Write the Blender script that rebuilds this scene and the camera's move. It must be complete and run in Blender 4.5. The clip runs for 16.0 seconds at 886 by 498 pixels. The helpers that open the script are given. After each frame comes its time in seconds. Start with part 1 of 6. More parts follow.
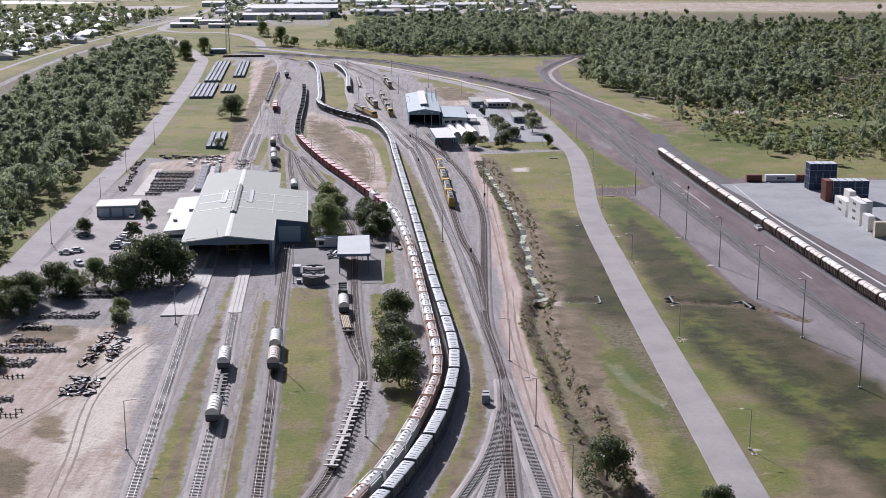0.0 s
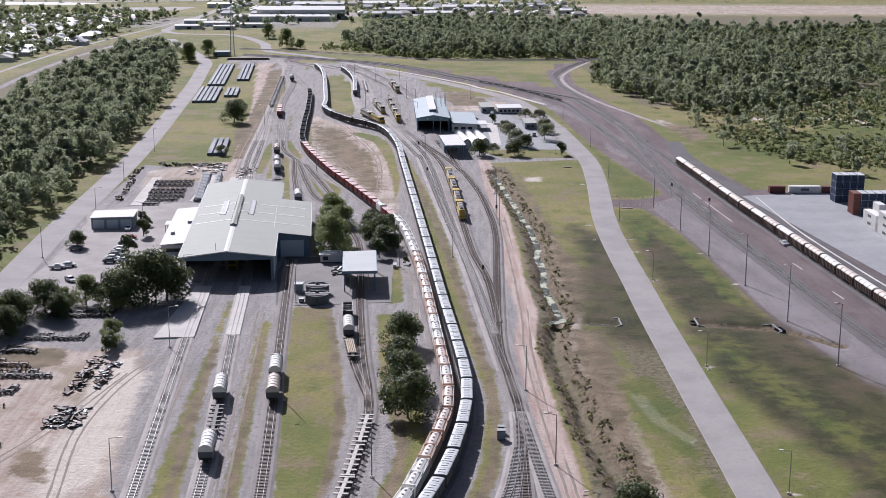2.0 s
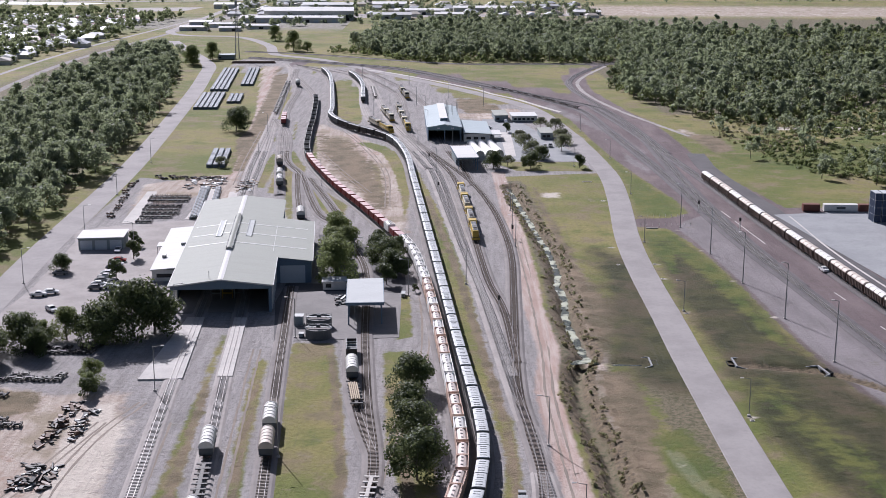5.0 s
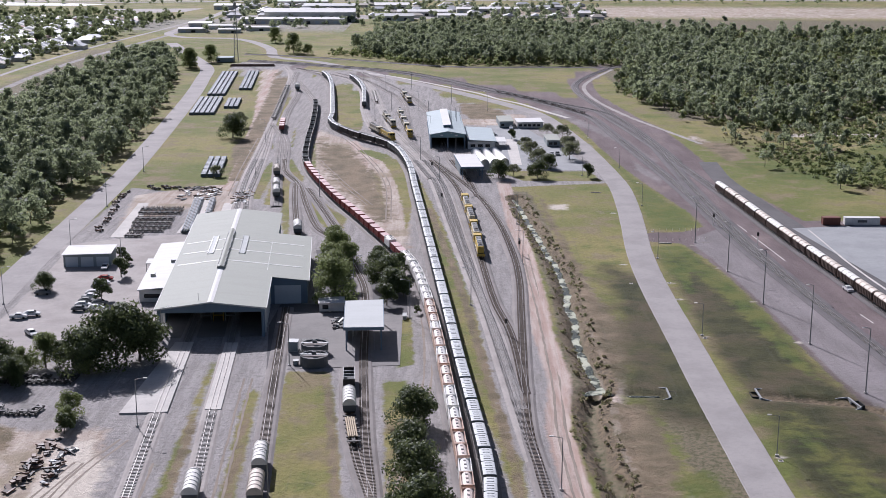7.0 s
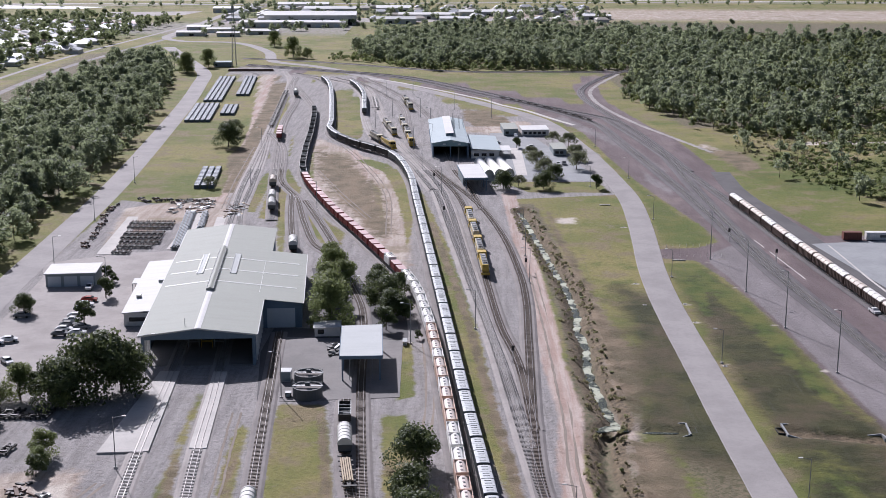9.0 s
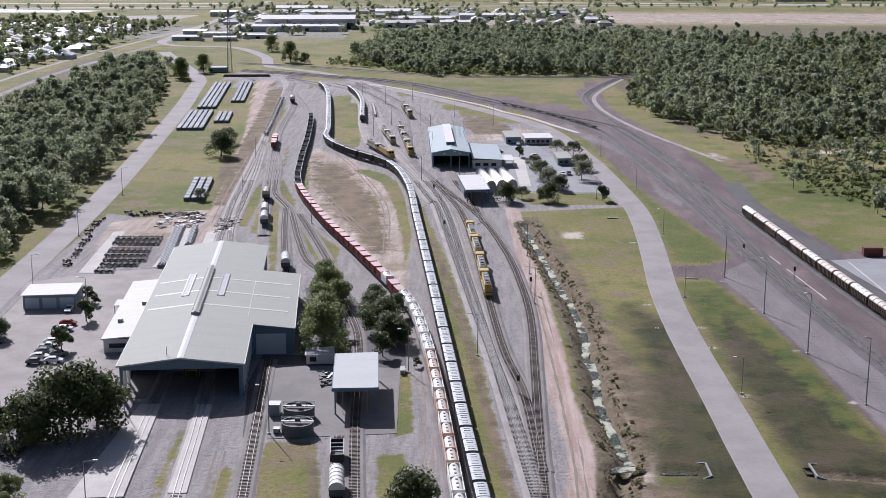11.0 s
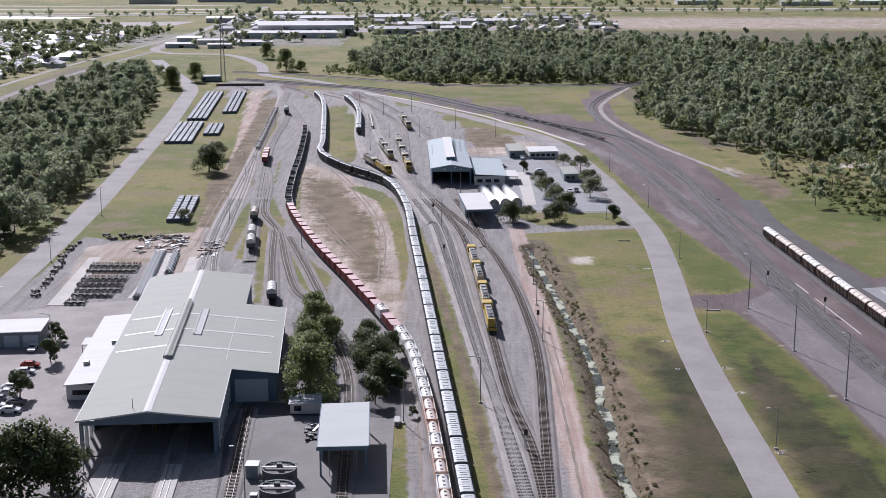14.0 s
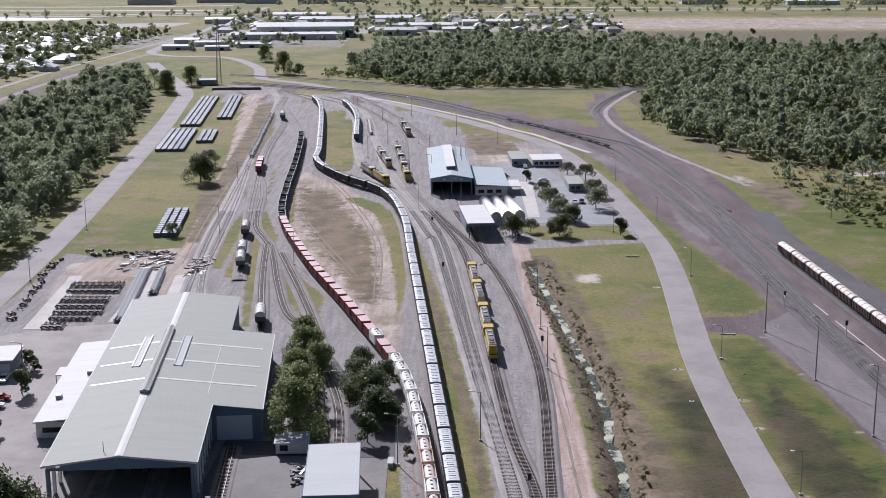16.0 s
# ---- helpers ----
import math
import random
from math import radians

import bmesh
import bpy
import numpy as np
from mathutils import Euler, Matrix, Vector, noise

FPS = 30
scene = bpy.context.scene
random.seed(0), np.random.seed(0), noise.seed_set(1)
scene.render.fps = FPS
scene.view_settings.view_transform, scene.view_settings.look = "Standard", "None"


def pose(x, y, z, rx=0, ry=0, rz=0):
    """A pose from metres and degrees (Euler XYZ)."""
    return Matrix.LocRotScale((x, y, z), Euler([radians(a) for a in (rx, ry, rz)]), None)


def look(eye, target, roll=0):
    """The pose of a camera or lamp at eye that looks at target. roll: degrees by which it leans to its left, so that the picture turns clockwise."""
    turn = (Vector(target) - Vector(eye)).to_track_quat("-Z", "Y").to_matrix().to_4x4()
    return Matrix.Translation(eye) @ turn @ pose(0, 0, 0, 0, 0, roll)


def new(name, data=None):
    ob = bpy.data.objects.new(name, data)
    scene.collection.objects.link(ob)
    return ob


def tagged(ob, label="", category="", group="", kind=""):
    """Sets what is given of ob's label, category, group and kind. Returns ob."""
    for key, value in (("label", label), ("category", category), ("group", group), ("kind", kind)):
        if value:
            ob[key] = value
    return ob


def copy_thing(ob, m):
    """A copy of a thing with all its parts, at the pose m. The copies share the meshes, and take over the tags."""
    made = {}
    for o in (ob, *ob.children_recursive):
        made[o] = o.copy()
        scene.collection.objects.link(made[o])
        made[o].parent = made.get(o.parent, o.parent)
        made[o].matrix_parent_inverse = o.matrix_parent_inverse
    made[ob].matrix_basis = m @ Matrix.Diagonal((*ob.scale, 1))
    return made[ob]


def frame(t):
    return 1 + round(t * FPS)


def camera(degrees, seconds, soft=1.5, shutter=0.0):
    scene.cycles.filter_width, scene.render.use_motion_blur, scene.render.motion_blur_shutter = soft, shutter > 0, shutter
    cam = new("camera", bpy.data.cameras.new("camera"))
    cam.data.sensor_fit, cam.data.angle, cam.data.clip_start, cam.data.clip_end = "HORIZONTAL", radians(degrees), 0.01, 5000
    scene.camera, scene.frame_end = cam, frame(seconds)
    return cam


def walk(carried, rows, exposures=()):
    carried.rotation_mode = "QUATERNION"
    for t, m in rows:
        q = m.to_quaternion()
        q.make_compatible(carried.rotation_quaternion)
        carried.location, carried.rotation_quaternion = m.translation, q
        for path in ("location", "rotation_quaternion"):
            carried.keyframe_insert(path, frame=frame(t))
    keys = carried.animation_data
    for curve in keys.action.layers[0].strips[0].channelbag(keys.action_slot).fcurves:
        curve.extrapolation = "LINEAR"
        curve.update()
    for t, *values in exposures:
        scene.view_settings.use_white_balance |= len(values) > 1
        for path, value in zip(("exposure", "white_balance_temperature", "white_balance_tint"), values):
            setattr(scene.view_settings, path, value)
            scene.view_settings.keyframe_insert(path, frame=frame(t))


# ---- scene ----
cam = camera(36.2, 16.0, 0.7)
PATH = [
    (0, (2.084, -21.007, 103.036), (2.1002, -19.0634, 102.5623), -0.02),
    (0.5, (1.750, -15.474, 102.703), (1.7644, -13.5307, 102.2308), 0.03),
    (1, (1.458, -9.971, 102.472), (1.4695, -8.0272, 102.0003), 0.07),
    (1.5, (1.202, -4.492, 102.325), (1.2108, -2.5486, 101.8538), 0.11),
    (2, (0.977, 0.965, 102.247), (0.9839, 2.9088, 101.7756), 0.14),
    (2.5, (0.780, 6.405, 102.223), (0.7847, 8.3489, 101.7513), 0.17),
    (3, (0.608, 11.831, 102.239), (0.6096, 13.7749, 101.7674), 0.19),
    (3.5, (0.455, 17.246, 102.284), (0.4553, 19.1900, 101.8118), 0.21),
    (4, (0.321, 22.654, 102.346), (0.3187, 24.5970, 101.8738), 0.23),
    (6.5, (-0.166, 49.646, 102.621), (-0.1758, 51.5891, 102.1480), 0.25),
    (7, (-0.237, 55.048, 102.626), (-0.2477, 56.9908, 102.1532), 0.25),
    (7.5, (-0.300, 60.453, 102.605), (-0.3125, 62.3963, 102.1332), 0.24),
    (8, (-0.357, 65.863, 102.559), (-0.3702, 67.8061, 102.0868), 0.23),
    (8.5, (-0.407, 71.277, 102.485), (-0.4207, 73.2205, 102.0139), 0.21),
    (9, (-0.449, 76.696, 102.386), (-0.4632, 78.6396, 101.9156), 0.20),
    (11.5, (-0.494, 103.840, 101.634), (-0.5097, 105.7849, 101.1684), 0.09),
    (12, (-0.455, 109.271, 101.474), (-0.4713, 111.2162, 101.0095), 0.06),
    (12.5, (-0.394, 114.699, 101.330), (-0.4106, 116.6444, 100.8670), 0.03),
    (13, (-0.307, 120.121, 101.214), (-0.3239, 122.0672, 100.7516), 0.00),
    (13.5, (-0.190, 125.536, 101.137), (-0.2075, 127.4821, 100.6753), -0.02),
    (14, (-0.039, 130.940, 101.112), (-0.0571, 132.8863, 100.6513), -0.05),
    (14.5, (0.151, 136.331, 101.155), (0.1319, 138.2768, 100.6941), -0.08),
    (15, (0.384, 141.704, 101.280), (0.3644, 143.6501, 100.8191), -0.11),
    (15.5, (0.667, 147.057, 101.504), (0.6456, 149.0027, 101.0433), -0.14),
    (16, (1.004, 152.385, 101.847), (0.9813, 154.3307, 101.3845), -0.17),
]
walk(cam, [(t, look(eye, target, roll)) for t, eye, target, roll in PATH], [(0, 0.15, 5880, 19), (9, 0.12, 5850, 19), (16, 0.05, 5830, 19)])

# ---- world and sun ----
SUN_WAY = Vector((-0.41, 0.91, 0.0)).normalized()      # towards the sun, on the ground
SUN_HIGH = radians(34)
world = bpy.data.worlds.new("sky")
scene.world = world
world.use_nodes = True
wn, wl = world.node_tree.nodes, world.node_tree.links
sky = wn.new("ShaderNodeTexSky")
sky.sky_type, sky.sun_disc = "NISHITA", False
sky.sun_elevation, sky.sun_rotation = SUN_HIGH, math.atan2(SUN_WAY.x, SUN_WAY.y)
sky.dust_density = 2.5
wn["Background"].inputs["Strength"].default_value = 0.05
wl.new(sky.outputs[0], wn["Background"].inputs["Color"])
sun = new("sun", bpy.data.lights.new("sun", "SUN"))
sun.data.energy, sun.data.angle, sun.data.color = 6.0, radians(0.53), (1.0, 0.965, 0.93)
sun_from = SUN_WAY * math.cos(SUN_HIGH) + Vector((0, 0, math.sin(SUN_HIGH)))
sun.matrix_world = look(sun_from * 300, (0, 0, 0))


# ---- materials ----
class Nodes:
    """A small writer of node trees."""

    def __init__(self, name):
        self.m = bpy.data.materials.new(name)
        self.m.use_nodes = True
        self.t = self.m.node_tree
        self.b = self.t.nodes["Principled BSDF"]
        self.pos = self.t.nodes.new("ShaderNodeNewGeometry").outputs["Position"]

    def add(self, kind, **given):
        n = self.t.nodes.new("ShaderNode" + kind)
        if "operation" in given:
            n.operation = given["operation"]
        if "interpolation_type" in given:
            n.interpolation_type = given["interpolation_type"]
        if "data_type" in given:
            n.data_type, n.blend_type = given["data_type"], given["blend_type"]
        if "wave_type" in given:
            n.wave_type, n.bands_direction = given["wave_type"], given["bands_direction"]
        if "attribute_name" in given:
            n.attribute_name = given["attribute_name"]
        return n

    def put(self, socket, value):
        if isinstance(value, bpy.types.NodeSocket):
            self.t.links.new(value, socket)
        else:
            socket.default_value = (*value, 1.0) if isinstance(value, tuple) and len(value) == 3 and socket.type == "RGBA" else value

    def noise(self, scale, detail=3.0, rough=0.6, stretch=None, where=None):
        n = self.add("TexNoise")
        at = where or self.pos
        if stretch:
            v = self.add("VectorMath", operation="MULTIPLY")
            self.put(v.inputs[0], at)
            v.inputs[1].default_value = stretch
            at = v.outputs[0]
        self.put(n.inputs["Vector"], at)
        n.inputs["Scale"].default_value = scale
        n.inputs["Detail"].default_value = detail
        n.inputs["Roughness"].default_value = rough
        return n.outputs["Fac"]

    def range(self, v, a, b, c=0.0, d=1.0):
        n = self.add("MapRange", interpolation_type="SMOOTHSTEP")
        for i, x in enumerate((v, a, b, c, d)):
            self.put(n.inputs[i], x)
        return n.outputs[0]

    def math(self, op, a, b):
        n = self.add("Math", operation=op)
        self.put(n.inputs[0], a)
        self.put(n.inputs[1], b)
        return n.outputs[0]

    def mix(self, fac, a, b, how="MIX"):
        n = self.add("Mix", data_type="RGBA", blend_type=how)
        self.put(n.inputs[0], fac)
        self.put(n.inputs[6], a)
        self.put(n.inputs[7], b)
        return n.outputs[2]

    def bump(self, height, strength=0.4, distance=0.05):
        n = self.add("Bump")
        n.inputs["Strength"].default_value = strength
        n.inputs["Distance"].default_value = distance
        self.put(n.inputs["Height"], height)
        self.put(self.b.inputs["Normal"], n.outputs[0])

    def done(self, colour, rough=0.9, metal=0.0):
        self.put(self.b.inputs["Base Color"], colour)
        self.put(self.b.inputs["Roughness"], rough)
        self.put(self.b.inputs["Metallic"], metal)
        self.b.inputs["Specular IOR Level"].default_value = 0.25
        return self.m


def worn(name, base, dirt=(0.16, 0.13, 0.1), amount=0.45, rough=0.6, metal=0.0, scale=0.6, vary=0.12):
    """Paint or sheet with stains, fine grain and a little variation from piece to piece."""
    n = Nodes(name)
    big = n.range(n.noise(scale, 4), 0.45, 0.8)
    fine = n.noise(scale * 9, 3)
    c = n.mix(n.math("MULTIPLY", big, amount), base, dirt)
    c = n.mix(n.range(fine, 0.3, 0.7, 0.0, 0.22), c, tuple(x * 0.55 for x in base))
    rnd = n.add("ObjectInfo").outputs["Random"]
    c = n.mix(n.math("MULTIPLY", rnd, vary), c, tuple(min(1, x * 0.5 + 0.02) for x in base))
    n.bump(fine, 0.25, 0.02)
    return n.done(c, rough, metal)


def sheet(name, base, dirt, pitch=0.8, along="y", amount=0.35, rough=0.75, metal=0.0):
    """Ribbed sheet metal: ribs as fine relief, stains that run along the ribs."""
    n = Nodes(name)
    co = n.add("TexCoord").outputs["Object"]
    w = n.add("TexWave", wave_type="BANDS", bands_direction="X" if along == "y" else "Y")
    n.put(w.inputs["Vector"], co)
    w.inputs["Scale"].default_value = 1.0 / pitch
    stain = n.range(n.noise(0.25, 4, 0.6, (2.0, 0.3, 1) if along == "y" else (0.3, 2.0, 1), co), 0.4, 0.75)
    c = n.mix(n.math("MULTIPLY", stain, amount), base, dirt)
    c = n.mix(n.range(n.noise(2.5, 4), 0.35, 0.7, 0, 0.18), c, tuple(x * 0.7 for x in base))
    n.bump(w.outputs["Fac"], 0.35, 0.05)
    return n.done(c, rough, metal)


def grass_colour(n):
    far = n.noise(0.012, 3, 0.6)
    mid = n.noise(0.07, 4, 0.65)
    clump = n.noise(0.8, 4, 0.7)
    fine = n.noise(3.5, 2, 0.7)
    c = n.mix(n.range(far, 0.38, 0.62), (0.132, 0.150, 0.032), (0.245, 0.212, 0.074))
    c = n.mix(n.range(mid, 0.48, 0.66), c, (0.215, 0.168, 0.095))
    c = n.mix(n.range(n.noise(0.16, 5, 0.7), 0.58, 0.7, 0, 0.75), c, (0.27, 0.22, 0.15))
    c = n.mix(n.range(mid, 0.5, 0.3, 0, 0.75), c, (0.100, 0.132, 0.026))
    c = n.mix(n.range(clump, 0.38, 0.7, 0.0, 0.38), c, (0.070, 0.072, 0.024))
    c = n.mix(n.range(fine, 0.45, 0.8, 0.0, 0.3), c, (0.245, 0.220, 0.105))
    return c, clump, fine


def ground_material():
    n = Nodes("ground")
    grass, clump, fine = grass_colour(n)
    rag = n.noise(0.22, 5, 0.7)
    speck = n.noise(5.0, 2, 0.8)
    streak = n.noise(0.2, 5, 0.65, (2.6, 0.22, 1))
    first, second = n.add("Attribute", attribute_name="cover_a"), n.add("Attribute", attribute_name="cover_b")
    third = n.add("Attribute", attribute_name="cover_c")
    sa, sb, sc = n.add("SeparateColor"), n.add("SeparateColor"), n.add("SeparateColor")
    n.put(sc.inputs[0], third.outputs["Color"])
    n.put(sa.inputs[0], first.outputs["Color"])
    n.put(sb.inputs[0], second.outputs["Color"])

    def layer(c, mask, colour, rag_amount=0.55):
        m = n.math("ADD", mask, n.math("MULTIPLY", n.math("SUBTRACT", rag, 0.5), rag_amount * 2))
        return n.mix(n.range(m, 0.3, 0.7), c, colour)

    gravel = n.mix(n.range(streak, 0.35, 0.65), (0.215, 0.200, 0.195), (0.315, 0.293, 0.283))
    gravel = n.mix(n.range(clump, 0.45, 0.7, 0, 0.6), gravel, (0.135, 0.12, 0.112))
    gravel = n.mix(n.range(speck, 0.45, 0.65, 0, 0.45), gravel, (0.44, 0.41, 0.385))
    warp = n.noise(0.035, 4, 0.6)
    tan = n.mix(n.range(streak, 0.3, 0.7), (0.335, 0.270, 0.222), (0.470, 0.398, 0.342))
    tan = n.mix(n.range(clump, 0.45, 0.72, 0, 0.4), tan, (0.250, 0.180, 0.135))
    tan = n.mix(n.range(n.noise(0.11, 5, 0.7), 0.54, 0.66, 0, 0.7), tan, (0.29, 0.185, 0.135))
    tan = n.mix(n.range(n.noise(0.07, 4, 0.7, (1.5, 0.5, 1)), 0.52, 0.68, 0, 0.7), tan, (0.58, 0.51, 0.445))
    tan = n.mix(n.range(n.noise(0.045, 4, 0.6), 0.54, 0.66, 0, 0.6), tan, (0.215, 0.175, 0.105))
    soft = n.noise(0.06, 5, 0.6, (1.6, 0.35, 1))
    purple = n.mix(n.range(soft, 0.35, 0.66), (0.126, 0.095, 0.096), (0.186, 0.145, 0.145))
    purple = n.mix(n.range(streak, 0.45, 0.7, 0, 0.35), purple, (0.118, 0.094, 0.093))
    purple = n.mix(n.range(warp, 0.55, 0.68, 0, 0.5), purple, (0.255, 0.195, 0.182))
    purple = n.mix(n.range(speck, 0.45, 0.75, 0, 0.22), purple, (0.10, 0.08, 0.078))
    lilac = n.mix(n.range(soft, 0.35, 0.65), (0.182, 0.161, 0.161), (0.245, 0.220, 0.220))
    lilac = n.mix(n.range(clump, 0.45, 0.75, 0, 0.35), lilac, (0.17, 0.148, 0.145))
    vivid = n.mix(n.range(mid_patch := n.noise(0.11, 4, 0.6), 0.4, 0.65), (0.072, 0.105, 0.016), (0.130, 0.132, 0.030))
    vivid = n.mix(n.range(fine, 0.45, 0.75, 0, 0.4), vivid, (0.050, 0.072, 0.013))
    brown = n.mix(n.range(mid_patch, 0.38, 0.64), (0.205, 0.152, 0.098), (0.115, 0.092, 0.052))
    brown = n.mix(n.range(fine, 0.42, 0.75, 0, 0.5), brown, (0.285, 0.232, 0.165))
    brush = n.mix(n.range(clump, 0.38, 0.62), (0.090, 0.070, 0.046), (0.185, 0.140, 0.088))
    brush = n.mix(n.range(fine, 0.5, 0.75, 0, 0.6), brush, (0.255, 0.200, 0.120))
    pale = n.mix(n.range(clump, 0.4, 0.7), (0.56, 0.50, 0.43), (0.46, 0.40, 0.345))
    pink = n.mix(n.range(streak, 0.35, 0.65), (0.365, 0.262, 0.218), (0.46, 0.378, 0.332))
    scrub = n.mix(n.range(clump, 0.4, 0.65), (0.175, 0.142, 0.092), (0.085, 0.085, 0.042))
    c = layer(grass, sb.outputs[2], scrub, 0.7)
    c = layer(c, sa.outputs[0], gravel, 0.4)
    c = layer(c, sa.outputs[1], tan, 0.45)
    c = layer(c, sa.outputs[2], purple, 0.5)
    c = layer(c, sb.outputs[1], pink, 0.35)
    c = layer(c, sb.outputs[0], pale, 0.5)
    c = layer(c, sc.outputs[2], lilac, 0.4)
    c = layer(c, first.outputs["Alpha"], grass, 0.6)
    c = layer(c, sc.outputs[1], brown, 0.7)
    # dark patchy grass, its colour lowered further for a thin cloud's shadow
    shaded_grass = n.mix(n.range(mid_patch, 0.35, 0.65), (0.028, 0.032, 0.009), (0.060, 0.057, 0.019))
    shaded_grass = n.mix(n.range(n.noise(0.05, 4, 0.65), 0.45, 0.66), shaded_grass, (0.082, 0.064, 0.036))
    shaded_grass = n.mix(n.range(fine, 0.5, 0.8, 0, 0.4), shaded_grass, (0.096, 0.092, 0.036))
    c = n.mix(n.range(n.math("ADD", second.outputs["Alpha"], n.math("MULTIPLY", n.math("SUBTRACT", n.noise(0.08, 5, 0.7), 0.5), 1.2)), 0.0, 0.8), c, shaded_grass)
    broad = n.noise(0.055, 5, 0.65)
    green = n.math("ADD", n.math("MULTIPLY", sc.outputs[0], 0.85), n.math("MULTIPLY", n.math("SUBTRACT", n.math("ADD", broad, rag), 1.0), 1.3))
    c = n.mix(n.range(green, 0.25, 0.85, 0, 0.85), c, vivid)
    c = layer(c, third.outputs["Alpha"], brush, 0.7)
    tyre = n.noise(0.55, 3, 0.6, (1.6, 0.06, 1))
    c = n.mix(n.range(tyre, 0.56, 0.68, 0, 0.16), c, (0.10, 0.09, 0.075))
    n.bump(n.math("ADD", clump, n.math("MULTIPLY", fine, 0.5)), 0.9, 0.4)
    return n.done(c, 0.95)


def road_material(name, base, dark):
    n = Nodes(name)
    c = n.mix(n.range(n.noise(0.09, 4), 0.35, 0.7), base, dark)
    c = n.mix(n.range(n.noise(0.8, 5, 0.7), 0.45, 0.75, 0, 0.5), c, tuple(x * 0.68 for x in base))
    c = n.mix(n.range(n.noise(6, 2), 0.4, 0.7, 0, 0.25), c, tuple(min(1, x * 1.3) for x in base))
    n.bump(n.noise(9, 2), 0.3, 0.02)
    return n.done(c, 0.9)


def leaf_material(name, a, b, c3, through_light=0.45):
    n = Nodes(name)
    isl = n.t.nodes.new("ShaderNodeNewGeometry").outputs["Random Per Island"]
    big = n.noise(0.06, 2)
    c = n.mix(isl, a, b)
    c = n.mix(n.range(big, 0.4, 0.65), c, c3)
    n.put(n.b.inputs["Base Color"], c)
    n.b.inputs["Roughness"].default_value = 0.6
    n.b.inputs["Specular IOR Level"].default_value = 0.3
    tr = n.add("BsdfTranslucent")
    n.put(tr.inputs["Color"], n.mix(0.5, c, (0.32, 0.36, 0.17)))
    ms = n.add("MixShader")
    ms.inputs[0].default_value = through_light
    n.t.links.new(n.b.outputs[0], ms.inputs[1])
    n.t.links.new(tr.outputs[0], ms.inputs[2])
    n.t.links.new(ms.outputs[0], n.t.nodes["Material Output"].inputs[0])
    return n.m


FAR_ROOF = worn("pale_roof", (0.50, 0.51, 0.53), (0.2, 0.2, 0.2), 0.4, vary=0.5)
DARK_BALLAST = road_material("dark_ballast", (0.128, 0.116, 0.117), (0.094, 0.085, 0.086))
RUT = road_material("rut_earth", (0.20, 0.165, 0.135), (0.27, 0.225, 0.185))
GROUND = ground_material()
ROAD = road_material("worn_pale_asphalt", (0.305, 0.282, 0.270), (0.240, 0.222, 0.214))
CONCRETE = road_material("concrete", (0.52, 0.49, 0.455), (0.42, 0.395, 0.37))
YARD_SLAB = road_material("yard_slab", (0.30, 0.305, 0.305), (0.24, 0.245, 0.25))
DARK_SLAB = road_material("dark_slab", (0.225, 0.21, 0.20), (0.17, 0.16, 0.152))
ASPHALT = road_material("dark_asphalt", (0.115, 0.108, 0.108), (0.082, 0.077, 0.078))
BALLAST = road_material("ballast", (0.235, 0.212, 0.2), (0.165, 0.148, 0.14))
PALE_BALLAST = road_material("pale_ballast", (0.34, 0.31, 0.29), (0.25, 0.225, 0.21))
RAIL = worn("rail_steel", (0.33, 0.31, 0.30), (0.2, 0.13, 0.09), 0.4, 0.35, 0.6)
SLEEPER = worn("concrete_sleeper", (0.31, 0.29, 0.275), amount=0.5)
WOOD_SLEEPER = worn("timber_sleeper", (0.15, 0.115, 0.09), amount=0.5)
ROOF_GREEN = sheet("grey_green_roof", (0.315, 0.325, 0.285), (0.255, 0.265, 0.232), 0.9, "x")
ROOF_WHITE = sheet("white_roof", (0.60, 0.59, 0.57), (0.45, 0.44, 0.42), 0.9, "x")
ROOF_PALE = sheet("pale_grey_roof", (0.45, 0.465, 0.455), (0.35, 0.36, 0.35), 0.9, "x")
ROOF_BLUE = sheet("pale_blue_roof", (0.375, 0.435, 0.45), (0.29, 0.33, 0.345), 0.9, "x")
SKYLIGHT = worn("translucent_sheet", (0.66, 0.67, 0.64), amount=0.25, rough=0.3)
WALL_BLUE = sheet("blue_grey_cladding", (0.155, 0.21, 0.27), (0.12, 0.15, 0.18), 0.5, "y")
WALL_TEAL = sheet("teal_cladding", (0.24, 0.35, 0.37), (0.18, 0.25, 0.27), 0.5, "y")
WALL_GREY = sheet("grey_cladding", (0.27, 0.31, 0.32), (0.2, 0.21, 0.2), 0.5, "y")
WALL_WHITE = worn("white_wall", (0.66, 0.64, 0.60), amount=0.3)
DOOR_PALE = sheet("pale_roller_door", (0.55, 0.59, 0.62), (0.42, 0.44, 0.46), 0.35, "x")
# near-black that stands in for shade inside openings and under huts
SHADE_BLACK = worn("interior_shade", (0.035, 0.035, 0.036), amount=0.2)
STEEL = worn("galvanised_steel", (0.32, 0.33, 0.33), amount=0.35, metal=0.3, rough=0.5)
PALE_FRAME = worn("pale_wagon_steel", (0.46, 0.43, 0.395), (0.22, 0.18, 0.15), 0.5)
BLACK = worn("black_steel", (0.045, 0.043, 0.042), (0.12, 0.085, 0.06), 0.5)
RUST = worn("rusty_steel", (0.16, 0.095, 0.065), (0.09, 0.06, 0.045), 0.6)
TARP = worn("pale_tarpaulin", (0.78, 0.76, 0.71), (0.5, 0.46, 0.40), 0.3, vary=0.25)
TARP_CREAM = worn("cream_tarpaulin", (0.66, 0.58, 0.50), (0.42, 0.35, 0.29), 0.45, vary=0.3)
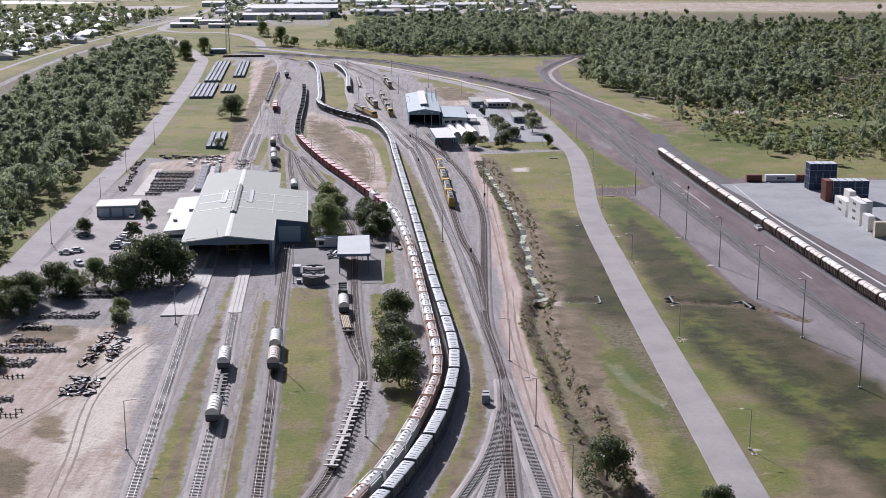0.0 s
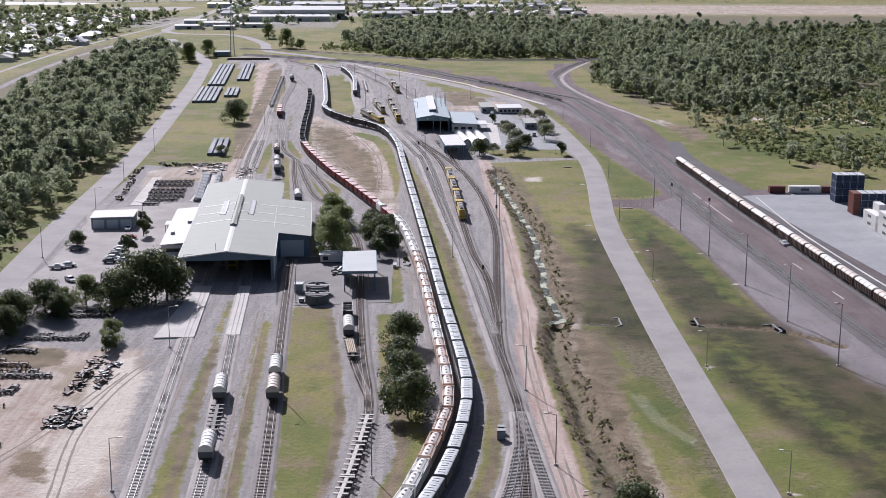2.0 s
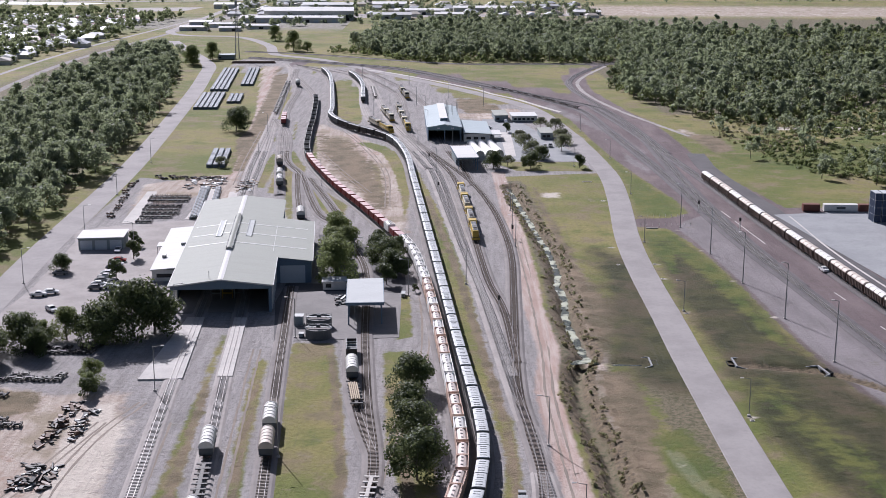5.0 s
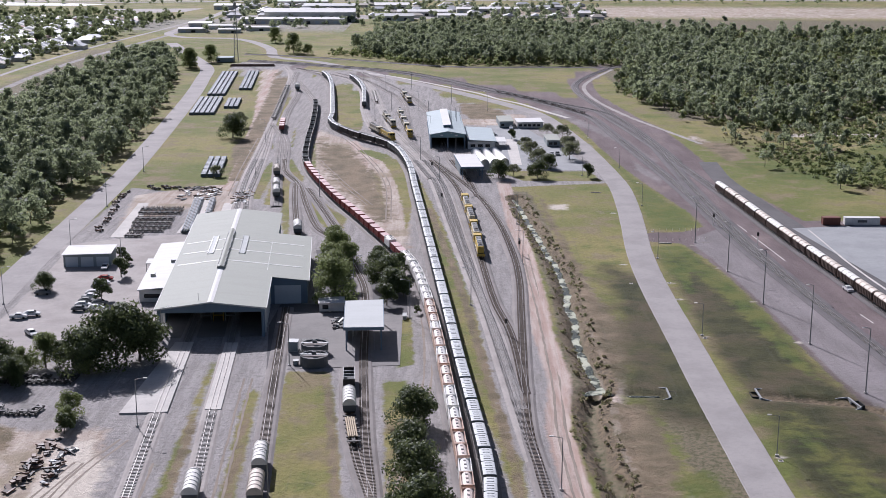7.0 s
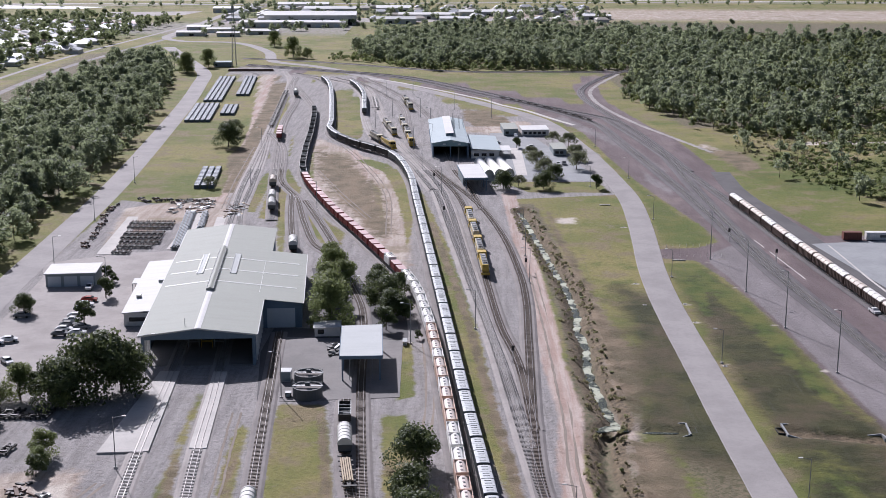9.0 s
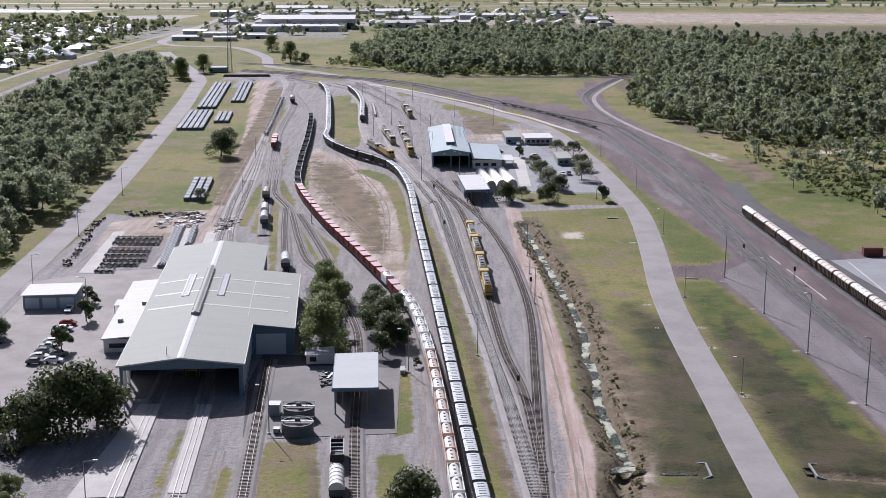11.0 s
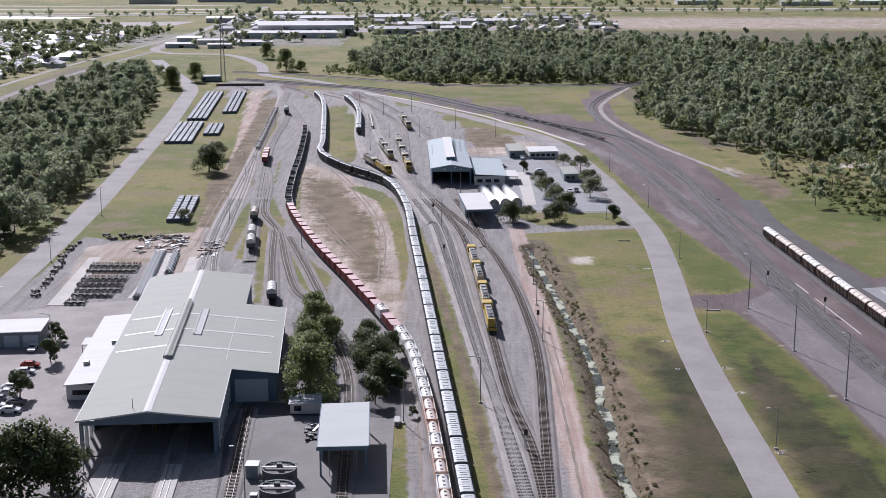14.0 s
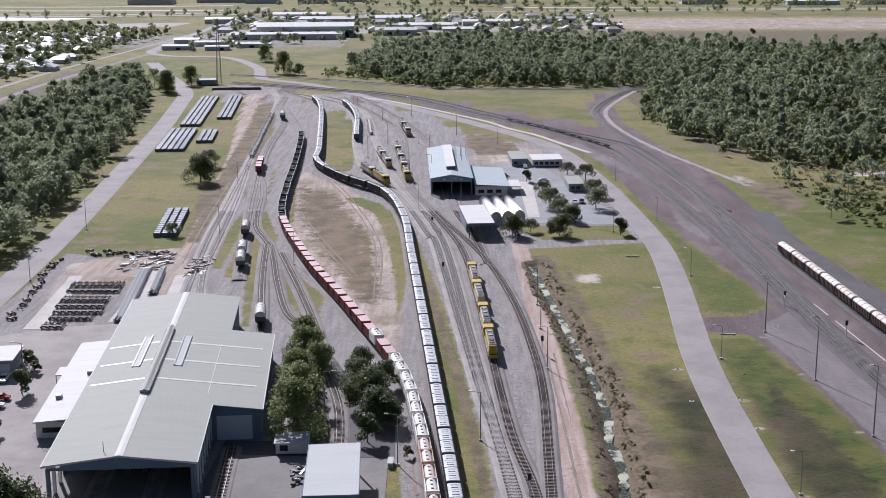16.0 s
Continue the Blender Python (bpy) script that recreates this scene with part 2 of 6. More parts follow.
BOX_GREY = worn("grey_box", (0.54, 0.56, 0.56), (0.36, 0.36, 0.35), 0.4, vary=0.25)
BOX_DARK = worn("dark_grey_box", (0.115, 0.125, 0.13), amount=0.4)
WHITE = worn("white_paint", (0.78, 0.76, 0.72), (0.5, 0.44, 0.38), 0.35, vary=0.2)
PEACH = worn("faded_orange_paint", (0.60, 0.42, 0.33), (0.42, 0.28, 0.21), 0.4, vary=0.3)
PALE_PINK = worn("faded_pink_shell", (0.72, 0.62, 0.555), (0.52, 0.40, 0.33), 0.4, vary=0.2)
HATCH = worn("weathered_hatch", (0.30, 0.28, 0.265), (0.16, 0.14, 0.13), 0.4)
RED = worn("red_oxide", (0.27, 0.062, 0.055), (0.16, 0.05, 0.04), 0.5, vary=0.3)
RED_TOP = worn("faded_red_top", (0.56, 0.38, 0.37), (0.35, 0.16, 0.14), 0.4, vary=0.3)
MAROON = worn("brown_wagon", (0.095, 0.066, 0.054), (0.06, 0.045, 0.038), 0.5)
YELLOW = worn("yellow_paint", (0.52, 0.36, 0.07), (0.25, 0.18, 0.08), 0.35)
CREAM = worn("cream_paint", (0.55, 0.49, 0.36), (0.3, 0.26, 0.2), 0.4)
CREAM_GREY = worn("weathered_grey_cream", (0.33, 0.30, 0.25), (0.16, 0.13, 0.1), 0.5, vary=0.3)
NAVY = worn("navy_paint", (0.045, 0.065, 0.115), (0.08, 0.08, 0.09), 0.35)
BROWN_BOX = worn("brown_box", (0.19, 0.075, 0.055), (0.12, 0.06, 0.05), 0.4)
BUNDLE = worn("grey_blue_concrete", (0.155, 0.178, 0.205), (0.09, 0.10, 0.115), 0.4, scale=0.9)
TIMBER = worn("timber", (0.42, 0.33, 0.22), (0.25, 0.18, 0.12), 0.4)
CAR_WHITE = worn("white_car_paint", (0.75, 0.75, 0.74), amount=0.05, rough=0.2)
CAR_GREY = worn("grey_car_paint", (0.16, 0.17, 0.18), amount=0.05, rough=0.2)
CAR_RED = worn("red_car_paint", (0.3, 0.04, 0.03), amount=0.05, rough=0.2)
GLASS = worn("dark_glass", (0.02, 0.024, 0.028), amount=0.0, rough=0.08)
RUBBER = worn("rubber", (0.02, 0.02, 0.02), amount=0.2)
BARK = worn("bark", (0.20, 0.17, 0.14), (0.1, 0.08, 0.06), 0.5, rough=0.9)
LEAF_STRAW = leaf_material("straw", (0.19, 0.15, 0.09), (0.34, 0.27, 0.17), (0.23, 0.185, 0.11))
LEAF = leaf_material("leaf_dark", (0.026, 0.044, 0.014), (0.080, 0.108, 0.034), (0.046, 0.068, 0.02), 0.25)
# gum leaves, with distant haze mixed in as a paler grey-blue
LEAF_GUM_HAZED = leaf_material("leaf_gum_hazed", (0.135, 0.165, 0.118), (0.330, 0.365, 0.262), (0.220, 0.258, 0.185), 0.58)
LEAF_MID = leaf_material("leaf_mid", (0.090, 0.120, 0.066), (0.205, 0.235, 0.130), (0.140, 0.170, 0.090), 0.55)
LEAF_OLIVE = leaf_material("leaf_olive", (0.150, 0.150, 0.075), (0.300, 0.275, 0.150), (0.205, 0.215, 0.10), 0.5)
LEAF_LIGHT = leaf_material("leaf_light", (0.105, 0.135, 0.038), (0.22, 0.25, 0.085), (0.15, 0.185, 0.06))
LEAF_DRY = leaf_material("leaf_grey", (0.085, 0.082, 0.056), (0.155, 0.145, 0.105), (0.10, 0.105, 0.07))


# ---- builders ----
def thing(name, label, category, m=None, group="", kind=""):
    ob = new(name)
    if m is not None:
        ob.matrix_world = m
    return tagged(ob, label, category, group, kind)


def mesh_of(name, verts, faces, material, smooth=False):
    me = bpy.data.meshes.new(name)
    me.from_pydata([tuple(map(float, v)) for v in verts], [], faces)
    for mm in material if isinstance(material, (list, tuple)) else [material]:
        me.materials.append(mm)
    if smooth:
        me.polygons.foreach_set("use_smooth", [True] * len(me.polygons))
    me.update()
    return me


def part(name, bm, material, parent=None, label="", smooth=False):
    """Links a bmesh, or (verts, faces), as one mesh object under a thing or a part."""
    if isinstance(bm, tuple):
        me = mesh_of(name, *bm, material, smooth)
    else:
        bmesh.ops.recalc_face_normals(bm, faces=bm.faces)
        me = bpy.data.meshes.new(name)
        bm.to_mesh(me)
        bm.free()
        me.materials.append(material)
        if smooth:
            me.polygons.foreach_set("use_smooth", [True] * len(me.polygons))
    ob = new(name, me)
    if parent is not None:
        ob.parent = parent
    if label:
        ob["label"] = label
    return ob


def box(bm, x0, x1, y0, y1, z0, z1, bevel=0.0):
    r = bmesh.ops.create_cube(bm, size=1, matrix=Matrix.Translation(((x0 + x1) / 2, (y0 + y1) / 2, (z0 + z1) / 2)) @ Matrix.Diagonal((x1 - x0, y1 - y0, z1 - z0, 1)))
    if bevel:
        bmesh.ops.bevel(bm, geom=list({e for v in r["verts"] for e in v.link_edges}), offset=bevel, segments=1, affect="EDGES")
    return bm


def boxes(*rows, bevel=0.0):
    bm = bmesh.new()
    for r in rows:
        box(bm, *r, bevel=bevel)
    return bm


def rod(bm, a, b, r0, r1=None, n=8):
    a, b = Vector(a), Vector(b)
    m = Matrix.Translation((a + b) / 2) @ (b - a).to_track_quat("Z", "Y").to_matrix().to_4x4()
    bmesh.ops.create_cone(bm, cap_ends=True, segments=n, radius1=r0, radius2=r0 if r1 is None else r1, depth=(b - a).length, matrix=m)
    return bm


def smooth_line(pts, step=2.0):
    """A Catmull-Rom line through the given corners, at even steps."""
    p = np.array(pts, float)
    p = np.vstack([2 * p[0] - p[1], p, 2 * p[-1] - p[-2]])
    out = []
    for i in range(1, len(p) - 2):
        k = max(2, int(np.linalg.norm(p[i + 1] - p[i]) / step))
        u = np.linspace(0, 1, k, endpoint=False)[:, None]
        out.append(0.5 * (2 * p[i] + (p[i + 1] - p[i - 1]) * u + (2 * p[i - 1] - 5 * p[i] + 4 * p[i + 1] - p[i + 2]) * u**2 + (3 * p[i] - p[i - 1] - 3 * p[i + 1] + p[i + 2]) * u**3))
    return np.vstack([*out, p[-2:-1]])


def sides(line):
    d = np.gradient(line, axis=0)
    d /= np.linalg.norm(d, axis=1)[:, None]
    return np.stack([d[:, 1], -d[:, 0]], 1)          # to the right of the way


def sweep(line, profile, closed=False):
    """Carries a profile of (sideways, up) along a flat line."""
    nrm, k = sides(line), len(profile)
    verts = [(*(p + s * u), z) for p, s in zip(line, nrm) for u, z in profile]
    faces = []
    for i in range(len(line) - 1):
        for j in range(k if closed else k - 1):
            a, b = i * k + j, i * k + (j + 1) % k
            faces.append((a, b, b + k, a + k))
    return verts, faces


def ribbon(name, pts, width, z, material, label, category="road", step=3.0, rag=0.0, kind="structure"):
    line = smooth_line(pts, step)
    s = sides(line)
    rng = random.Random(len(pts) * 7 + int(width * 10))
    verts, faces = [], []
    for p, q in zip(line, s):
        l, r = width / 2 + rng.uniform(-rag, rag), width / 2 + rng.uniform(-rag, rag)
        a, b = p - q * l, p + q * r
        verts += [(*(a - q * 0.15), z - 0.1), (*a, z), (*b, z), (*(b + q * 0.15), z - 0.1)]
    for i in range(len(line) - 1):
        faces += [(4 * i + j, 4 * i + j + 1, 4 * i + j + 5, 4 * i + j + 4) for j in range(3)]
    return tagged(part(name, (verts, faces), material), label, category, kind=kind)


def along(line):
    d = np.r_[0, np.cumsum(np.linalg.norm(np.diff(line, axis=0), axis=1))]

    def at(s):
        x, y = np.interp(s, d, line[:, 0]), np.interp(s, d, line[:, 1])
        x2, y2 = np.interp(s + 1, d, line[:, 0]), np.interp(s + 1, d, line[:, 1])
        x1, y1 = np.interp(s - 1, d, line[:, 0]), np.interp(s - 1, d, line[:, 1])
        return float(x), float(y), math.degrees(math.atan2(y2 - y1, x2 - x1)) - 90
    return at, d[-1]


RAIL_TOP = 0.52
LIFT, KEEP = {}, []


def track(name, pts, label, bed=BALLAST, ties=SLEEPER, to=640, width=3.4):
    """A railway track: ballast bed, two rails and its sleepers."""
    line = smooth_line(pts, 2.5)
    t = thing(name, label, "railway track", kind="structure")
    w = width / 2
    lift = 0.009 * len(LIFT)                     # keeps crossing beds out of one plane
    LIFT[id(line)] = lift
    KEEP.append(line)
    t.location.z = lift
    part("ballast", sweep(line, [(-w - 0.6, -0.05), (-w, 0.22), (w, 0.22), (w + 0.6, -0.05)]), bed, t)
    for u in (-0.57, 0.57):
        part("rail", sweep(line, [(u - 0.045, 0.33), (u - 0.045, RAIL_TOP), (u + 0.045, RAIL_TOP), (u + 0.045, 0.33)], True), RAIL, t)
    at, total = along(line)
    verts, faces, s = [], [], 0.3
    while s < total:
        x, y, a = at(s)
        if y < to:
            c, q = math.cos(radians(a)), math.sin(radians(a))
            k = len(verts)
            verts += [(x + u * c - v * q, y + u * q + v * c, z) for z in (0.2, 0.36) for u, v in ((-1.05, -0.13), (1.05, -0.13), (1.05, 0.13), (-1.05, 0.13))]
            faces += [tuple(k + i for i in f) for f in ((4, 5, 6, 7), (0, 1, 5, 4), (1, 2, 6, 5), (2, 3, 7, 6), (3, 0, 4, 7))]
        s += 0.68
    if faces:
        part("sleepers", (verts, faces), ties, t)["kind"] = "stuff"
    return line


# ---- ground ----
def line_distance(X, Y, pts):
    best = np.full(X.shape, 1e9)
    for (ax, ay), (bx, by) in zip(pts[:-1], pts[1:]):
        dx, dy = bx - ax, by - ay
        u = np.clip(((X - ax) * dx + (Y - ay) * dy) / (dx * dx + dy * dy), 0, 1)
        best = np.minimum(best, np.hypot(X - ax - u * dx, Y - ay - u * dy))
    return best


def area_distance(X, Y, pts):
    """Distance to the outline, negative inside."""
    d = line_distance(X, Y, list(pts) + [pts[0]])
    inside = np.zeros(X.shape, bool)
    for (ax, ay), (bx, by) in zip(pts, list(pts[1:]) + [pts[0]]):
        if ay != by:
            inside ^= ((ay > Y) != (by > Y)) & (X < (bx - ax) * (Y - ay) / (by - ay) + ax)
    return np.where(inside, -d, d)


GRAVEL, TAN, PURPLE, LUSH, PALE, PINK, SCRUB, SHADED_GRASS, VIVID, BROWN, LILAC, BRUSH = range(12)
AREAS = [   # layer, softness in metres, outline
    # two outlines where cloud shadow is laid on as darker grass
    (SHADED_GRASS, 9, [(66, 470), (76, 474), (82, 420), (84, 380), (87, 350), (92, 322), (101, 285), (112, 215), (112, 180), (90, 180), (80, 240), (67, 290), (66, 380)]),
    (SHADED_GRASS, 14, [(48, 455), (57, 440), (57, 400), (57, 318), (52, 318), (44, 332), (39, 350), (45, 385), (46, 420)]),
    (PALE, 9, [(-77, 302), (-66, 300), (-64, 262), (-63, 238), (-70, 226), (-76, 240), (-75, 270)]),
    (BROWN, 7, [(-88, 236), (-77, 230), (-72, 204), (-78, 196), (-92, 205)]),
    (BROWN, 6, [(-104, 320), (-90, 318), (-88, 306), (-98, 300), (-106, 304)]),
    (BROWN, 5, [(-82, 254), (-76, 250), (-72, 236), (-80, 240)]),
    (VIVID, 5, [(64.5, 482), (75, 484), (79, 466), (82, 440), (84, 408), (85, 372), (86, 350), (82, 352), (79, 385), (77, 415), (72, 448), (69, 425), (66.5, 424), (65, 450)]),
    (VIVID, 14, [(72, 330), (79, 300), (88, 262), (97, 226), (100, 206), (90, 212), (80, 262), (72, 300), (67, 322)]),
    (VIVID, 6, [(41, 292), (50, 300), (54, 282), (53.5, 230), (54, 186), (47, 190), (49, 250), (44, 272)]),
    (VIVID, 5, [(61, 750), (66, 690), (70, 640), (71.5, 575), (69, 540), (67, 507), (79, 505), (86, 515), (85, 534), (79, 577), (73.5, 615), (68.5, 671), (63, 750)]),
    (VIVID, 9, [(120, 640), (158, 640), (200, 690), (240, 700), (262, 640), (210, 600), (165, 592), (130, 600)]),
    (BROWN, 9, [(66.5, 470), (72, 462), (76, 430), (74, 400), (68, 392), (66, 420)]),
    (BROWN, 7, [(70, 342), (88, 346), (92, 322), (104, 270), (108, 226), (103, 226), (92, 276), (84, 316), (72, 334)]),
    (BROWN, 8, [(34, 560), (38, 470), (40, 430), (44, 398), (47, 384), (40, 350), (36, 352), (34, 420)]),
    (BROWN, 6, [(35, 336), (43, 334), (44, 300), (41, 262), (42, 232), (38, 232), (35, 270), (34, 310)]),
    (BROWN, 12, [(60, 262), (65, 230), (57, 200), (56, 240)]),
    (BROWN, 12, [(72, 225), (84, 240), (90, 205), (80, 190), (70, 200)]),
    (BROWN, 14, [(-62, 690), (-46, 670), (-30, 600), (-20, 520), (-26, 515), (-44, 580), (-58, 640)]),
    (BROWN, 5, [(-116, 960), (-108, 960), (-84, 590), (-90, 590), (-100, 720)]),
    (BROWN, 6, [(6, 842), (24, 812), (32, 782), (28, 768), (10, 768), (4, 800)]),
    (BROWN, 8, [(116, 700), (132, 690), (132, 650), (122, 640)]),
    (LILAC, 3, [(82, 496), (91, 508), (93, 495), (95.6, 453), (99.8, 411), (103.6, 369), (108.4, 325), (113, 288), (120, 240), (128, 195), (114, 195), (104, 258), (93, 332), (90, 350), (86.5, 408), (83.5, 446), (81, 470), (79, 484)]),
    (LILAC, 6, [(80, 640), (86, 600), (84, 590), (78, 620)]),
    (LILAC, 9, [(60, 800), (84, 700), (90, 640), (87, 640), (78, 700), (52, 800)]),
    (GRAVEL, 4, [(-122, 180), (30, 180), (27, 250), (24, 330), (26, 380), (24, 480), (20, 580), (62, 590), (66, 680), (52, 770), (0, 885), (-60, 975), (-125, 1045), (-160, 1040), (-122, 900), (-92, 650), (-86, 560), (-125, 575), (-125, 460), (-118, 350)]),
    (TAN, 8, [(-130, 180), (-54, 190), (-63, 260), (-71, 318), (-86, 316), (-125, 330)]),
    (TAN, 9, [(-68, 730), (-47, 690), (-31, 655), (-21, 604), (-14, 500), (-14, 470), (-27, 505), (-50, 575), (-64, 640)]),
    (TAN, 5, [(-137, 1000), (-120, 1000), (-90, 657), (-84, 550), (-91, 550), (-104, 720)]),
    (TAN, 6, [(-120, 560), (-90, 585), (-80, 550), (-86, 500), (-95, 540), (-113, 500)]),
    (TAN, 10, [(35, 470), (39, 440), (41, 370), (38, 330), (44, 215), (40, 195), (34, 300), (35, 400)]),
    (TAN, 5, [(2, 760), (30, 790), (44, 770), (26, 742), (8, 744)]),
    (TAN, 10, [(118, 715), (132, 660), (126, 660), (114, 710)]),
    (PURPLE, 4, [(-150, 1062), (16, 934), (74, 858), (94, 810), (101, 768), (107, 737), (109, 692), (112, 600), (124, 522), (230, 520), (230, 150), (112, 195), (100, 258), (89, 345), (87, 372), (85, 408), (82, 446), (79, 468), (75, 486), (64, 489), (64, 501), (79, 503.5), (87, 512), (86, 533), (79, 579), (74, 617), (69, 673), (64, 752), (37, 846), (-24, 941), (-122, 1032)]),
    (PURPLE, 4, [(76, 960), (74, 880), (92, 790), (100, 770), (88, 880), (92, 945), (112, 1025), (104, 1028)]),
    (PALE, 6, [(-79, 308), (-72, 312), (-67, 285), (-66, 262), (-74, 258), (-77, 285)]),
    (PALE, 9, [(37, 547), (43, 547), (42, 538), (36, 539)]),
    (PALE, 4, [(46.5, 285), (49, 270), (53, 259), (52, 255), (46, 269), (43.5, 287)]),
    (PALE, 3, [(165, 722), (216, 724), (224, 690), (246, 640), (238, 636), (216, 682), (208, 712), (165, 714)]),
    (SCRUB, 4, [(22, 572), (30, 572), (35, 480), (37, 400), (37, 350), (40, 230), (46, 190), (30, 190), (29, 260), (26, 340), (28, 420), (26, 500)]),
    (SCRUB, 8, [(68, 342), (90, 345), (96, 300), (108, 240), (112, 190), (104, 190), (94, 280), (84, 326), (72, 332)]),
    (SCRUB, 16, [(118, 770), (200, 760), (420, 960), (560, 1500), (90, 1500), (100, 1010)]),
    (SCRUB, 16, [(-150, 560), (-165, 800), (-190, 950), (-290, 1220), (-285, 900), (-220, 560), (-160, 430)]),
    (SCRUB, 8, [(44, 340), (60, 340), (62, 270), (54, 230), (48, 270)]),
    (LUSH, 3, [(-50, 180), (-54, 280), (-55.5, 327), (-57, 362), (-55.5, 362), (-54, 327), (-50.5, 280), (-42, 180)]),
    (LUSH, 3, [(-36, 190), (-40, 258), (-45, 327), (-45, 344), (-42.5, 340), (-39, 281), (-32.5, 190)]),
    (LUSH, 3, [(-26, 195), (-34, 289), (-38.6, 355), (-28, 355), (-21, 298), (-18.5, 268), (-20, 238), (-23, 200)]),
    (LUSH, 3, [(-15, 200), (-10, 232), (-7, 254), (-12, 289), (-15.5, 349), (-10, 349), (-3, 289), (-1, 258), (-6, 235), (-11, 200)]),
    (LUSH, 2, [(-14.5, 400), (-10.4, 400), (-8.6, 361), (-12.7, 358)]),
    (LUSH, 3, [(-13.5, 601), (-2.3, 508), (6.7, 403), (11, 316), (14, 302), (14.4, 268), (13, 244), (4, 195), (-1, 195), (9, 244), (11.7, 280), (9, 314), (5.2, 338), (0.3, 403), (-6.6, 497), (-13.8, 581)]),
    (LUSH, 4, [(-54, 574), (-49, 552), (-36.7, 522), (-37, 502), (-44, 508), (-50, 538)]),
    (LUSH, 3, [(-124.6, 577), (-134, 730), (-151, 952), (-130, 983), (-104.5, 766), (-89, 582)]),
    (LUSH, 3, [(-72, 915), (-57, 897), (-45, 741), (-49, 718), (-58, 753)]),
    (LUSH, 3, [(-69.4, 545), (-73, 607), (-70.6, 645), (-60, 598), (-57.6, 552), (-59, 538)]),
    (LUSH, 3, [(-92, 745), (-96, 801), (-94.5, 838), (-89.6, 793), (-86, 730)]),
    (LUSH, 3, [(-22, 640), (-14, 560), (-15, 500), (-19, 560), (-30, 650)]),
    (LUSH, 3, [(19, 616), (58, 616), (61, 594), (29, 594)]),
    (LUSH, 4, [(2, 880), (36, 815), (34, 800), (12, 820), (-8, 870)]),
    (LUSH, 2, [(61, 750), (66, 690), (70, 640), (71.5, 575), (69, 540), (67, 507), (79, 505), (86, 515), (85, 534), (79, 577), (73.5, 615), (68.5, 671), (63, 750)]),
    *[(PALE, 2.4, [(x - 1.5, y - 0.6), (x - 0.3, y + 0.9), (x + 1.4, y + 0.5), (x + 1.0, y - 0.9)]) for x, y in ((52.8, 458), (52.4, 435.6), (64.2, 436.5), (63.8, 419), (58.4, 532.7), (66.4, 232), (65.2, 305), (64.6, 384), (71, 545), (80.5, 454), (83.6, 417), (87.4, 380), (66, 466), (78.6, 484), (94, 342))],
    (LUSH, 2.5, [(-84, 666), (-81, 666), (-86, 698), (-88, 698)]),
    (LUSH, 3, [(-79, 598), (-78, 636), (-77, 636), (-73, 593), (-72, 554), (-75, 556)]),
    (LUSH, 3, [(-67, 593), (-63, 584), (-60, 564), (-58, 534), (-54, 493), (-56, 493), (-62, 541)]),
    (LUSH, 3, [(-55, 564), (-45, 541), (-36, 502), (-37, 485), (-40, 499), (-48, 521)]),
    (LUSH, 3, [(-103, 871), (-98, 876), (-90, 809), (-88, 770), (-92, 770)]),
    (LUSH, 2, [(-90, 757), (-87, 760), (-83, 723), (-85, 717)]),
    (LUSH, 2.5, [(-73, 672), (-76, 712), (-79, 741), (-79, 726), (-74, 672)]),
    (LUSH, 3, [(-64, 672), (-66, 712), (-57, 617), (-51, 589), (-54, 598), (-60, 627)]),
    (LUSH, 3, [(-44, 666), (-37, 667), (-28, 655), (-21, 617), (-17, 556), (-19, 549), (-23, 598), (-30, 638)]),
    (LUSH, 4, [(-34, 617), (-29, 598), (-24, 541), (-26, 534), (-30, 572)]),
    (LUSH, 3, [(-74, 907), (-63, 907), (-50, 810), (-45, 726), (-51, 715), (-60, 757), (-66, 810)]),
    (LUSH, 3, [(-97, 1004), (-86, 968), (-85, 946), (-93, 974)]),
    (PINK, 2, [(-47, 663), (-46, 665), (-35, 598), (-28, 552), (-31, 544), (-36, 572)]),
    (PINK, 2, [(-48, 649), (-47, 649), (-39, 598), (-36, 572), (-37, 574)]),
    (BROWN, 5, [(-115, 919), (-122, 1004), (-117, 988), (-110, 919), (-98, 773), (-94, 711), (-90, 660), (-93, 672), (-101, 773)]),
    (BROWN, 4, [(-99, 711), (-95, 698), (-93, 649), (-93, 625), (-101, 672)]),
]
BANDS = [(BROWN, 1.0, 3, [(-45, 185), (-50.5, 262), (-54, 322)]),
         (BROWN, 0.8, 2.5, [(-34.6, 192), (-38.6, 255), (-43.5, 330)]),
         (BROWN, 0.9, 3, [(-22, 205), (-19.8, 240), (-19.6, 270), (-23, 305), (-28.5, 350)]),
         (BROWN, 1.2, 3, [(-11, 205), (-7, 240), (-6, 256), (-10, 300)]),
         (BROWN, 1.1, 3, [(2, 195), (11, 240), (13, 262), (12.5, 300), (8, 360), (2, 440), (-8, 540)]),
         (PINK, 2.7, 3, [(21, 590), (22, 520), (23.5, 465), (24, 420), (23.5, 388), (25, 349), (22.4, 321), (23.5, 284), (25, 250), (26, 223), (28, 180)]),
         (PINK, 2.2, 3, [(-46, 690), (-28, 562)]),
         (PINK, 2.2, 3, [(-122, 985), (-97, 656), (-88, 575)]),
         (GRAVEL, 2.0, 2, [(-8, 420), (-6, 360), (-8, 330), (-14, 262), (-18, 232), (-24, 200)])]
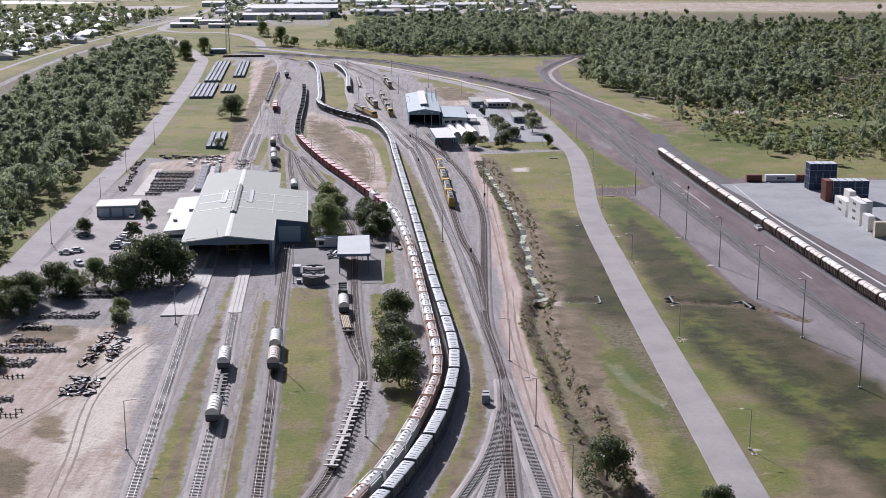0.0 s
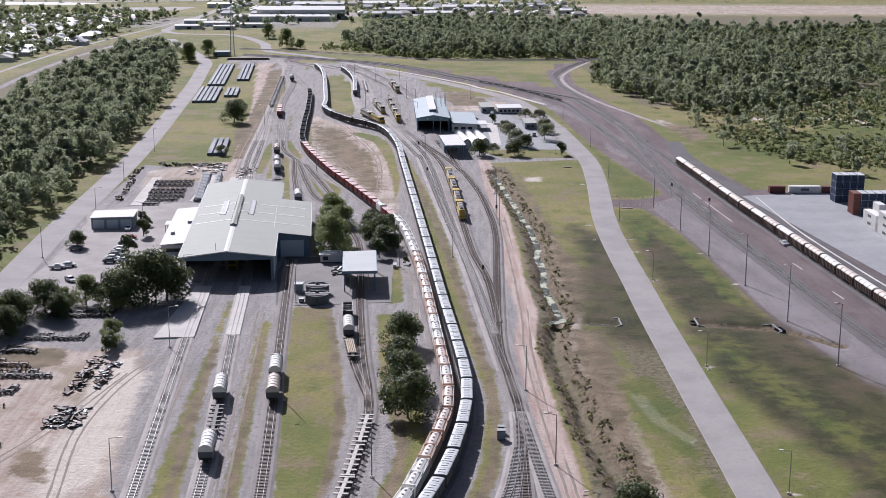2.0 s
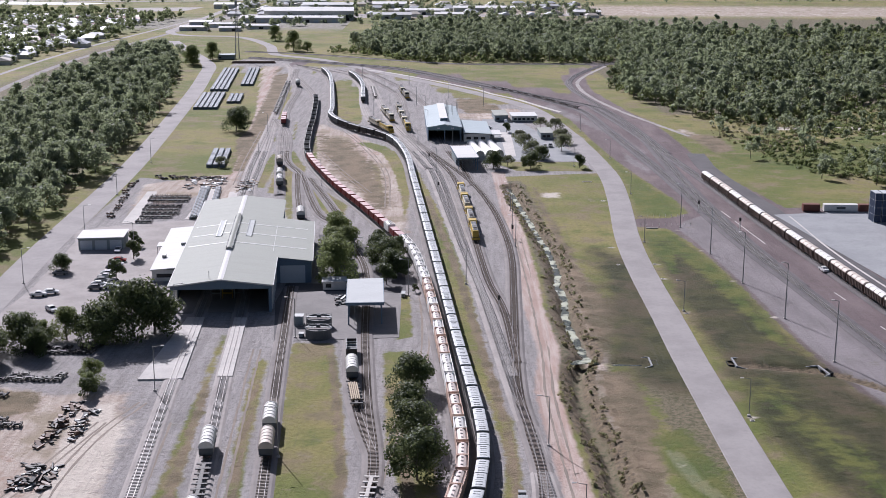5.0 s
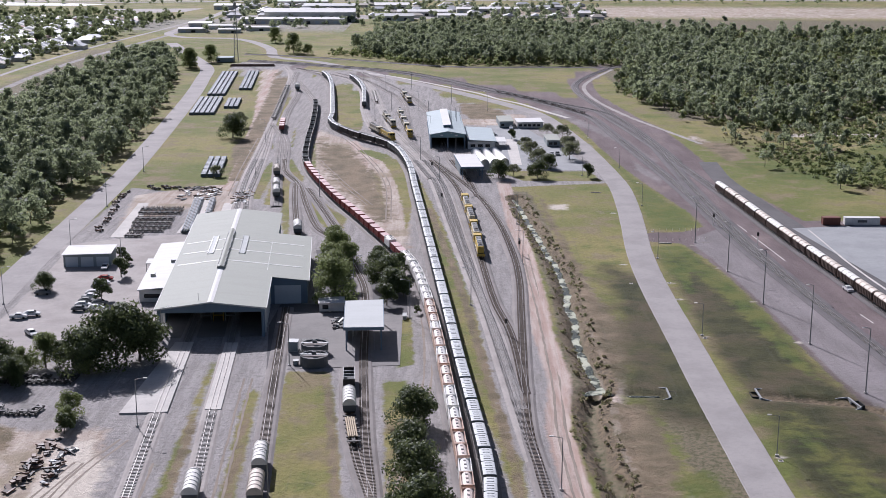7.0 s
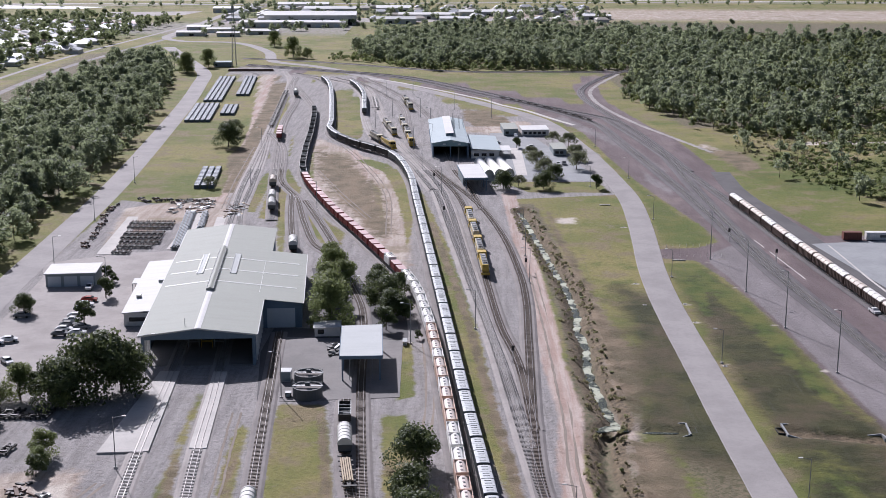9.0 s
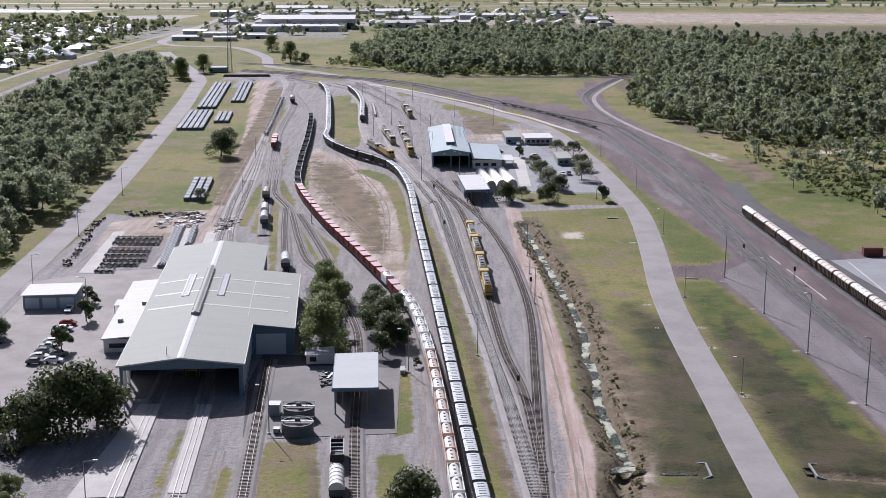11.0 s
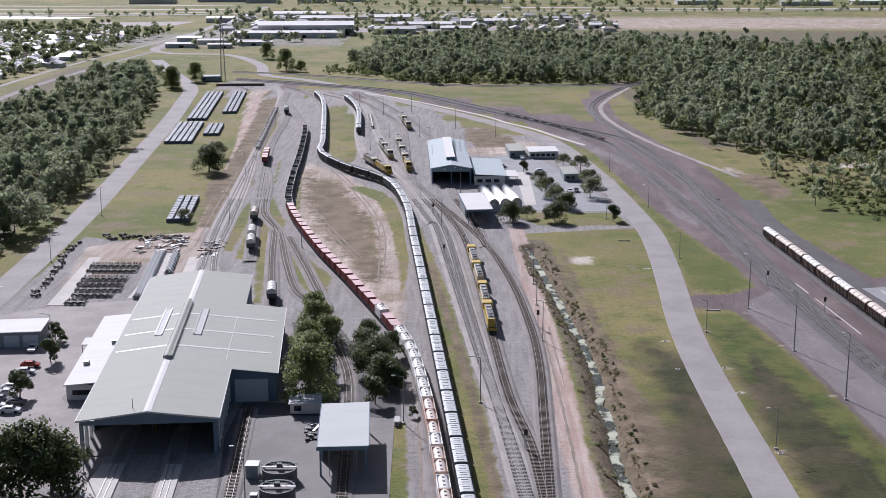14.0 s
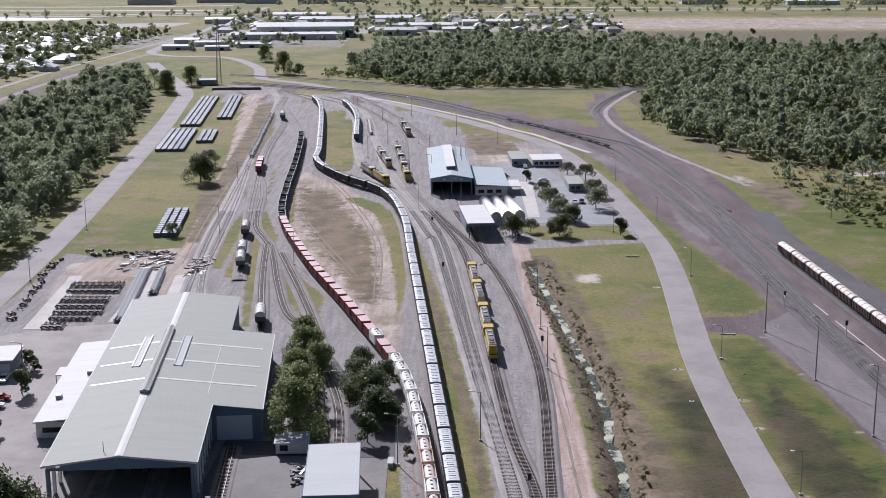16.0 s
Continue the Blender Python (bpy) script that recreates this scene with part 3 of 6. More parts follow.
DITCH = [(24.3, 562), (25.6, 540), (27, 522), (29, 502), (30.2, 480), (32, 463), (33, 443), (33.2, 428), (32.2, 415), (33, 401), (31.8, 384), (32.4, 366), (34, 347), (30.4, 333), (29.6, 316), (30.4, 300), (32, 283), (32, 262), (35, 244), (37, 215), (39, 185)]
CULVERT = [(28, 341), (47.5, 341)]
CULVERT_EAST = [(69, 341), (79, 338.5), (89, 336), (95, 330), (101, 322)]


def graded(a, b, fine, end, first):
    """Even steps from a to b, then steps that grow up to the ends."""
    mid = list(np.arange(a, b, fine))
    lo, hi, step = [], [], fine
    x = a
    while x > first:
        step *= 1.13
        x -= step
        lo.append(x)
    step, x = fine, mid[-1]
    while x < end:
        step *= 1.13
        x += step
        hi.append(x)
    return np.array(lo[::-1] + mid + hi)


def build_ground():
    xs = graded(-135, 150, 1.3, 4800, -4800)
    xs = np.sort(np.r_[xs[(xs < 24) | (xs > 43)], np.arange(24, 43.1, 0.55)])
    ys = graded(196, 640, 1.7, 4900, -2000)
    X, Y = np.meshgrid(xs, ys)
    ditch = line_distance(X, Y, DITCH)
    Z = -1.9 * np.exp(-((ditch / 1.9) ** 2)) + 0.35 * np.exp(-(((ditch - 5) / 2.0) ** 2)) * (X > 25)
    bank = np.exp(-(((ditch - 6) / 3.2) ** 2)) * (X > 30) * (Y < 560)      # washed-out gullies in the bank
    Z -= 0.42 * bank * np.maximum(0, np.sin(Y * 1.15 + 2.2 * np.sin(Y * 0.31) + 0.5 * X)) ** 2
    Z -= 0.25 * np.exp(-((ditch / 4.5) ** 2)) * (0.5 + 0.5 * np.sin(Y * 0.83 + 1.7 * np.sin(X * 0.9 + Y * 0.13)))
    Z -= 0.8 * np.exp(-((line_distance(X, Y, CULVERT) / 1.4) ** 2)) + 1.15 * np.exp(-((line_distance(X, Y, CULVERT_EAST) / 1.8) ** 2))
    Z += 2.0 * np.exp(-(((X - 205) / 30) ** 2 + ((Y - 668) / 22) ** 2))       # spoil heap in the scrub
    cover = np.zeros((12, *X.shape))
    for lay, soft, pts in AREAS:
        np.maximum(cover[lay], np.clip(0.5 - area_distance(X, Y, pts) / soft, 0, 1), out=cover[lay])
    for lay, half, soft, pts in BANDS:
        np.maximum(cover[lay], np.clip(0.5 - (line_distance(X, Y, pts) - half) / soft, 0, 1), out=cover[lay])
    np.maximum(cover[BRUSH], np.clip(1.1 - np.abs(ditch - 2.6) / 2.3, 0, 1) * (Y > 190) * (Y < 566), out=cover[BRUSH])
    np.maximum(cover[BRUSH], np.clip(1.0 - line_distance(X, Y, CULVERT_EAST) / 3.4, 0, 1), out=cover[BRUSH])
    # open fields far off, given paler ground to make up for haze
    np.maximum(cover[TAN], 0.62 * np.clip((Y - 1480) / 60, 0, 1) * (X > 20) * (Y < 1800), out=cover[TAN])
    np.maximum(cover[GRAVEL], 0.55 * np.clip((Y - 1250) / 80, 0, 1) * (X < -100) * (Y < 1560), out=cover[GRAVEL])
    ny, nx = X.shape
    me = bpy.data.meshes.new("ground")
    me.vertices.add(nx * ny)
    me.vertices.foreach_set("co", np.stack([X, Y, Z], -1).ravel())
    i = (np.arange(ny - 1)[:, None] * nx + np.arange(nx - 1)).ravel()
    quads = np.stack([i, i + 1, i + nx + 1, i + nx], 1).ravel()
    me.loops.add(len(quads))
    me.loops.foreach_set("vertex_index", quads)
    me.polygons.add(len(i))
    me.polygons.foreach_set("loop_start", np.arange(len(i)) * 4)
    me.update(calc_edges=True)
    for name, order in (("cover_a", (GRAVEL, TAN, PURPLE, LUSH)), ("cover_b", (PALE, PINK, SCRUB, SHADED_GRASS)), ("cover_c", (VIVID, BROWN, LILAC, BRUSH))):
        a = me.attributes.new(name, "FLOAT_COLOR", "POINT")
        a.data.foreach_set("color", np.stack([cover[k] for k in order], -1).ravel())
    me.materials.append(GROUND)
    me.polygons.foreach_set("use_smooth", [True] * len(me.polygons))
    tagged(new("ground", me), "flat ground of dry grass, gravel and bare earth", "ground", kind="structure")


build_ground()

# ---- roads and slabs ----
ribbon("road", [(-118, 250), (-121, 330), (-124, 380), (-128, 450), (-130.5, 520), (-133.5, 592), (-140, 685), (-153.5, 850), (-164, 950), (-170, 1000), (-182, 1045), (-211, 1130), (-236, 1205)], 9.6, 0.06, ROAD, "worn pale asphalt road beside the woods", rag=0.03)
ribbon("road", [(59.8, 150), (59.6, 231), (59.0, 284), (58.8, 306), (58.5, 345), (58.6, 380), (58.5, 416), (58.8, 445), (60, 475), (62.6, 509), (64.8, 540), (66.4, 575), (65.8, 605), (61.9, 667), (55.6, 730), (48.5, 778), (37, 814), (4, 880), (-37, 952), (-92, 1048), (-125, 1080), (-137, 1100), (-150, 1170), (-186, 1247), (-234, 1262), (-258, 1300), (-258, 1380), (-256, 1670), (-250, 1950)], 8.2, 0.09, ROAD, "long pale asphalt road between mown verges", rag=0.03)
ribbon("road", [(-1200, 1890), (-540, 1775), (-250, 1800), (160, 1860), (1200, 1900)], 16, 0.09, ROAD, "distant highway across the plain", rag=0.03)
ribbon("road", [(-255, 640), (-273, 845), (-278, 1013), (-268, 1158), (-253, 1314), (-242, 1510), (-231, 1790)], 5, 0.05, BALLAST, "distant railway embankment beyond the woods", rag=0.03)
ribbon("road", [(-300, 850), (-301, 1000), (-294, 1150), (-276, 1330), (-262, 1480)], 3.5, 0.04, ROAD, "narrow service lane along the woods", rag=0.03)


def slab(name, pts, z, material, label):
    n = len(pts)
    verts = [(x, y, z) for x, y in pts] + [(x, y, -0.3) for x, y in pts]
    faces = [tuple(range(n))] + [(i, i + n, (i + 1) % n + n, (i + 1) % n) for i in range(n)]
    return tagged(part(name, (verts, faces), material), label, "pavement", kind="structure")


ribbon("road", [(112, 640), (110.5, 600), (113.5, 560), (117.5, 515), (120.5, 470), (125, 410), (131, 350), (138, 300), (149, 235)], 8.0, 0.045, ASPHALT, "dark asphalt lane beside the loading track", rag=0.15)
for a, b in (((97.6, 535), (98.2, 527)), ((99.4, 515), (100.4, 504)), ((100.9, 498.5), (103.8, 464)), ((110, 405), (111, 397)), ((113, 372), (114, 364))):
    ribbon("trim", [a, b], 0.32, 0.03, CONCRETE, "worn white painted line on the yard", "painted line", 4.0, 0.05)
slab("pavement", [(117, 509), (152, 517), (230, 520), (230, 240), (146, 300)], 0.12, YARD_SLAB, "broad grey concrete slab of the container yard")
slab("pavement", [(-68.3, 376), (-63.8, 376), (-60.4, 327.2), (-70.4, 326.2)], 0.375, CONCRETE, "pale concrete apron in front of the shed")
slab("pavement", [(-55.9, 376), (-52.7, 376), (-49.2, 329), (-52.7, 329)], 0.375, CONCRETE, "narrow pale concrete strip under a track")
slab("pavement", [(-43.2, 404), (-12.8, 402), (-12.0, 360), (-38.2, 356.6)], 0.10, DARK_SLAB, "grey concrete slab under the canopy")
# dark sheet that deepens the workshop's cast shadow by its colour
slab("pavement", [(-46.5, 412), (-33.5, 411.5), (-43, 474), (-32, 476), (-21, 440), (-12.5, 424), (-11.5, 402.4), (-43.4, 404.4), (-39.6, 358), (-43.2, 357), (-47.2, 392)], 0.05, ASPHALT, "dark asphalt deepening the workshop's shade towards the trees")
slab("pavement", [(-120, 350), (-118, 404), (-121, 462), (-126, 478), (-104, 492), (-80, 497), (-86, 470), (-87, 414), (-76, 396), (-75, 368), (-94, 362)], 0.03, PALE_BALLAST, "pale paved car park beside the shed")
slab("pavement", [(-115.6, 546), (-112, 546), (-104.5, 490), (-112.6, 490)], 0.08, CONCRETE, "pale concrete storage pad")
slab("pavement", [(-93, 552), (-88, 552), (-84, 497), (-92, 497)], 0.08, CONCRETE, "pale concrete storage pad")
slab("pavement", [(18, 745), (36, 745), (57, 640), (57, 618), (26, 620), (16, 690)], 0.04, YARD_SLAB, "grey asphalt car park beside the depot")
slab("pavement", [(25.5, 700), (31, 700), (30.4, 630), (26, 630)], 0.08, CONCRETE, "pale concrete path by the depot")
slab("pavement", [(-84, 546), (-78, 548), (-76, 525), (-82, 522)], 0.08, CONCRETE, "pale concrete pad behind the shed")
ribbon("road", [(113, 1015), (92, 950), (83, 905), (84, 850), (94, 785), (108, 728), (118, 690)], 2.4, 0.05, PALE_BALLAST, "pale dirt service path beside the curve", rag=0.3)
for way, w in (([(-900, 1905), (-500, 1880), (-280, 1890)], 14), ([(-900, 1990), (-520, 1965), (-300, 1990)], 12), ([(-700, 1810), (-420, 1800), (-290, 1835)], 8), ([(60, 1935), (400, 1905), (900, 1890)], 12)):
    ribbon("road", way, w, 0.05, CONCRETE, "distant pale concrete strip across the plain")
LAGOON_WHITE = road_material("lagoon_white", (0.78, 0.77, 0.74), (0.66, 0.65, 0.62))
slab("water", [(-760, 1690), (-440, 1700), (-420, 1735), (-560, 1760), (-800, 1745)], 0.06, LAGOON_WHITE, "distant near-white lagoon")
slab("ground_patch", [(-380, 1560), (-300, 1600), (-290, 1660), (-400, 1640)], 0.05, PALE_BALLAST, "distant bare pale lot")
slab("ground_patch", [(-240, 1470), (150, 1540), (160, 1580), (-240, 1545)], 0.05, PALE_BALLAST, "distant pale paved estate")


def ruts(pts, gap=0.9):
    """A pair of worn wheel lines on bare ground."""
    line = smooth_line(pts, 6)
    s = sides(line)
    for off in (-gap, gap):
        ribbon("wheel_rut", [tuple(p) for p in line + s * off], 0.45, 0.02, RUT, "worn brown wheel rut in the dirt", "wheel rut", 2.5, 0.12)


for way in ([(-46.5, 350), (-44, 310), (-40.5, 255), (-36.5, 200)], [(-58.5, 300), (-55.5, 250), (-51, 195)], [(-66, 312), (-71, 292), (-73, 262), (-69, 228), (-66, 190)],
            [(-95, 240), (-84, 222), (-77, 190)], [(-72, 300), (-80, 262), (-88, 236), (-92, 205)], [(-7.6, 415), (-5.5, 370), (-6, 335), (-12, 280), (-14, 250), (-20, 215)],
            [(-52, 705), (-40, 660), (-26, 590), (-22, 520)], [(-58, 640), (-44, 590), (-30, 545)], [(23.5, 470), (24.2, 400), (24, 345), (23, 315), (24.2, 265), (27, 205)], [(-92, 700), (-88, 620), (-84, 560)]):
    ruts(way)
# a pale concrete drain along the main road
ribbon("kerb", [(-60, 985), (-36, 960), (12.7, 883), (27, 851), (40, 828), (52, 797), (62, 773)], 2.2, 0.14, CONCRETE, "long pale concrete drain beside the road", "kerb")
ribbon("kerb", [(122, 507), (124, 440), (134, 345), (142, 290)], 0.5, 0.15, CONCRETE, "pale edge line of the container yard", "kerb")

# ---- railway tracks ----
T1 = track("track_1", [(-50, 170), (-53.2, 210), (-57, 258), (-62.4, 327), (-65.3, 372), (-72, 470), (-78.7, 545), (-83.2, 598), (-86.5, 656), (-92, 745), (-98.7, 848), (-107.5, 966), (-119, 1024)], "straight track with pale concrete sleepers into the shed", PALE_BALLAST)
T2 = track("track_2", [(-38, 170), (-41.5, 210), (-44.7, 258), (-50.8, 327), (-54.3, 372), (-64, 470), (-75.8, 545), (-79.7, 598), (-84.6, 667), (-91.5, 742)], "straight track with pale concrete sleepers into the shed", PALE_BALLAST)
T3 = track("track_3", [(-27, 170), (-30.1, 210), (-33.3, 258), (-38.7, 327), (-42, 372), (-44.6, 408)], "siding ending at the side door of the shed", BALLAST, WOOD_SLEEPER)
T3B = track("track_21", [(-33, 470), (-38, 488), (-45.5, 505), (-52.4, 538), (-60, 581), (-70, 616), (-75.4, 667), (-81, 703), (-91, 741)], "curved siding behind the shed", BALLAST, WOOD_SLEEPER)
T4 = track("track_4", [(-27, 185), (-19.6, 210), (-17.1, 224), (-15.2, 247), (-13.9, 269), (-14.5, 285), (-16.7, 307), (-18.3, 327), (-20.7, 362), (-22.6, 400), (-25, 430), (-30.7, 459), (-36, 490), (-45, 530), (-56, 575)], "curved siding through the open canopy", BALLAST, WOOD_SLEEPER)
T4B = track("track_5", [(-14.5, 284), (-18.1, 302), (-20.9, 321), (-22.9, 345), (-23.6, 358)], "short siding beside the canopy", BALLAST, WOOD_SLEEPER)
T5 = track("track_6", [(-100, 935), (-86, 870), (-76.5, 815), (-70, 735), (-66.5, 676), (-61, 619), (-45.4, 557), (-29.1, 506), (-13, 452), (-7.2, 415), (-3.4, 375), (-0.6, 338), (1.6, 307), (3, 284), (2.7, 267), (-0.3, 247), (-5.1, 223), (-10, 207), (-22, 175)], "long curved track under a standing train")
T6 = track("track_7", [(-110, 1012), (-96, 985), (-84, 955), (-75, 900), (-63.5, 775), (-60.5, 735), (-47.8, 702), (-28, 667), (-18.5, 620), (-13.5, 560), (-7, 476), (-1.6, 405), (2.1, 355), (5.7, 311), (7.2, 286), (6.4, 265), (3.2, 241), (-1.2, 222), (-7, 203), (-20, 170)], "long curved track under a standing train")
T7 = track("track_8", [(-110, 1012), (-80, 970), (-65, 939), (-54, 880), (-48, 800), (-40, 735), (-30, 695), (-19, 655), (-9, 600), (-6.6, 590), (0.9, 502), (6, 443), (9.5, 405), (14.9, 327), (18.1, 284), (17.8, 257), (15.5, 232), (10.5, 200), (2, 170)], "pale track through the middle of the yard", PALE_BALLAST)
T8 = track("track_9", [(-80, 985), (-55, 930), (-38, 800), (-28, 720), (-16, 660), (-4, 590), (4.1, 482), (8.6, 420), (12, 380), (15.6, 330)], "pale track through the middle of the yard", PALE_BALLAST)
T9 = track("track_10", [(-70, 985), (-44, 900), (-28, 830), (-20, 700), (-10, 648), (8, 574), (16, 520), (19.4, 472), (20, 439), (18.7, 400), (16.2, 327), (17.2, 297), (18.4, 272), (17.4, 244), (16.5, 209), (16, 170)], "dark curved track beside the dirt road", BALLAST, WOOD_SLEEPER)
TL = track("track_11", [(-9, 640), (1.8, 582), (6.5, 520), (9.3, 463), (12, 415), (15.4, 383), (16.8, 340)], "dark siding under standing locomotives", BALLAST, WOOD_SLEEPER)
T10 = track("track_12", [(18.5, 274), (20.6, 241), (23, 209), (26, 170)], "diverging track with pale sleepers", PALE_BALLAST)
T11 = track("track_13", [(17.2, 254), (13.8, 231), (7.7, 209), (-4, 175)], "diverging curved track with pale sleepers", PALE_BALLAST)
T12 = track("track_14", [(-60, 985), (-36, 905), (-20, 840), (-8, 760), (-4, 690), (0, 640), (6, 600), (10, 560)], "track into the depot", BALLAST, WOOD_SLEEPER)
TS = track("track_22", [(-48.8, 470), (-50, 485), (-52, 502), (-55, 524), (-58.5, 552), (-62, 585)], "short spur behind the workshop", BALLAST, WOOD_SLEEPER)
T13 = track("track_15", [(-106, 985), (-103, 939), (-92.6, 869), (-89.6, 793), (-84.8, 730), (-73, 616), (-64, 540)], "siding with stored wagons behind the shed")
T14 = track("track_16", [(-150, 1060), (-92, 1026), (-36, 985), (13, 903), (44, 850), (66, 800), (75, 770), (79.5, 717), (83, 673), (87, 622), (90, 580), (92.5, 530), (94, 495), (97, 453), (101.3, 411), (105.3, 369), (110, 325), (114.5, 288), (122, 240), (130, 195)], "main line along the container yard", DARK_BALLAST, SLEEPER, 700, 4.6)
T15 = track("track_17", [(-150, 1066), (-92, 1034), (-30, 988), (18, 908), (55, 840), (82, 795), (89, 760), (92.5, 717), (94.8, 680), (94.8, 620), (95, 560), (96, 515), (97, 485), (98.6, 453), (101.7, 411)], "main line along the container yard", DARK_BALLAST, SLEEPER, 700, 4.6)
T16 = track("track_18", [(80, 800), (92, 700), (103.9, 570), (109, 500), (114.5, 436), (124.7, 330), (142, 200)], "loading track beside the container yard", DARK_BALLAST, SLEEPER, 700)
T17 = track("track_19", [(130, 1050), (108, 1012), (84, 945), (77, 890), (84, 810), (93, 730), (99, 640)], "curved connecting track beside the scrub", DARK_BALLAST)
T18 = track("track_20", [(-160, 1112), (-97, 1085), (-3, 1028), (60, 1026), (130, 1030), (300, 1060)], "straight track along the edge of the forest")


# ---- buildings ----
def wall(name, x0, x1, y0, y1, z0, z1, material, parent, label=""):
    return part(name, boxes((x0, x1, y0, y1, z0, z1)), material, parent, label)


def roof_plane(name, x0, z0, x1, z1, y0, y1, material, parent, thick=0.12, label=""):
    """A pitched sheet from (x0, z0) to (x1, z1), with thickness, standing seams left to the relief."""
    verts = [(x, y, z + d) for d in (0, -thick) for x, z in ((x0, z0), (x1, z1)) for y in (y0, y1)]
    faces = [(0, 2, 3, 1), (4, 5, 7, 6), (0, 1, 5, 4), (2, 6, 7, 3), (0, 4, 6, 2), (1, 3, 7, 5)]
    return part(name, (verts, faces), material, parent, label)


def main_shed():
    s = thing("workshop_shed", "large grey-green gabled workshop with open dark front", "workshop", pose(-60.2, 381, 0, 0, 0, 4.9))
    W, E, R, LN = 13.3, 7.9, 9.5, 112.0
    slope = (R - E) / W
    A, B, WX = 30.0, 82.0, 23.5                   # the side wing
    WE = R - slope * WX
    # roof sheets, with the wing's carried on at the same fall
    roof_plane("roof", -W - 0.6, E - slope * 0.6, 0, R, -0.8, LN, ROOF_GREEN, s)
    roof_plane("roof", 0, R, W + 0.6, E - slope * 0.6, -0.8, LN, ROOF_GREEN, s)
    roof_plane("roof", W + 0.6, E - slope * 0.6, WX + 0.5, WE - slope * 0.5, A - 0.6, B, ROOF_GREEN, s)
    # pale cap and strips
    for y0, y1 in ((-0.8, 33), (79, LN)):
        part("ridge_cap", ([(-0.75, y0, R - 0.03), (0, y0, R + 0.08), (0.75, y0, R - 0.03), (-0.75, y1, R - 0.03), (0, y1, R + 0.08), (0.75, y1, R - 0.03)], [(0, 1, 4, 3), (1, 2, 5, 4)]), ROOF_WHITE, s)
    for y in (43, 56, 69):
        roof_plane("skylight_strip", -W + 0.5, E + slope * 0.5 + 0.05, -0.9, R - slope * 0.9 + 0.05, y - 0.45, y + 0.45, SKYLIGHT, s, 0.06)
        roof_plane("skylight_strip", 0.9, R - slope * 0.9 + 0.05, WX - 1.5, R - slope * (WX - 1.5) + 0.05, y - 0.45, y + 0.45, SKYLIGHT, s, 0.06)
    roof_plane("seam", 12.4, R - slope * 12.4 + 0.05, 12.55, R - slope * 12.55 + 0.05, 36, 70, SKYLIGHT, s, 0.05)
    # ridge ventilator
    v = part("ridge_ventilator", boxes((-0.75, 0.75, 33, 79, R - 0.3, R + 0.6)), STEEL, s, "long steel ridge ventilator")
    part("cowl", ([(-0.7, 32.8, R + 0.6), (0, 32.8, R + 0.95), (0.7, 32.8, R + 0.6), (-0.7, 79.2, R + 0.6), (0, 79.2, R + 0.95), (0.7, 79.2, R + 0.6)], [(0, 1, 4, 3), (1, 2, 5, 4), (0, 2, 1), (3, 4, 5)]), ROOF_GREEN, v)
    rows = [(x, x + 0.3, 33.5 + 1.5 * i, 33.9 + 1.5 * i, R - 0.2, R + 0.55) for i in range(30) for x in (0.75, -1.05)]
    part("louvre", boxes(*rows), STEEL, v)["kind"] = "stuff"
    for sx in (-1, 1):
        x0, x1 = sx * 3.6, sx * 5.4
        a, b = (x0, x1) if x0 < x1 else (x1, x0)
        roof_plane("skylight", a, R - slope * abs(a) + 0.14, b, R - slope * abs(b) + 0.14, 52, 74, ROOF_PALE, s, 0.12, "pale ribbed translucent panel")
        for u in (a, b - 0.2):
            roof_plane("skylight_kerb", u, R - slope * abs(u) + 0.3, u + 0.2, R - slope * abs(u + 0.2) + 0.3, 52, 74, STEEL, s, 0.3)
    # walls: open front with posts and a header, ribbed sides
    wall("wall", -W, -W + 0.25, 14, LN, 0, E, WALL_BLUE, s)
    wall("wall", W - 0.25, W, 0.3, A, 0, E, WALL_BLUE, s)
    wall("wall", W - 0.25, W, B, LN, 0, E, WALL_BLUE, s)
    wall("wall", -W + 0.25, W - 0.25, LN - 0.25, LN, 0, E, WALL_BLUE, s)
    wall("wall", WX - 0.25, WX, A, B, 0, WE, WALL_BLUE, s)
    wall("wall", W, WX - 0.25, B - 0.25, B, 0, WE, WALL_BLUE, s)
    # wing front with its wide pale door
    d0, d1 = 14.6, 21.8
    wall("wall", W, d0, A, A + 0.25, 0, WE, WALL_BLUE, s)
    wall("wall", d1, WX - 0.25, A, A + 0.25, 0, WE, WALL_BLUE, s)
    wall("wall", d0, d1, A, A + 0.25, 5.2, WE, WALL_BLUE, s)
    part("roller_door", boxes((d0, d1, A + 0.05, A + 0.15, 0, 5.2)), DOOR_PALE, s, "wide pale roller door")
    part("gable", ([(-W, 0, E - 1.3), (W, 0, E - 1.3), (W, 0, E - 0.12), (0, 0, R - 0.12), (-W, 0, E - 0.12), (-W, 0.3, E - 1.3), (W, 0.3, E - 1.3), (W, 0.3, E - 0.12), (0, 0.3, R - 0.12), (-W, 0.3, E - 0.12)], [(0, 1, 2, 3, 4), (9, 8, 7, 6, 5), (0, 5, 6, 1)]), WALL_BLUE, s)
    part("wing_gable", ([(W, A, WE), (WX, A, WE), (W, A, E - 0.13), (W, A + 0.25, WE), (WX, A + 0.25, WE), (W, A + 0.25, E - 0.13)], [(0, 1, 2), (5, 4, 3), (0, 2, 5, 3)]), WALL_BLUE, s)
    part("back_gable", ([(-W, LN, E), (W, LN, E), (0, LN, R - 0.12)], [(1, 0, 2)]), WALL_BLUE, s)
    for x in (-W, W - 0.7):
        part("post", boxes((x, x + 0.7, -0.1, 0.7, 0, E - 1.3), bevel=0.04), WALL_BLUE, s)
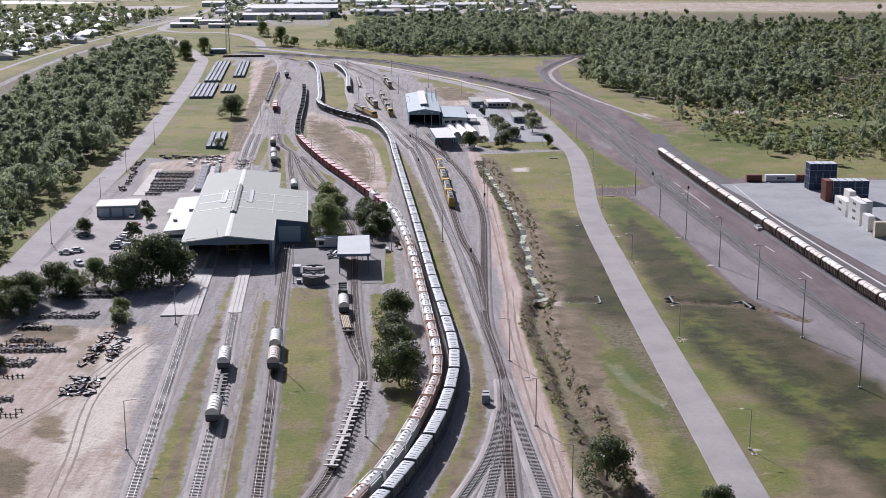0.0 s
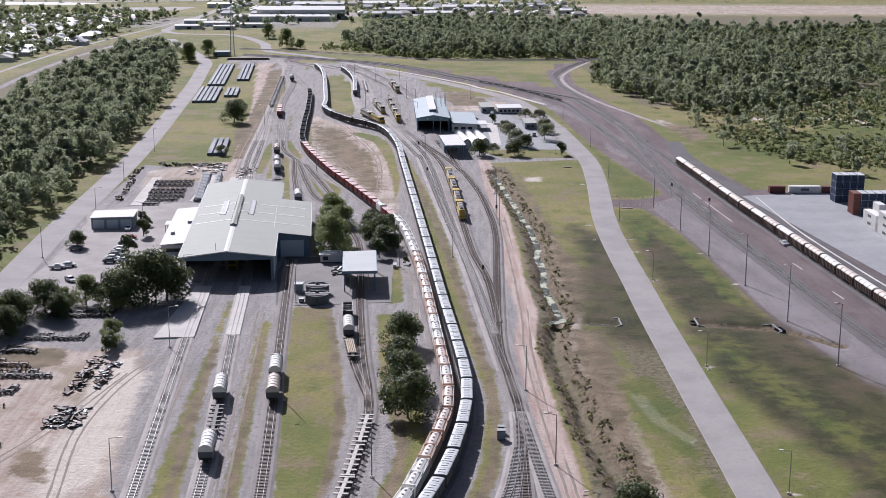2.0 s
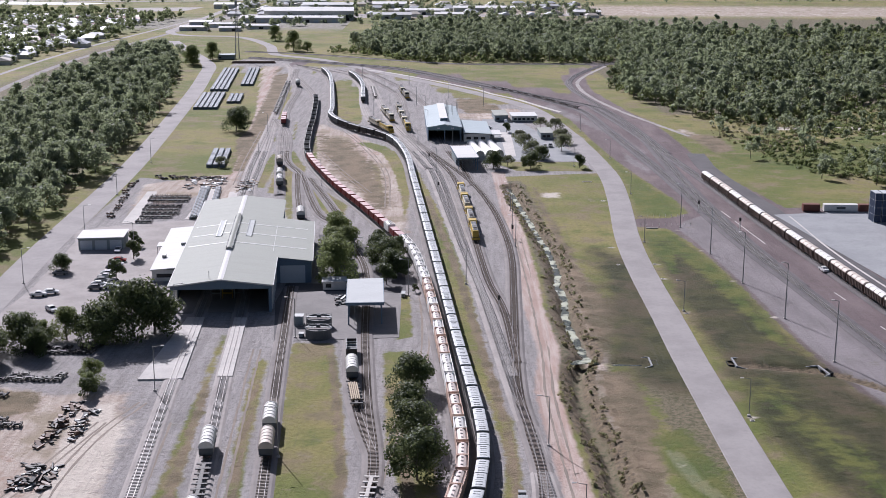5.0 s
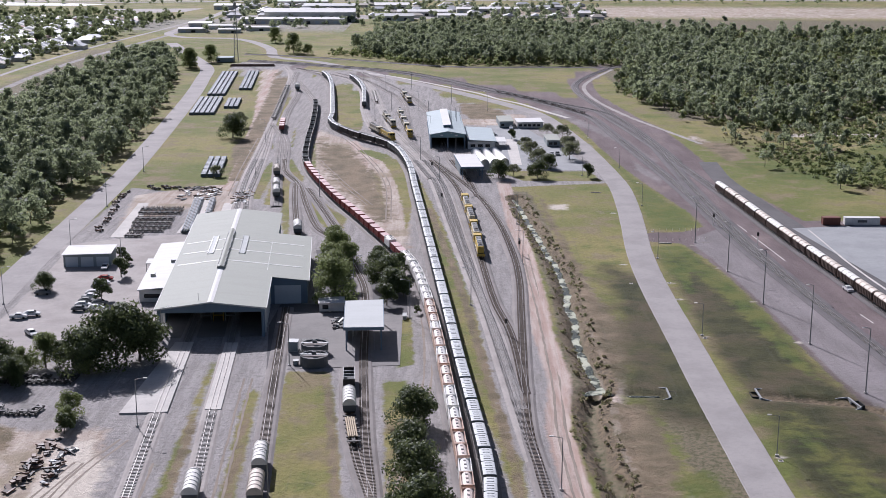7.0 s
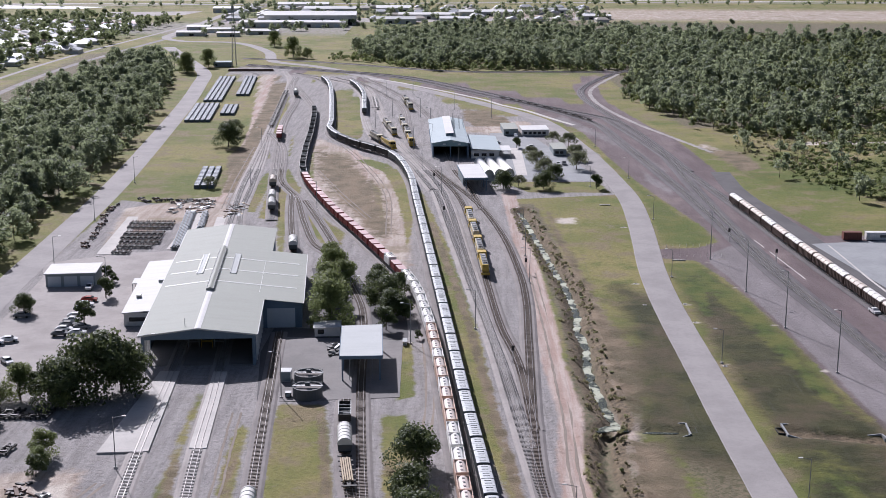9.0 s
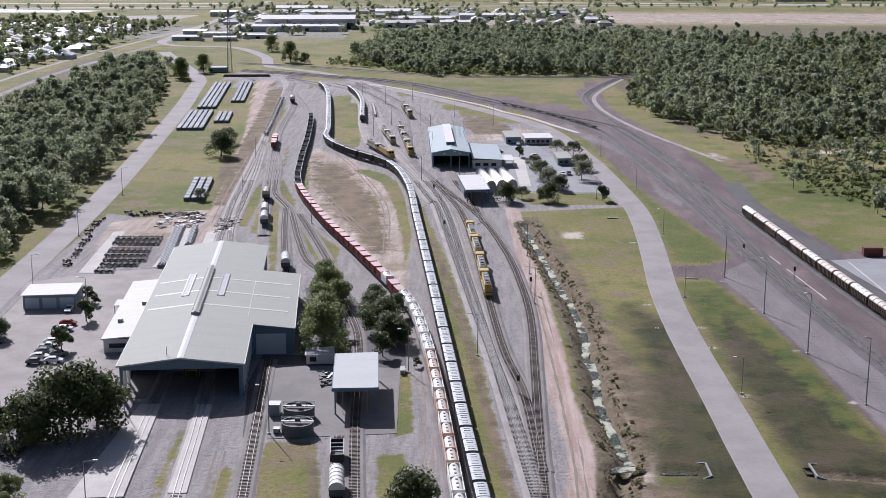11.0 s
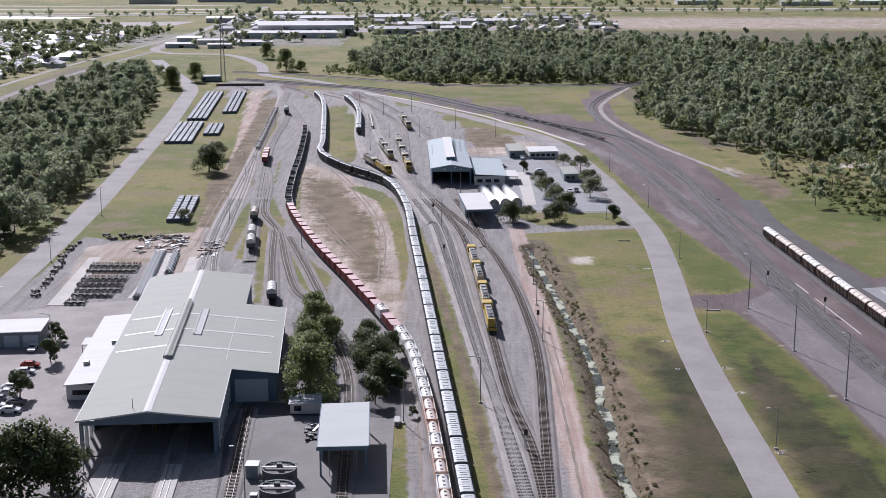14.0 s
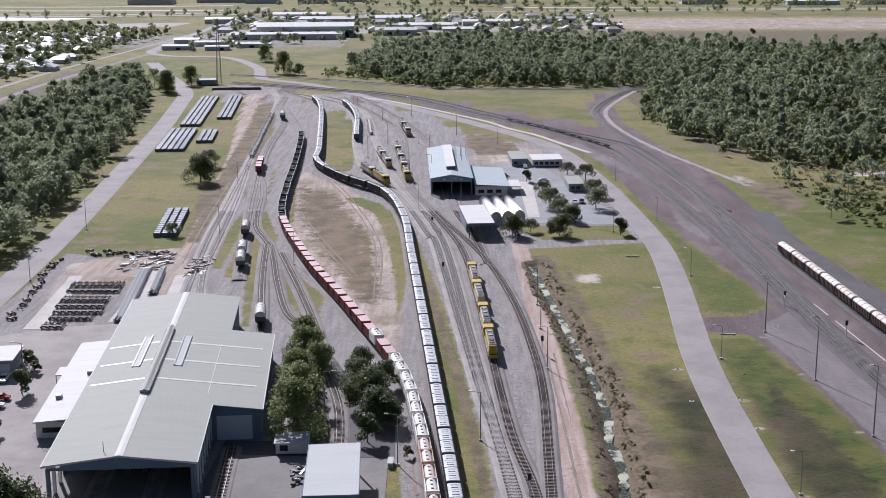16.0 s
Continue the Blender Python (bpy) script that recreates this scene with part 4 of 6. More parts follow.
    for y in (5, 10):
        part("post", boxes((-W, -W + 0.6, y, y + 0.6, 0, E), bevel=0.04), WHITE, s, "pale steel post")
    part("eave_beam", boxes((-W, -W + 0.3, 0.7, 14, E - 0.9, E - 0.1)), WALL_BLUE, s)
    for y in np.arange(3.5, 30, 4.4):
        part("pilaster", boxes((W, W + 0.28, y, y + 0.4, 0, E - 0.1)), WHITE, s)
    for x, y0, y1, e in ((W + 0.6, -0.8, A - 0.6, E - slope * 0.6), (WX + 0.5, A - 0.6, B, WE - slope * 0.5), (-W - 0.7, -0.8, LN, E - slope * 0.6)):
        part("gutter", boxes((x, x + 0.18, y0, y1, e - 0.22, e + 0.02)), ROOF_WHITE, s)
    part("barge_board", ([(-W - 0.6, -0.86, E - 0.12), (0, -0.86, R + 0.03), (W + 0.6, -0.86, E - 0.12), (W + 0.6, -0.86, E - 0.42), (0, -0.86, R - 0.28), (-W - 0.6, -0.86, E - 0.42)], [(0, 1, 4, 5), (1, 2, 3, 4)]), ROOF_WHITE, s, "pale barge board")
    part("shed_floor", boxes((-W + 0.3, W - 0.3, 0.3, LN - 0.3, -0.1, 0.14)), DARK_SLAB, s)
    # staging inside the open front
    for i in range(3):
        part("work_platform", boxes(*[(-4 + 3.2 * i + a, -4 + 3.2 * i + b, 14, 15, c, d) for a, b, c, d in ((0, 0.15, 0, 3.2), (2.6, 2.75, 0, 3.2), (0, 2.75, 1.5, 1.65), (0, 2.75, 3.05, 3.2))]), YELLOW if i == 1 else STEEL, s)
    part("mast", rod(bmesh.new(), (-3.2, 2.5, E + 1.0), (-3.2, 2.5, E + 3.2), 0.07, n=5), STEEL, s)
    # low white office wing against the long side
    o = thing("office_wing", "low white flat-roofed office beside the workshop", "office", pose(-60.2, 381, 0, 0, 0, 4.9))
    part("wall", boxes((-22.5, -W - 0.1, 34, 88, 0, 3.4)), WALL_WHITE, o)
    roof_plane("roof", -23, 3.6, -W - 0.1, 4.3, 33.6, 88.4, ROOF_WHITE, o, 0.25)
    part("window", boxes((-21.2, -16, 33.92, 34.0, 1.2, 2.3)), GLASS, o, "dark strip window")
    for y in (38, 46, 54, 62, 70, 78):
        part("window", boxes((-22.58, -22.5, y, y + 3, 1.1, 2.2)), GLASS, o)
    part("air_conditioner", boxes((-17, -15.2, 62, 63.2, 4.0, 4.9), bevel=0.08), STEEL, o)
    part("air_conditioner", boxes((-21, -19.8, 47, 48.6, 3.7, 4.6), bevel=0.08), STEEL, o)
    part("porch", boxes((-25, -22.6, 66, 72, 2.7, 2.9), (-24.9, -24.7, 66.1, 66.3, 0, 2.7), (-24.9, -24.7, 71.6, 71.8, 0, 2.7)), ROOF_WHITE, o)


main_shed()


def garage():
    g = thing("garage", "low grey garage with three pale roller doors", "garage", pose(-117, 451, 0, 0, 0, 5))
    part("wall", boxes((0, 14, 0, 11, 0, 3.7)), WALL_GREY, g)
    roof_plane("roof", -0.4, 3.95, 14.4, 4.15, -0.6, 11.4, ROOF_WHITE, g, 0.2)
    for x in (0.6, 5.2, 9.8):
        part("roller_door", boxes((x, x + 3.7, -0.08, 0.0, 0, 3.0)), DOOR_PALE, g, "pale blue-grey roller door")


garage()


def canopy(label, m, w, l, h, roof, back=False):
    c = thing("canopy", label, "canopy", m)
    roof_plane("roof", -w / 2 - 0.4, h, w / 2 + 0.4, h + 0.25, -0.4, l + 0.4, roof, c, 0.15)
    part("fascia", boxes((-w / 2 - 0.45, w / 2 + 0.45, -0.55, -0.42, h - 0.6, h + 0.2), (w / 2 + 0.42, w / 2 + 0.55, -0.5, l + 0.5, h - 0.4, h + 0.3), (-w / 2 - 0.55, -w / 2 - 0.42, -0.5, l + 0.5, h - 0.6, h + 0.05)), WALL_BLUE, c)
    n = max(2, int(l / 7))
    for i in range(n + 1):
        for x in (-w / 2, w / 2 - 0.35):
            part("post", boxes((x, x + 0.35, i * (l - 0.35) / n, i * (l - 0.35) / n + 0.35, 0, h - 0.1)), WALL_BLUE, c)
    for x in (-w / 2 + 1.7, w / 2 - 2.0):
        part("hanging_frame", boxes((x, x + 0.12, 0.4, 0.52, 0, h - 0.2), (x, x + 0.12, l * 0.5, l * 0.5 + 0.12, 0, h - 0.2), (x, x + 0.12, 0.4, l * 0.5, h * 0.55, h * 0.55 + 0.12)), STEEL, c)
    part("side_wall", boxes((-w / 2, -w / 2 + 0.12, l * 0.35, l, 0, h - 0.3)), WALL_GREY, c)
    if back:
        part("back_wall", boxes((-w / 2 + 0.12, w / 2, l - 0.2, l, 0, h - 0.1)), WALL_BLUE, c)
    return c


canopy("open-fronted steel canopy with a pale flat roof", pose(-21.2, 371, 0, 0, 0, 3.3), 8.9, 23.5, 6.0, ROOF_PALE)
canopy("small open canopy over a depot track", pose(8.6, 596, 0, 0, 0, 5.5), 8.2, 30, 5.2, ROOF_WHITE, True)


def depot():
    d = thing("engine_depot", "pale blue gabled engine depot with open front", "depot", pose(-1.6, 672, 0, 0, 0, 2.2))
    W, E, R, L = 8.0, 6.8, 8.2, 74.0
    roof_plane("roof", -W - 0.5, E - 0.1, 0, R, -0.6, L, ROOF_BLUE, d)
    roof_plane("roof", 0, R, W + 0.5, E - 0.1, -0.6, L, ROOF_BLUE, d)
    v = part("ridge_ventilator", boxes((-1.6, 1.6, 12, 66, R - 0.3, R + 1.1)), WALL_BLUE, d)
    roof_plane("cowl", -1.9, R + 1.1, 1.9, R + 1.3, 11.6, 66.4, ROOF_WHITE, v)
    part("wall", boxes((-W, -W + 0.25, 4, L, 0, E)), WALL_BLUE, d)
    part("wall", boxes((W - 0.25, W, 0, L, 0, E)), WALL_BLUE, d)
    part("wall", boxes((-W + 0.25, W - 0.25, L - 0.25, L, 0, E)), WALL_BLUE, d)
    part("gable", ([(-W, 0, 5.2), (W, 0, 5.2), (W, 0, E - 0.1), (0, 0, R - 0.12), (-W, 0, E - 0.1)], [(0, 1, 2, 3, 4)]), WALL_TEAL, d)
    for x in (-W, -0.25, W - 0.5):
        part("post", boxes((x, x + 0.5, 0.05, 0.5, 0, 5.3)), WALL_BLUE, d)
    for x in (-3.4, 3.2):
        part("lamp_hood", boxes((x, x + 1.2, -0.7, -0.1, 6.0, 6.5)), WHITE, d)
    for i in range(7):
        x, y = 3 + (i % 3) * 2.4, 34 + i * 3.8
        rig = rod(bmesh.new(), (x, y, E), (x, y, E + 5.5), 0.12, 0.08, 6)
        part("flue", rig, STEEL, d)
    a = thing("depot_annex", "low pale-roofed annex beside the depot", "annex", pose(7.6, 671, 0, 0, 0, 2))
    part("wall", boxes((0, 12.5, 0, 40, 0, 3.6)), WALL_WHITE, a)
    roof_plane("roof", -0.2, 4.5, 13.2, 3.8, -0.8, 40.6, ROOF_BLUE, a, 0.2)
    for x in (1.2, 4.6, 8.0):
        part("window", boxes((x, x + 2.2, -0.06, 0, 1.0, 2.3)), GLASS, a)
    part("awning", boxes((13.2, 18, 2, 16, 3.0, 3.2), (17.6, 17.8, 2.2, 2.4, 0, 3.0), (17.6, 17.8, 15.4, 15.6, 0, 3.0)), ROOF_WHITE, a)


depot()


def tents():
    first = None
    for i in range(3):
        m = pose(14.2 + i * 4.2, 617 + i * 1.5, 0, 0, 0, 7)
        if first:
            copy_thing(first, m)
            continue
        t = first = thing("storage_dome", "white arched fabric storage shelter", "shelter", m, "white shelters by the depot")
        verts, faces, k = [], [], 12
        for y in (0, 15, 30):
            verts += [(2.05 * math.cos(math.pi * j / k), y, 2.3 + 2.5 * math.sin(math.pi * j / k)) for j in range(k + 1)]
        for a in (0, 1):
            faces += [(a * (k + 1) + j, a * (k + 1) + j + 1, (a + 1) * (k + 1) + j + 1, (a + 1) * (k + 1) + j) for j in range(k)]
        faces += [tuple(range(k + 1)), tuple(range(3 * k + 2, 2 * k + 1, -1))]
        part("cover", (verts, faces), WHITE, t, "white fabric cover", True)
        part("wall", boxes((-2.05, 2.05, 0.02, 29.98, 0, 2.3)), WALL_WHITE, t)


tents()


def small_building(label, m, w, l, h, roofm, wallm, doors=1):
    b = thing("site_office", label, "small building", m)
    part("wall", boxes((0, w, 0, l, 0.25, h)), wallm, b)
    part("base", boxes((0.2, w - 0.2, 0.2, l - 0.2, 0, 0.25)), SHADE_BLACK, b)
    roof_plane("roof", -0.3, h + 0.12, w + 0.3, h + 0.3, -0.6, l + 0.4, roofm, b, 0.15)
    for i in range(doors):
        x = 0.8 + i * (w - 1.6) / max(1, doors)
        part("window", boxes((x, x + min(1.6, w / (doors + 1)), -0.06, 0.0, 0.9, 2.1)), GLASS, b)


small_building("small green-grey hut with pale roof", pose(24.4, 737, 0, 0, 0, 3), 7, 20, 3.2, ROOF_GREEN, WALL_GREY, 1)
small_building("long white portable office", pose(33.4, 736, 0, 0, 0, 3), 13, 14, 3.0, ROOF_WHITE, WALL_WHITE, 5)
small_building("grey portable hut in the car park", pose(44.6, 679, 0, 0, 0, 2), 5.8, 17, 3.0, ROOF_GREEN, WALL_GREY, 2)
small_building("white water-stained store beside the canopy", pose(-35.2, 404, 0, 0, 0, 3), 6.4, 5, 2.6, ROOF_WHITE, WALL_WHITE, 1)
small_building("pale relay hut at the foot of the mast", pose(-172, 1050, 0, 0, 0, 3), 12, 9, 3.4, ROOF_BLUE, WALL_GREY, 1)


# ---- rolling stock ----
def turned(profile, n=10):
    """A body turned round the x axis from (along, radius) pairs."""
    verts = [(x, r * math.cos(6.28319 * j / n), r * math.sin(6.28319 * j / n)) for x, r in profile for j in range(n)]
    k = len(profile)
    faces = [(i * n + j, i * n + (j + 1) % n, (i + 1) * n + (j + 1) % n, (i + 1) * n + j) for i in range(k - 1) for j in range(n)]
    return verts, faces + [tuple(range(n - 1, -1, -1)), tuple(range((k - 1) * n, k * n))]


def add_bogies(w, ends, z=0.0):
    """Two bogies with their wheels under a wagon whose length runs along y."""
    wheel = None
    for y in ends:
        b = part("bogie", boxes((-0.95, -0.8, -1.15, 1.15, 0.55, 0.8), (0.8, 0.95, -1.15, 1.15, 0.55, 0.8), (-0.8, 0.8, -0.2, 0.2, 0.6, 0.85)), BLACK, w)
        b.location = (0, y, z)
        for v in (-0.85, 0.85):
            if wheel is None:
                bm = rod(bmesh.new(), (-0.7, 0, 0), (0.7, 0, 0), 0.08, n=6)
                for x in (-0.57, 0.57):
                    rod(bm, (x - 0.06, 0, 0), (x + 0.06, 0, 0), 0.43, n=12)
                o = part("wheelset", bm, RUST, b)
                wheel = o.data
            else:
                o = new("wheelset", wheel)
                o.parent = b
            o.location = (0, v, 0.43)


def flat_wagon(label, group, length=12.9, steel=BLACK, deck=True):
    w = thing("flat_wagon", label, "rail wagon", pose(0, 0, 0), group)
    h = length / 2
    rows = [(-0.35, -0.2, -h, h, 0.75, 1.1), (0.2, 0.35, -h, h, 0.75, 1.1), (-1.2, -1.0, -h, h, 0.92, 1.1), (1.0, 1.2, -h, h, 0.92, 1.1)]
    wide, thick = 1.2, 0.18
    if not deck:
        rows, wide, thick = [(-0.36, 0.36, -h, h, 0.8, 1.1)], 1.42, 0.3
    rows += [(-wide, wide, y - thick, y + thick, 0.94, 1.12) for y in np.linspace(-h + 0.3, h - 0.3, 7)]
    part("underframe", boxes(*rows), steel, w)
    for y in (-h, h):
        part("coupler", boxes((-0.15, 0.15, y - 0.35, y + 0.35, 0.75, 1.0)), BLACK, w)
    add_bogies(w, (-h + 2.2, h - 2.2))
    return w


L20, DECK = 6.06, 1.13


def arch(half, y0, y1, z0, rise, n=8):
    verts = [(-half * math.cos(math.pi * j / n), y, z0 + rise * math.sin(math.pi * j / n)) for y in (y0, y1) for j in range(n + 1)]
    faces = [(j, j + 1, n + 2 + j, n + 1 + j) for j in range(n)] + [tuple(range(n, -1, -1)), tuple(range(n + 1, 2 * n + 2))]
    return verts, faces


def corner_frame(c, mat, h=2.5, half=1.22, l=L20):
    for x in (-half, half - 0.14):
        for y in (-l / 2, l / 2 - 0.14):
            part("corner_post", boxes((x, x + 0.14, y, y + 0.14, 0, h)), mat, c)


def corrugated(half, l, z0, z1, pitch=0.9, depth=0.06):
    """One closed body whose long sides fold in and out."""
    n = max(2, int(l / pitch))
    ys = []
    for k in range(n):
        y = -l / 2 + k * l / n
        ys += [(y, half), (y + l / n * 0.45, half), (y + l / n * 0.5, half - depth), (y + l / n * 0.95, half - depth)]
    ys.append((l / 2, half))
    ring = [(x, y) for y, x in ys] + [(-x, y) for y, x in ys[::-1]]
    k = len(ring)
    verts = [(x, y, z) for z in (z0, z1) for x, y in ring]
    return verts, [tuple(range(k - 1, -1, -1)), tuple(range(k, 2 * k))] + [(j, (j + 1) % k, k + (j + 1) % k, k + j) for j in range(k)]


def hopper_box(top, body, label, group):
    """Ore container: dark ribbed sides under a pale two-leaf lid."""
    c = thing("freight_container", label, "container", pose(0, 0, 0), group)
    part("body", corrugated(1.21, 5.9, 0, 2.15), body, c)
    for y0, y1 in ((-3.02, -0.06), (0.06, 3.02)):
        lid = part("lid", arch(1.24, y0, y1, 2.15, 0.2, 6), top, c)
        for y in (y0 + 0.9, y0 + 2.05):
            part("lid_rib", boxes((-0.62, 0.62, y - 0.05, y + 0.05, 2.26, 2.4)), BOX_DARK, lid)
    return c


def tank_box(shell, steel, label, group):
    """Bulk container: rounded white shell with three round hatches in an end frame."""
    c = thing("tank_container", label, "tank container", pose(0, 0, 0), group)
    n, v = 14, []
    for y in (-2.85, 2.85):
        v += [(1.16 * math.cos(2 * math.pi * j / n), y, 1.32 + 1.22 * math.sin(2 * math.pi * j / n)) for j in range(n)]
    f = [(j, (j + 1) % n, n + (j + 1) % n, n + j) for j in range(n)] + [tuple(range(n - 1, -1, -1)), tuple(range(n, 2 * n))]
    part("shell", (v, f), shell, c)
    for y in (-3.03, 2.89):
        part("end_frame", boxes((-1.22, 1.22, y, y + 0.14, 0, 2.52)), steel, c)
    for x in (-1.22, 1.1):
        part("top_rail", boxes((x, x + 0.12, -2.89, 2.89, 2.34, 2.5)), steel, c)
        part("side_panel", boxes((x, x + 0.12, -2.89, 2.89, 0, 1.95)), steel, c)
    for y in (-1.8, 0, 1.8):
        part("hatch", rod(bmesh.new(), (0, y, 2.48), (0, y, 2.64), 0.25, n=10), HATCH, c, "grey round hatch")
    return c


def dry_box(mat, label, group, l=L20, top=None, h=2.59):
    c = thing("shipping_container", label, "container", pose(0, 0, 0), group)
    part("body", corrugated(1.2, l - 0.1, 0.05, h - 0.05, 0.55, 0.05), mat, c)
    corner_frame(c, BOX_GREY if mat is NAVY else mat, h, 1.22, l)
    if l > 10:
        part("logo_panel", boxes((-1.235, -1.215, -1.6, 1.6, 0.9, 1.8)), BOX_DARK, c, "dark plain logo panel")
    part("roof_sheet", boxes((-1.2, 1.2, -l / 2 + 0.02, l / 2 - 0.02, h - 0.05, h)), top or mat, c)
    for x in (-0.6, 0.6):
        part("door", boxes((x - 0.55, x + 0.55, -l / 2 - 0.01, -l / 2 + 0.05, 0.12, h - 0.12)), mat, c)
    return c


def loaf_box(tarp, label, group, l=8.9):
    """Open-topped wagon body under a ribbed arched tarpaulin."""
    c = thing("covered_container", label, "container", pose(0, 0, 0), group)
    part("body", boxes((-1.36, 1.36, -l / 2, l / 2, 0, 1.5)), BOX_DARK, c)
    part("cover", arch(1.44, -l / 2 - 0.05, l / 2 + 0.05, 1.3, 1.4, 10), tarp, c, "arched pale tarpaulin", False)
    for y in np.linspace(-l / 2 - 0.06, l / 2 - 0.2, 6):
        part("hoop", arch(1.52, y, y + 0.26, 1.3, 1.49, 10), tarp, c)
    return c


def ore_wagon(label, group, body, top):
    """Long covered wagon: ribbed brown sides, pale segmented cover."""
    w = thing("covered_wagon", label, "rail wagon", pose(0, 0, 0), group)
    part("body", corrugated(1.32, 12.4, 1.0, 3.0, 1.1, 0.14), body, w)
    for i in range(4):
        y = -6.2 + i * 3.1
        part("cover", arch(1.3, y + 0.2, y + 2.9, 2.9, 0.85, 8), top, w)
    part("underframe", boxes((-0.4, 0.4, -6.5, 6.5, 0.7, 1.0)), BLACK, w)
    add_bogies(w, (-4.4, 4.4))
    return w


def open_wagon(label, group):
    w = thing("open_wagon", label, "rail wagon", pose(0, 0, 0), group)
    part("side", boxes((-1.3, -1.2, -6, 6, 1.05, 2.6)), BLACK, w)
    part("side", boxes((1.2, 1.3, -6, 6, 1.05, 2.6)), BLACK, w)
    part("end", boxes((-1.2, 1.2, -6, -5.9, 1.05, 2.6)), BLACK, w)
    part("end", boxes((-1.2, 1.2, 5.9, 6, 1.05, 2.6)), BLACK, w)
    part("floor_plate", boxes((-1.2, 1.2, -5.9, 5.9, 1.0, 1.1)), BOX_DARK, w)
    for x in (-1.34, 1.2):
        part("top_rail", boxes((x, x + 0.14, -6, 6, 2.6, 2.72)), STEEL, w)
    for y in (-3, 0, 3):
        part("cross_bar", boxes((-1.2, 1.2, y, y + 0.2, 2.3, 2.5)), STEEL, w)
    part("underframe", boxes((-0.4, 0.4, -6.4, 6.4, 0.7, 1.0)), BLACK, w)
    add_bogies(w, (-4.2, 4.2))
    return w


def locomotive(label, group, main, second):
    v = thing("locomotive", label, "locomotive", pose(0, 0, 0), group)
    part("underframe", boxes((-1.3, 1.3, -10, 10, 0.95, 1.3)), BLACK, v)
    part("fuel_tank", boxes((-1.1, 1.1, -2.6, 2.6, 0.4, 0.95), bevel=0.12), BLACK, v)
    part("hood", boxes((-0.95, 0.95, -4.6, 9.6, 1.3, 3.55), bevel=0.15), second, v)
    part("hood_stripe", boxes((-0.99, 0.99, -4.5, 9.5, 1.3, 2.0)), main, v)
    cab = part("cab", boxes((-1.35, 1.35, -8.2, -4.7, 1.3, 3.85), bevel=0.2), main, v)
    part("windscreen", boxes((-1.1, -0.1, -8.24, -8.18, 2.7, 3.4), (0.1, 1.1, -8.24, -8.18, 2.7, 3.4)), GLASS, cab)
    for x in (-1.38, 1.33):
        part("side_window", boxes((x, x + 0.05, -7.4, -5.5, 2.6, 3.4)), GLASS, cab)
    part("nose", boxes((-1.2, 1.2, -9.7, -8.2, 1.3, 2.7), bevel=0.2), main, v)
    part("roof_panel", boxes((-0.8, 0.8, -3.8, 8.8, 3.55, 3.66)), BOX_DARK, v)
    for y in (-2, 1.2, 5.2, 7.4):
        part("fan", rod(bmesh.new(), (0, y, 3.66), (0, y, 3.82), 0.62, n=12), STEEL if y < 3 else BLACK, v)
    for x in (-1.28, 1.24):
        part("handrail", boxes((x, x + 0.05, -4.6, 9.8, 2.2, 2.25), *[(x, x + 0.05, y, y + 0.05, 1.3, 2.2) for y in np.arange(-4.5, 9.9, 2.0)]), WHITE, v)
    part("buffer_beam", boxes((-1.3, 1.3, -10.1, -10, 0.5, 1.3), (-1.3, 1.3, 10, 10.1, 0.5, 1.3)), YELLOW, v)
    for y in (-8.8,):
        for x in (-0.5, 0.35):
            part("headlight", rod(bmesh.new(), (x + 0.07, y - 0.95, 2.45), (x + 0.07, y - 0.86, 2.45), 0.1, n=8), WHITE, v)
    add_bogies(v, (-6.4, 6.4))
    return v


class Maker:
    """Builds a thing once; the first call places it, later calls copy it."""

    def __init__(self, fn, *a, **k):
        self.fn, self.a, self.k, self.first = fn, a, k, None

    def at(self, m):
        if self.first is None:
            self.first = self.fn(*self.a, **self.k)
            self.first.matrix_world = m
            return self.first
        return copy_thing(self.first, m)


G1, G2, G3 = "wagons of the grey container train", "wagons of the mixed train", "wagons beside the container yard"
FLAT = Maker(flat_wagon, "black skeletal wagon carrying containers", G1)
FLAT2 = Maker(flat_wagon, "dark skeletal wagon carrying tank containers", G2)
SKEL = Maker(flat_wagon, "empty pale skeletal wagon standing on a siding", "empty skeletal wagons", 15.6, PALE_FRAME, False)
SKELD = Maker(flat_wagon, "empty dark skeletal wagon", "empty dark wagons", 15.0, BLACK, False)
GREY = Maker(hopper_box, BOX_GREY, BOX_DARK, "grey bulk container with a ribbed pale lid", "grey bulk containers")
DUSTY = Maker(hopper_box, BOX_DARK, BLACK, "dark dusty bulk container", "dark bulk containers")
TANKW = Maker(tank_box, WHITE, WHITE, "white tank container with three grey hatches", "tank containers of the train")
TANKP = Maker(tank_box, PALE_PINK, PEACH, "tank container in a faded orange frame", "tank containers of the train")
REDB = Maker(dry_box, RED, "red container with a faded pinkish top", "red containers of the train", 5.3, RED_TOP, 2.1)
LOAF = Maker(loaf_box, TARP, "container under a white ribbed tarpaulin", "tarpaulin-covered containers")
LOAFC = Maker(loaf_box, TARP_CREAM, "container under a cream ribbed tarpaulin", "tarpaulin-covered containers")
ORE = Maker(ore_wagon, "brown covered wagon with a cream segmented cover", G3, MAROON, TARP_CREAM)
OREW = Maker(ore_wagon, "brown covered wagon with a white segmented cover", G3, MAROON, TARP)
OPEN = Maker(open_wagon, "black open wagon with pale top rails", "open wagons")
LOCOY = Maker(locomotive, "yellow diesel locomotive with dark roof", "locomotives", YELLOW, YELLOW)
LOCOC = Maker(locomotive, "weathered cream diesel locomotive with grey hood", "locomotives", CREAM, CREAM_GREY)
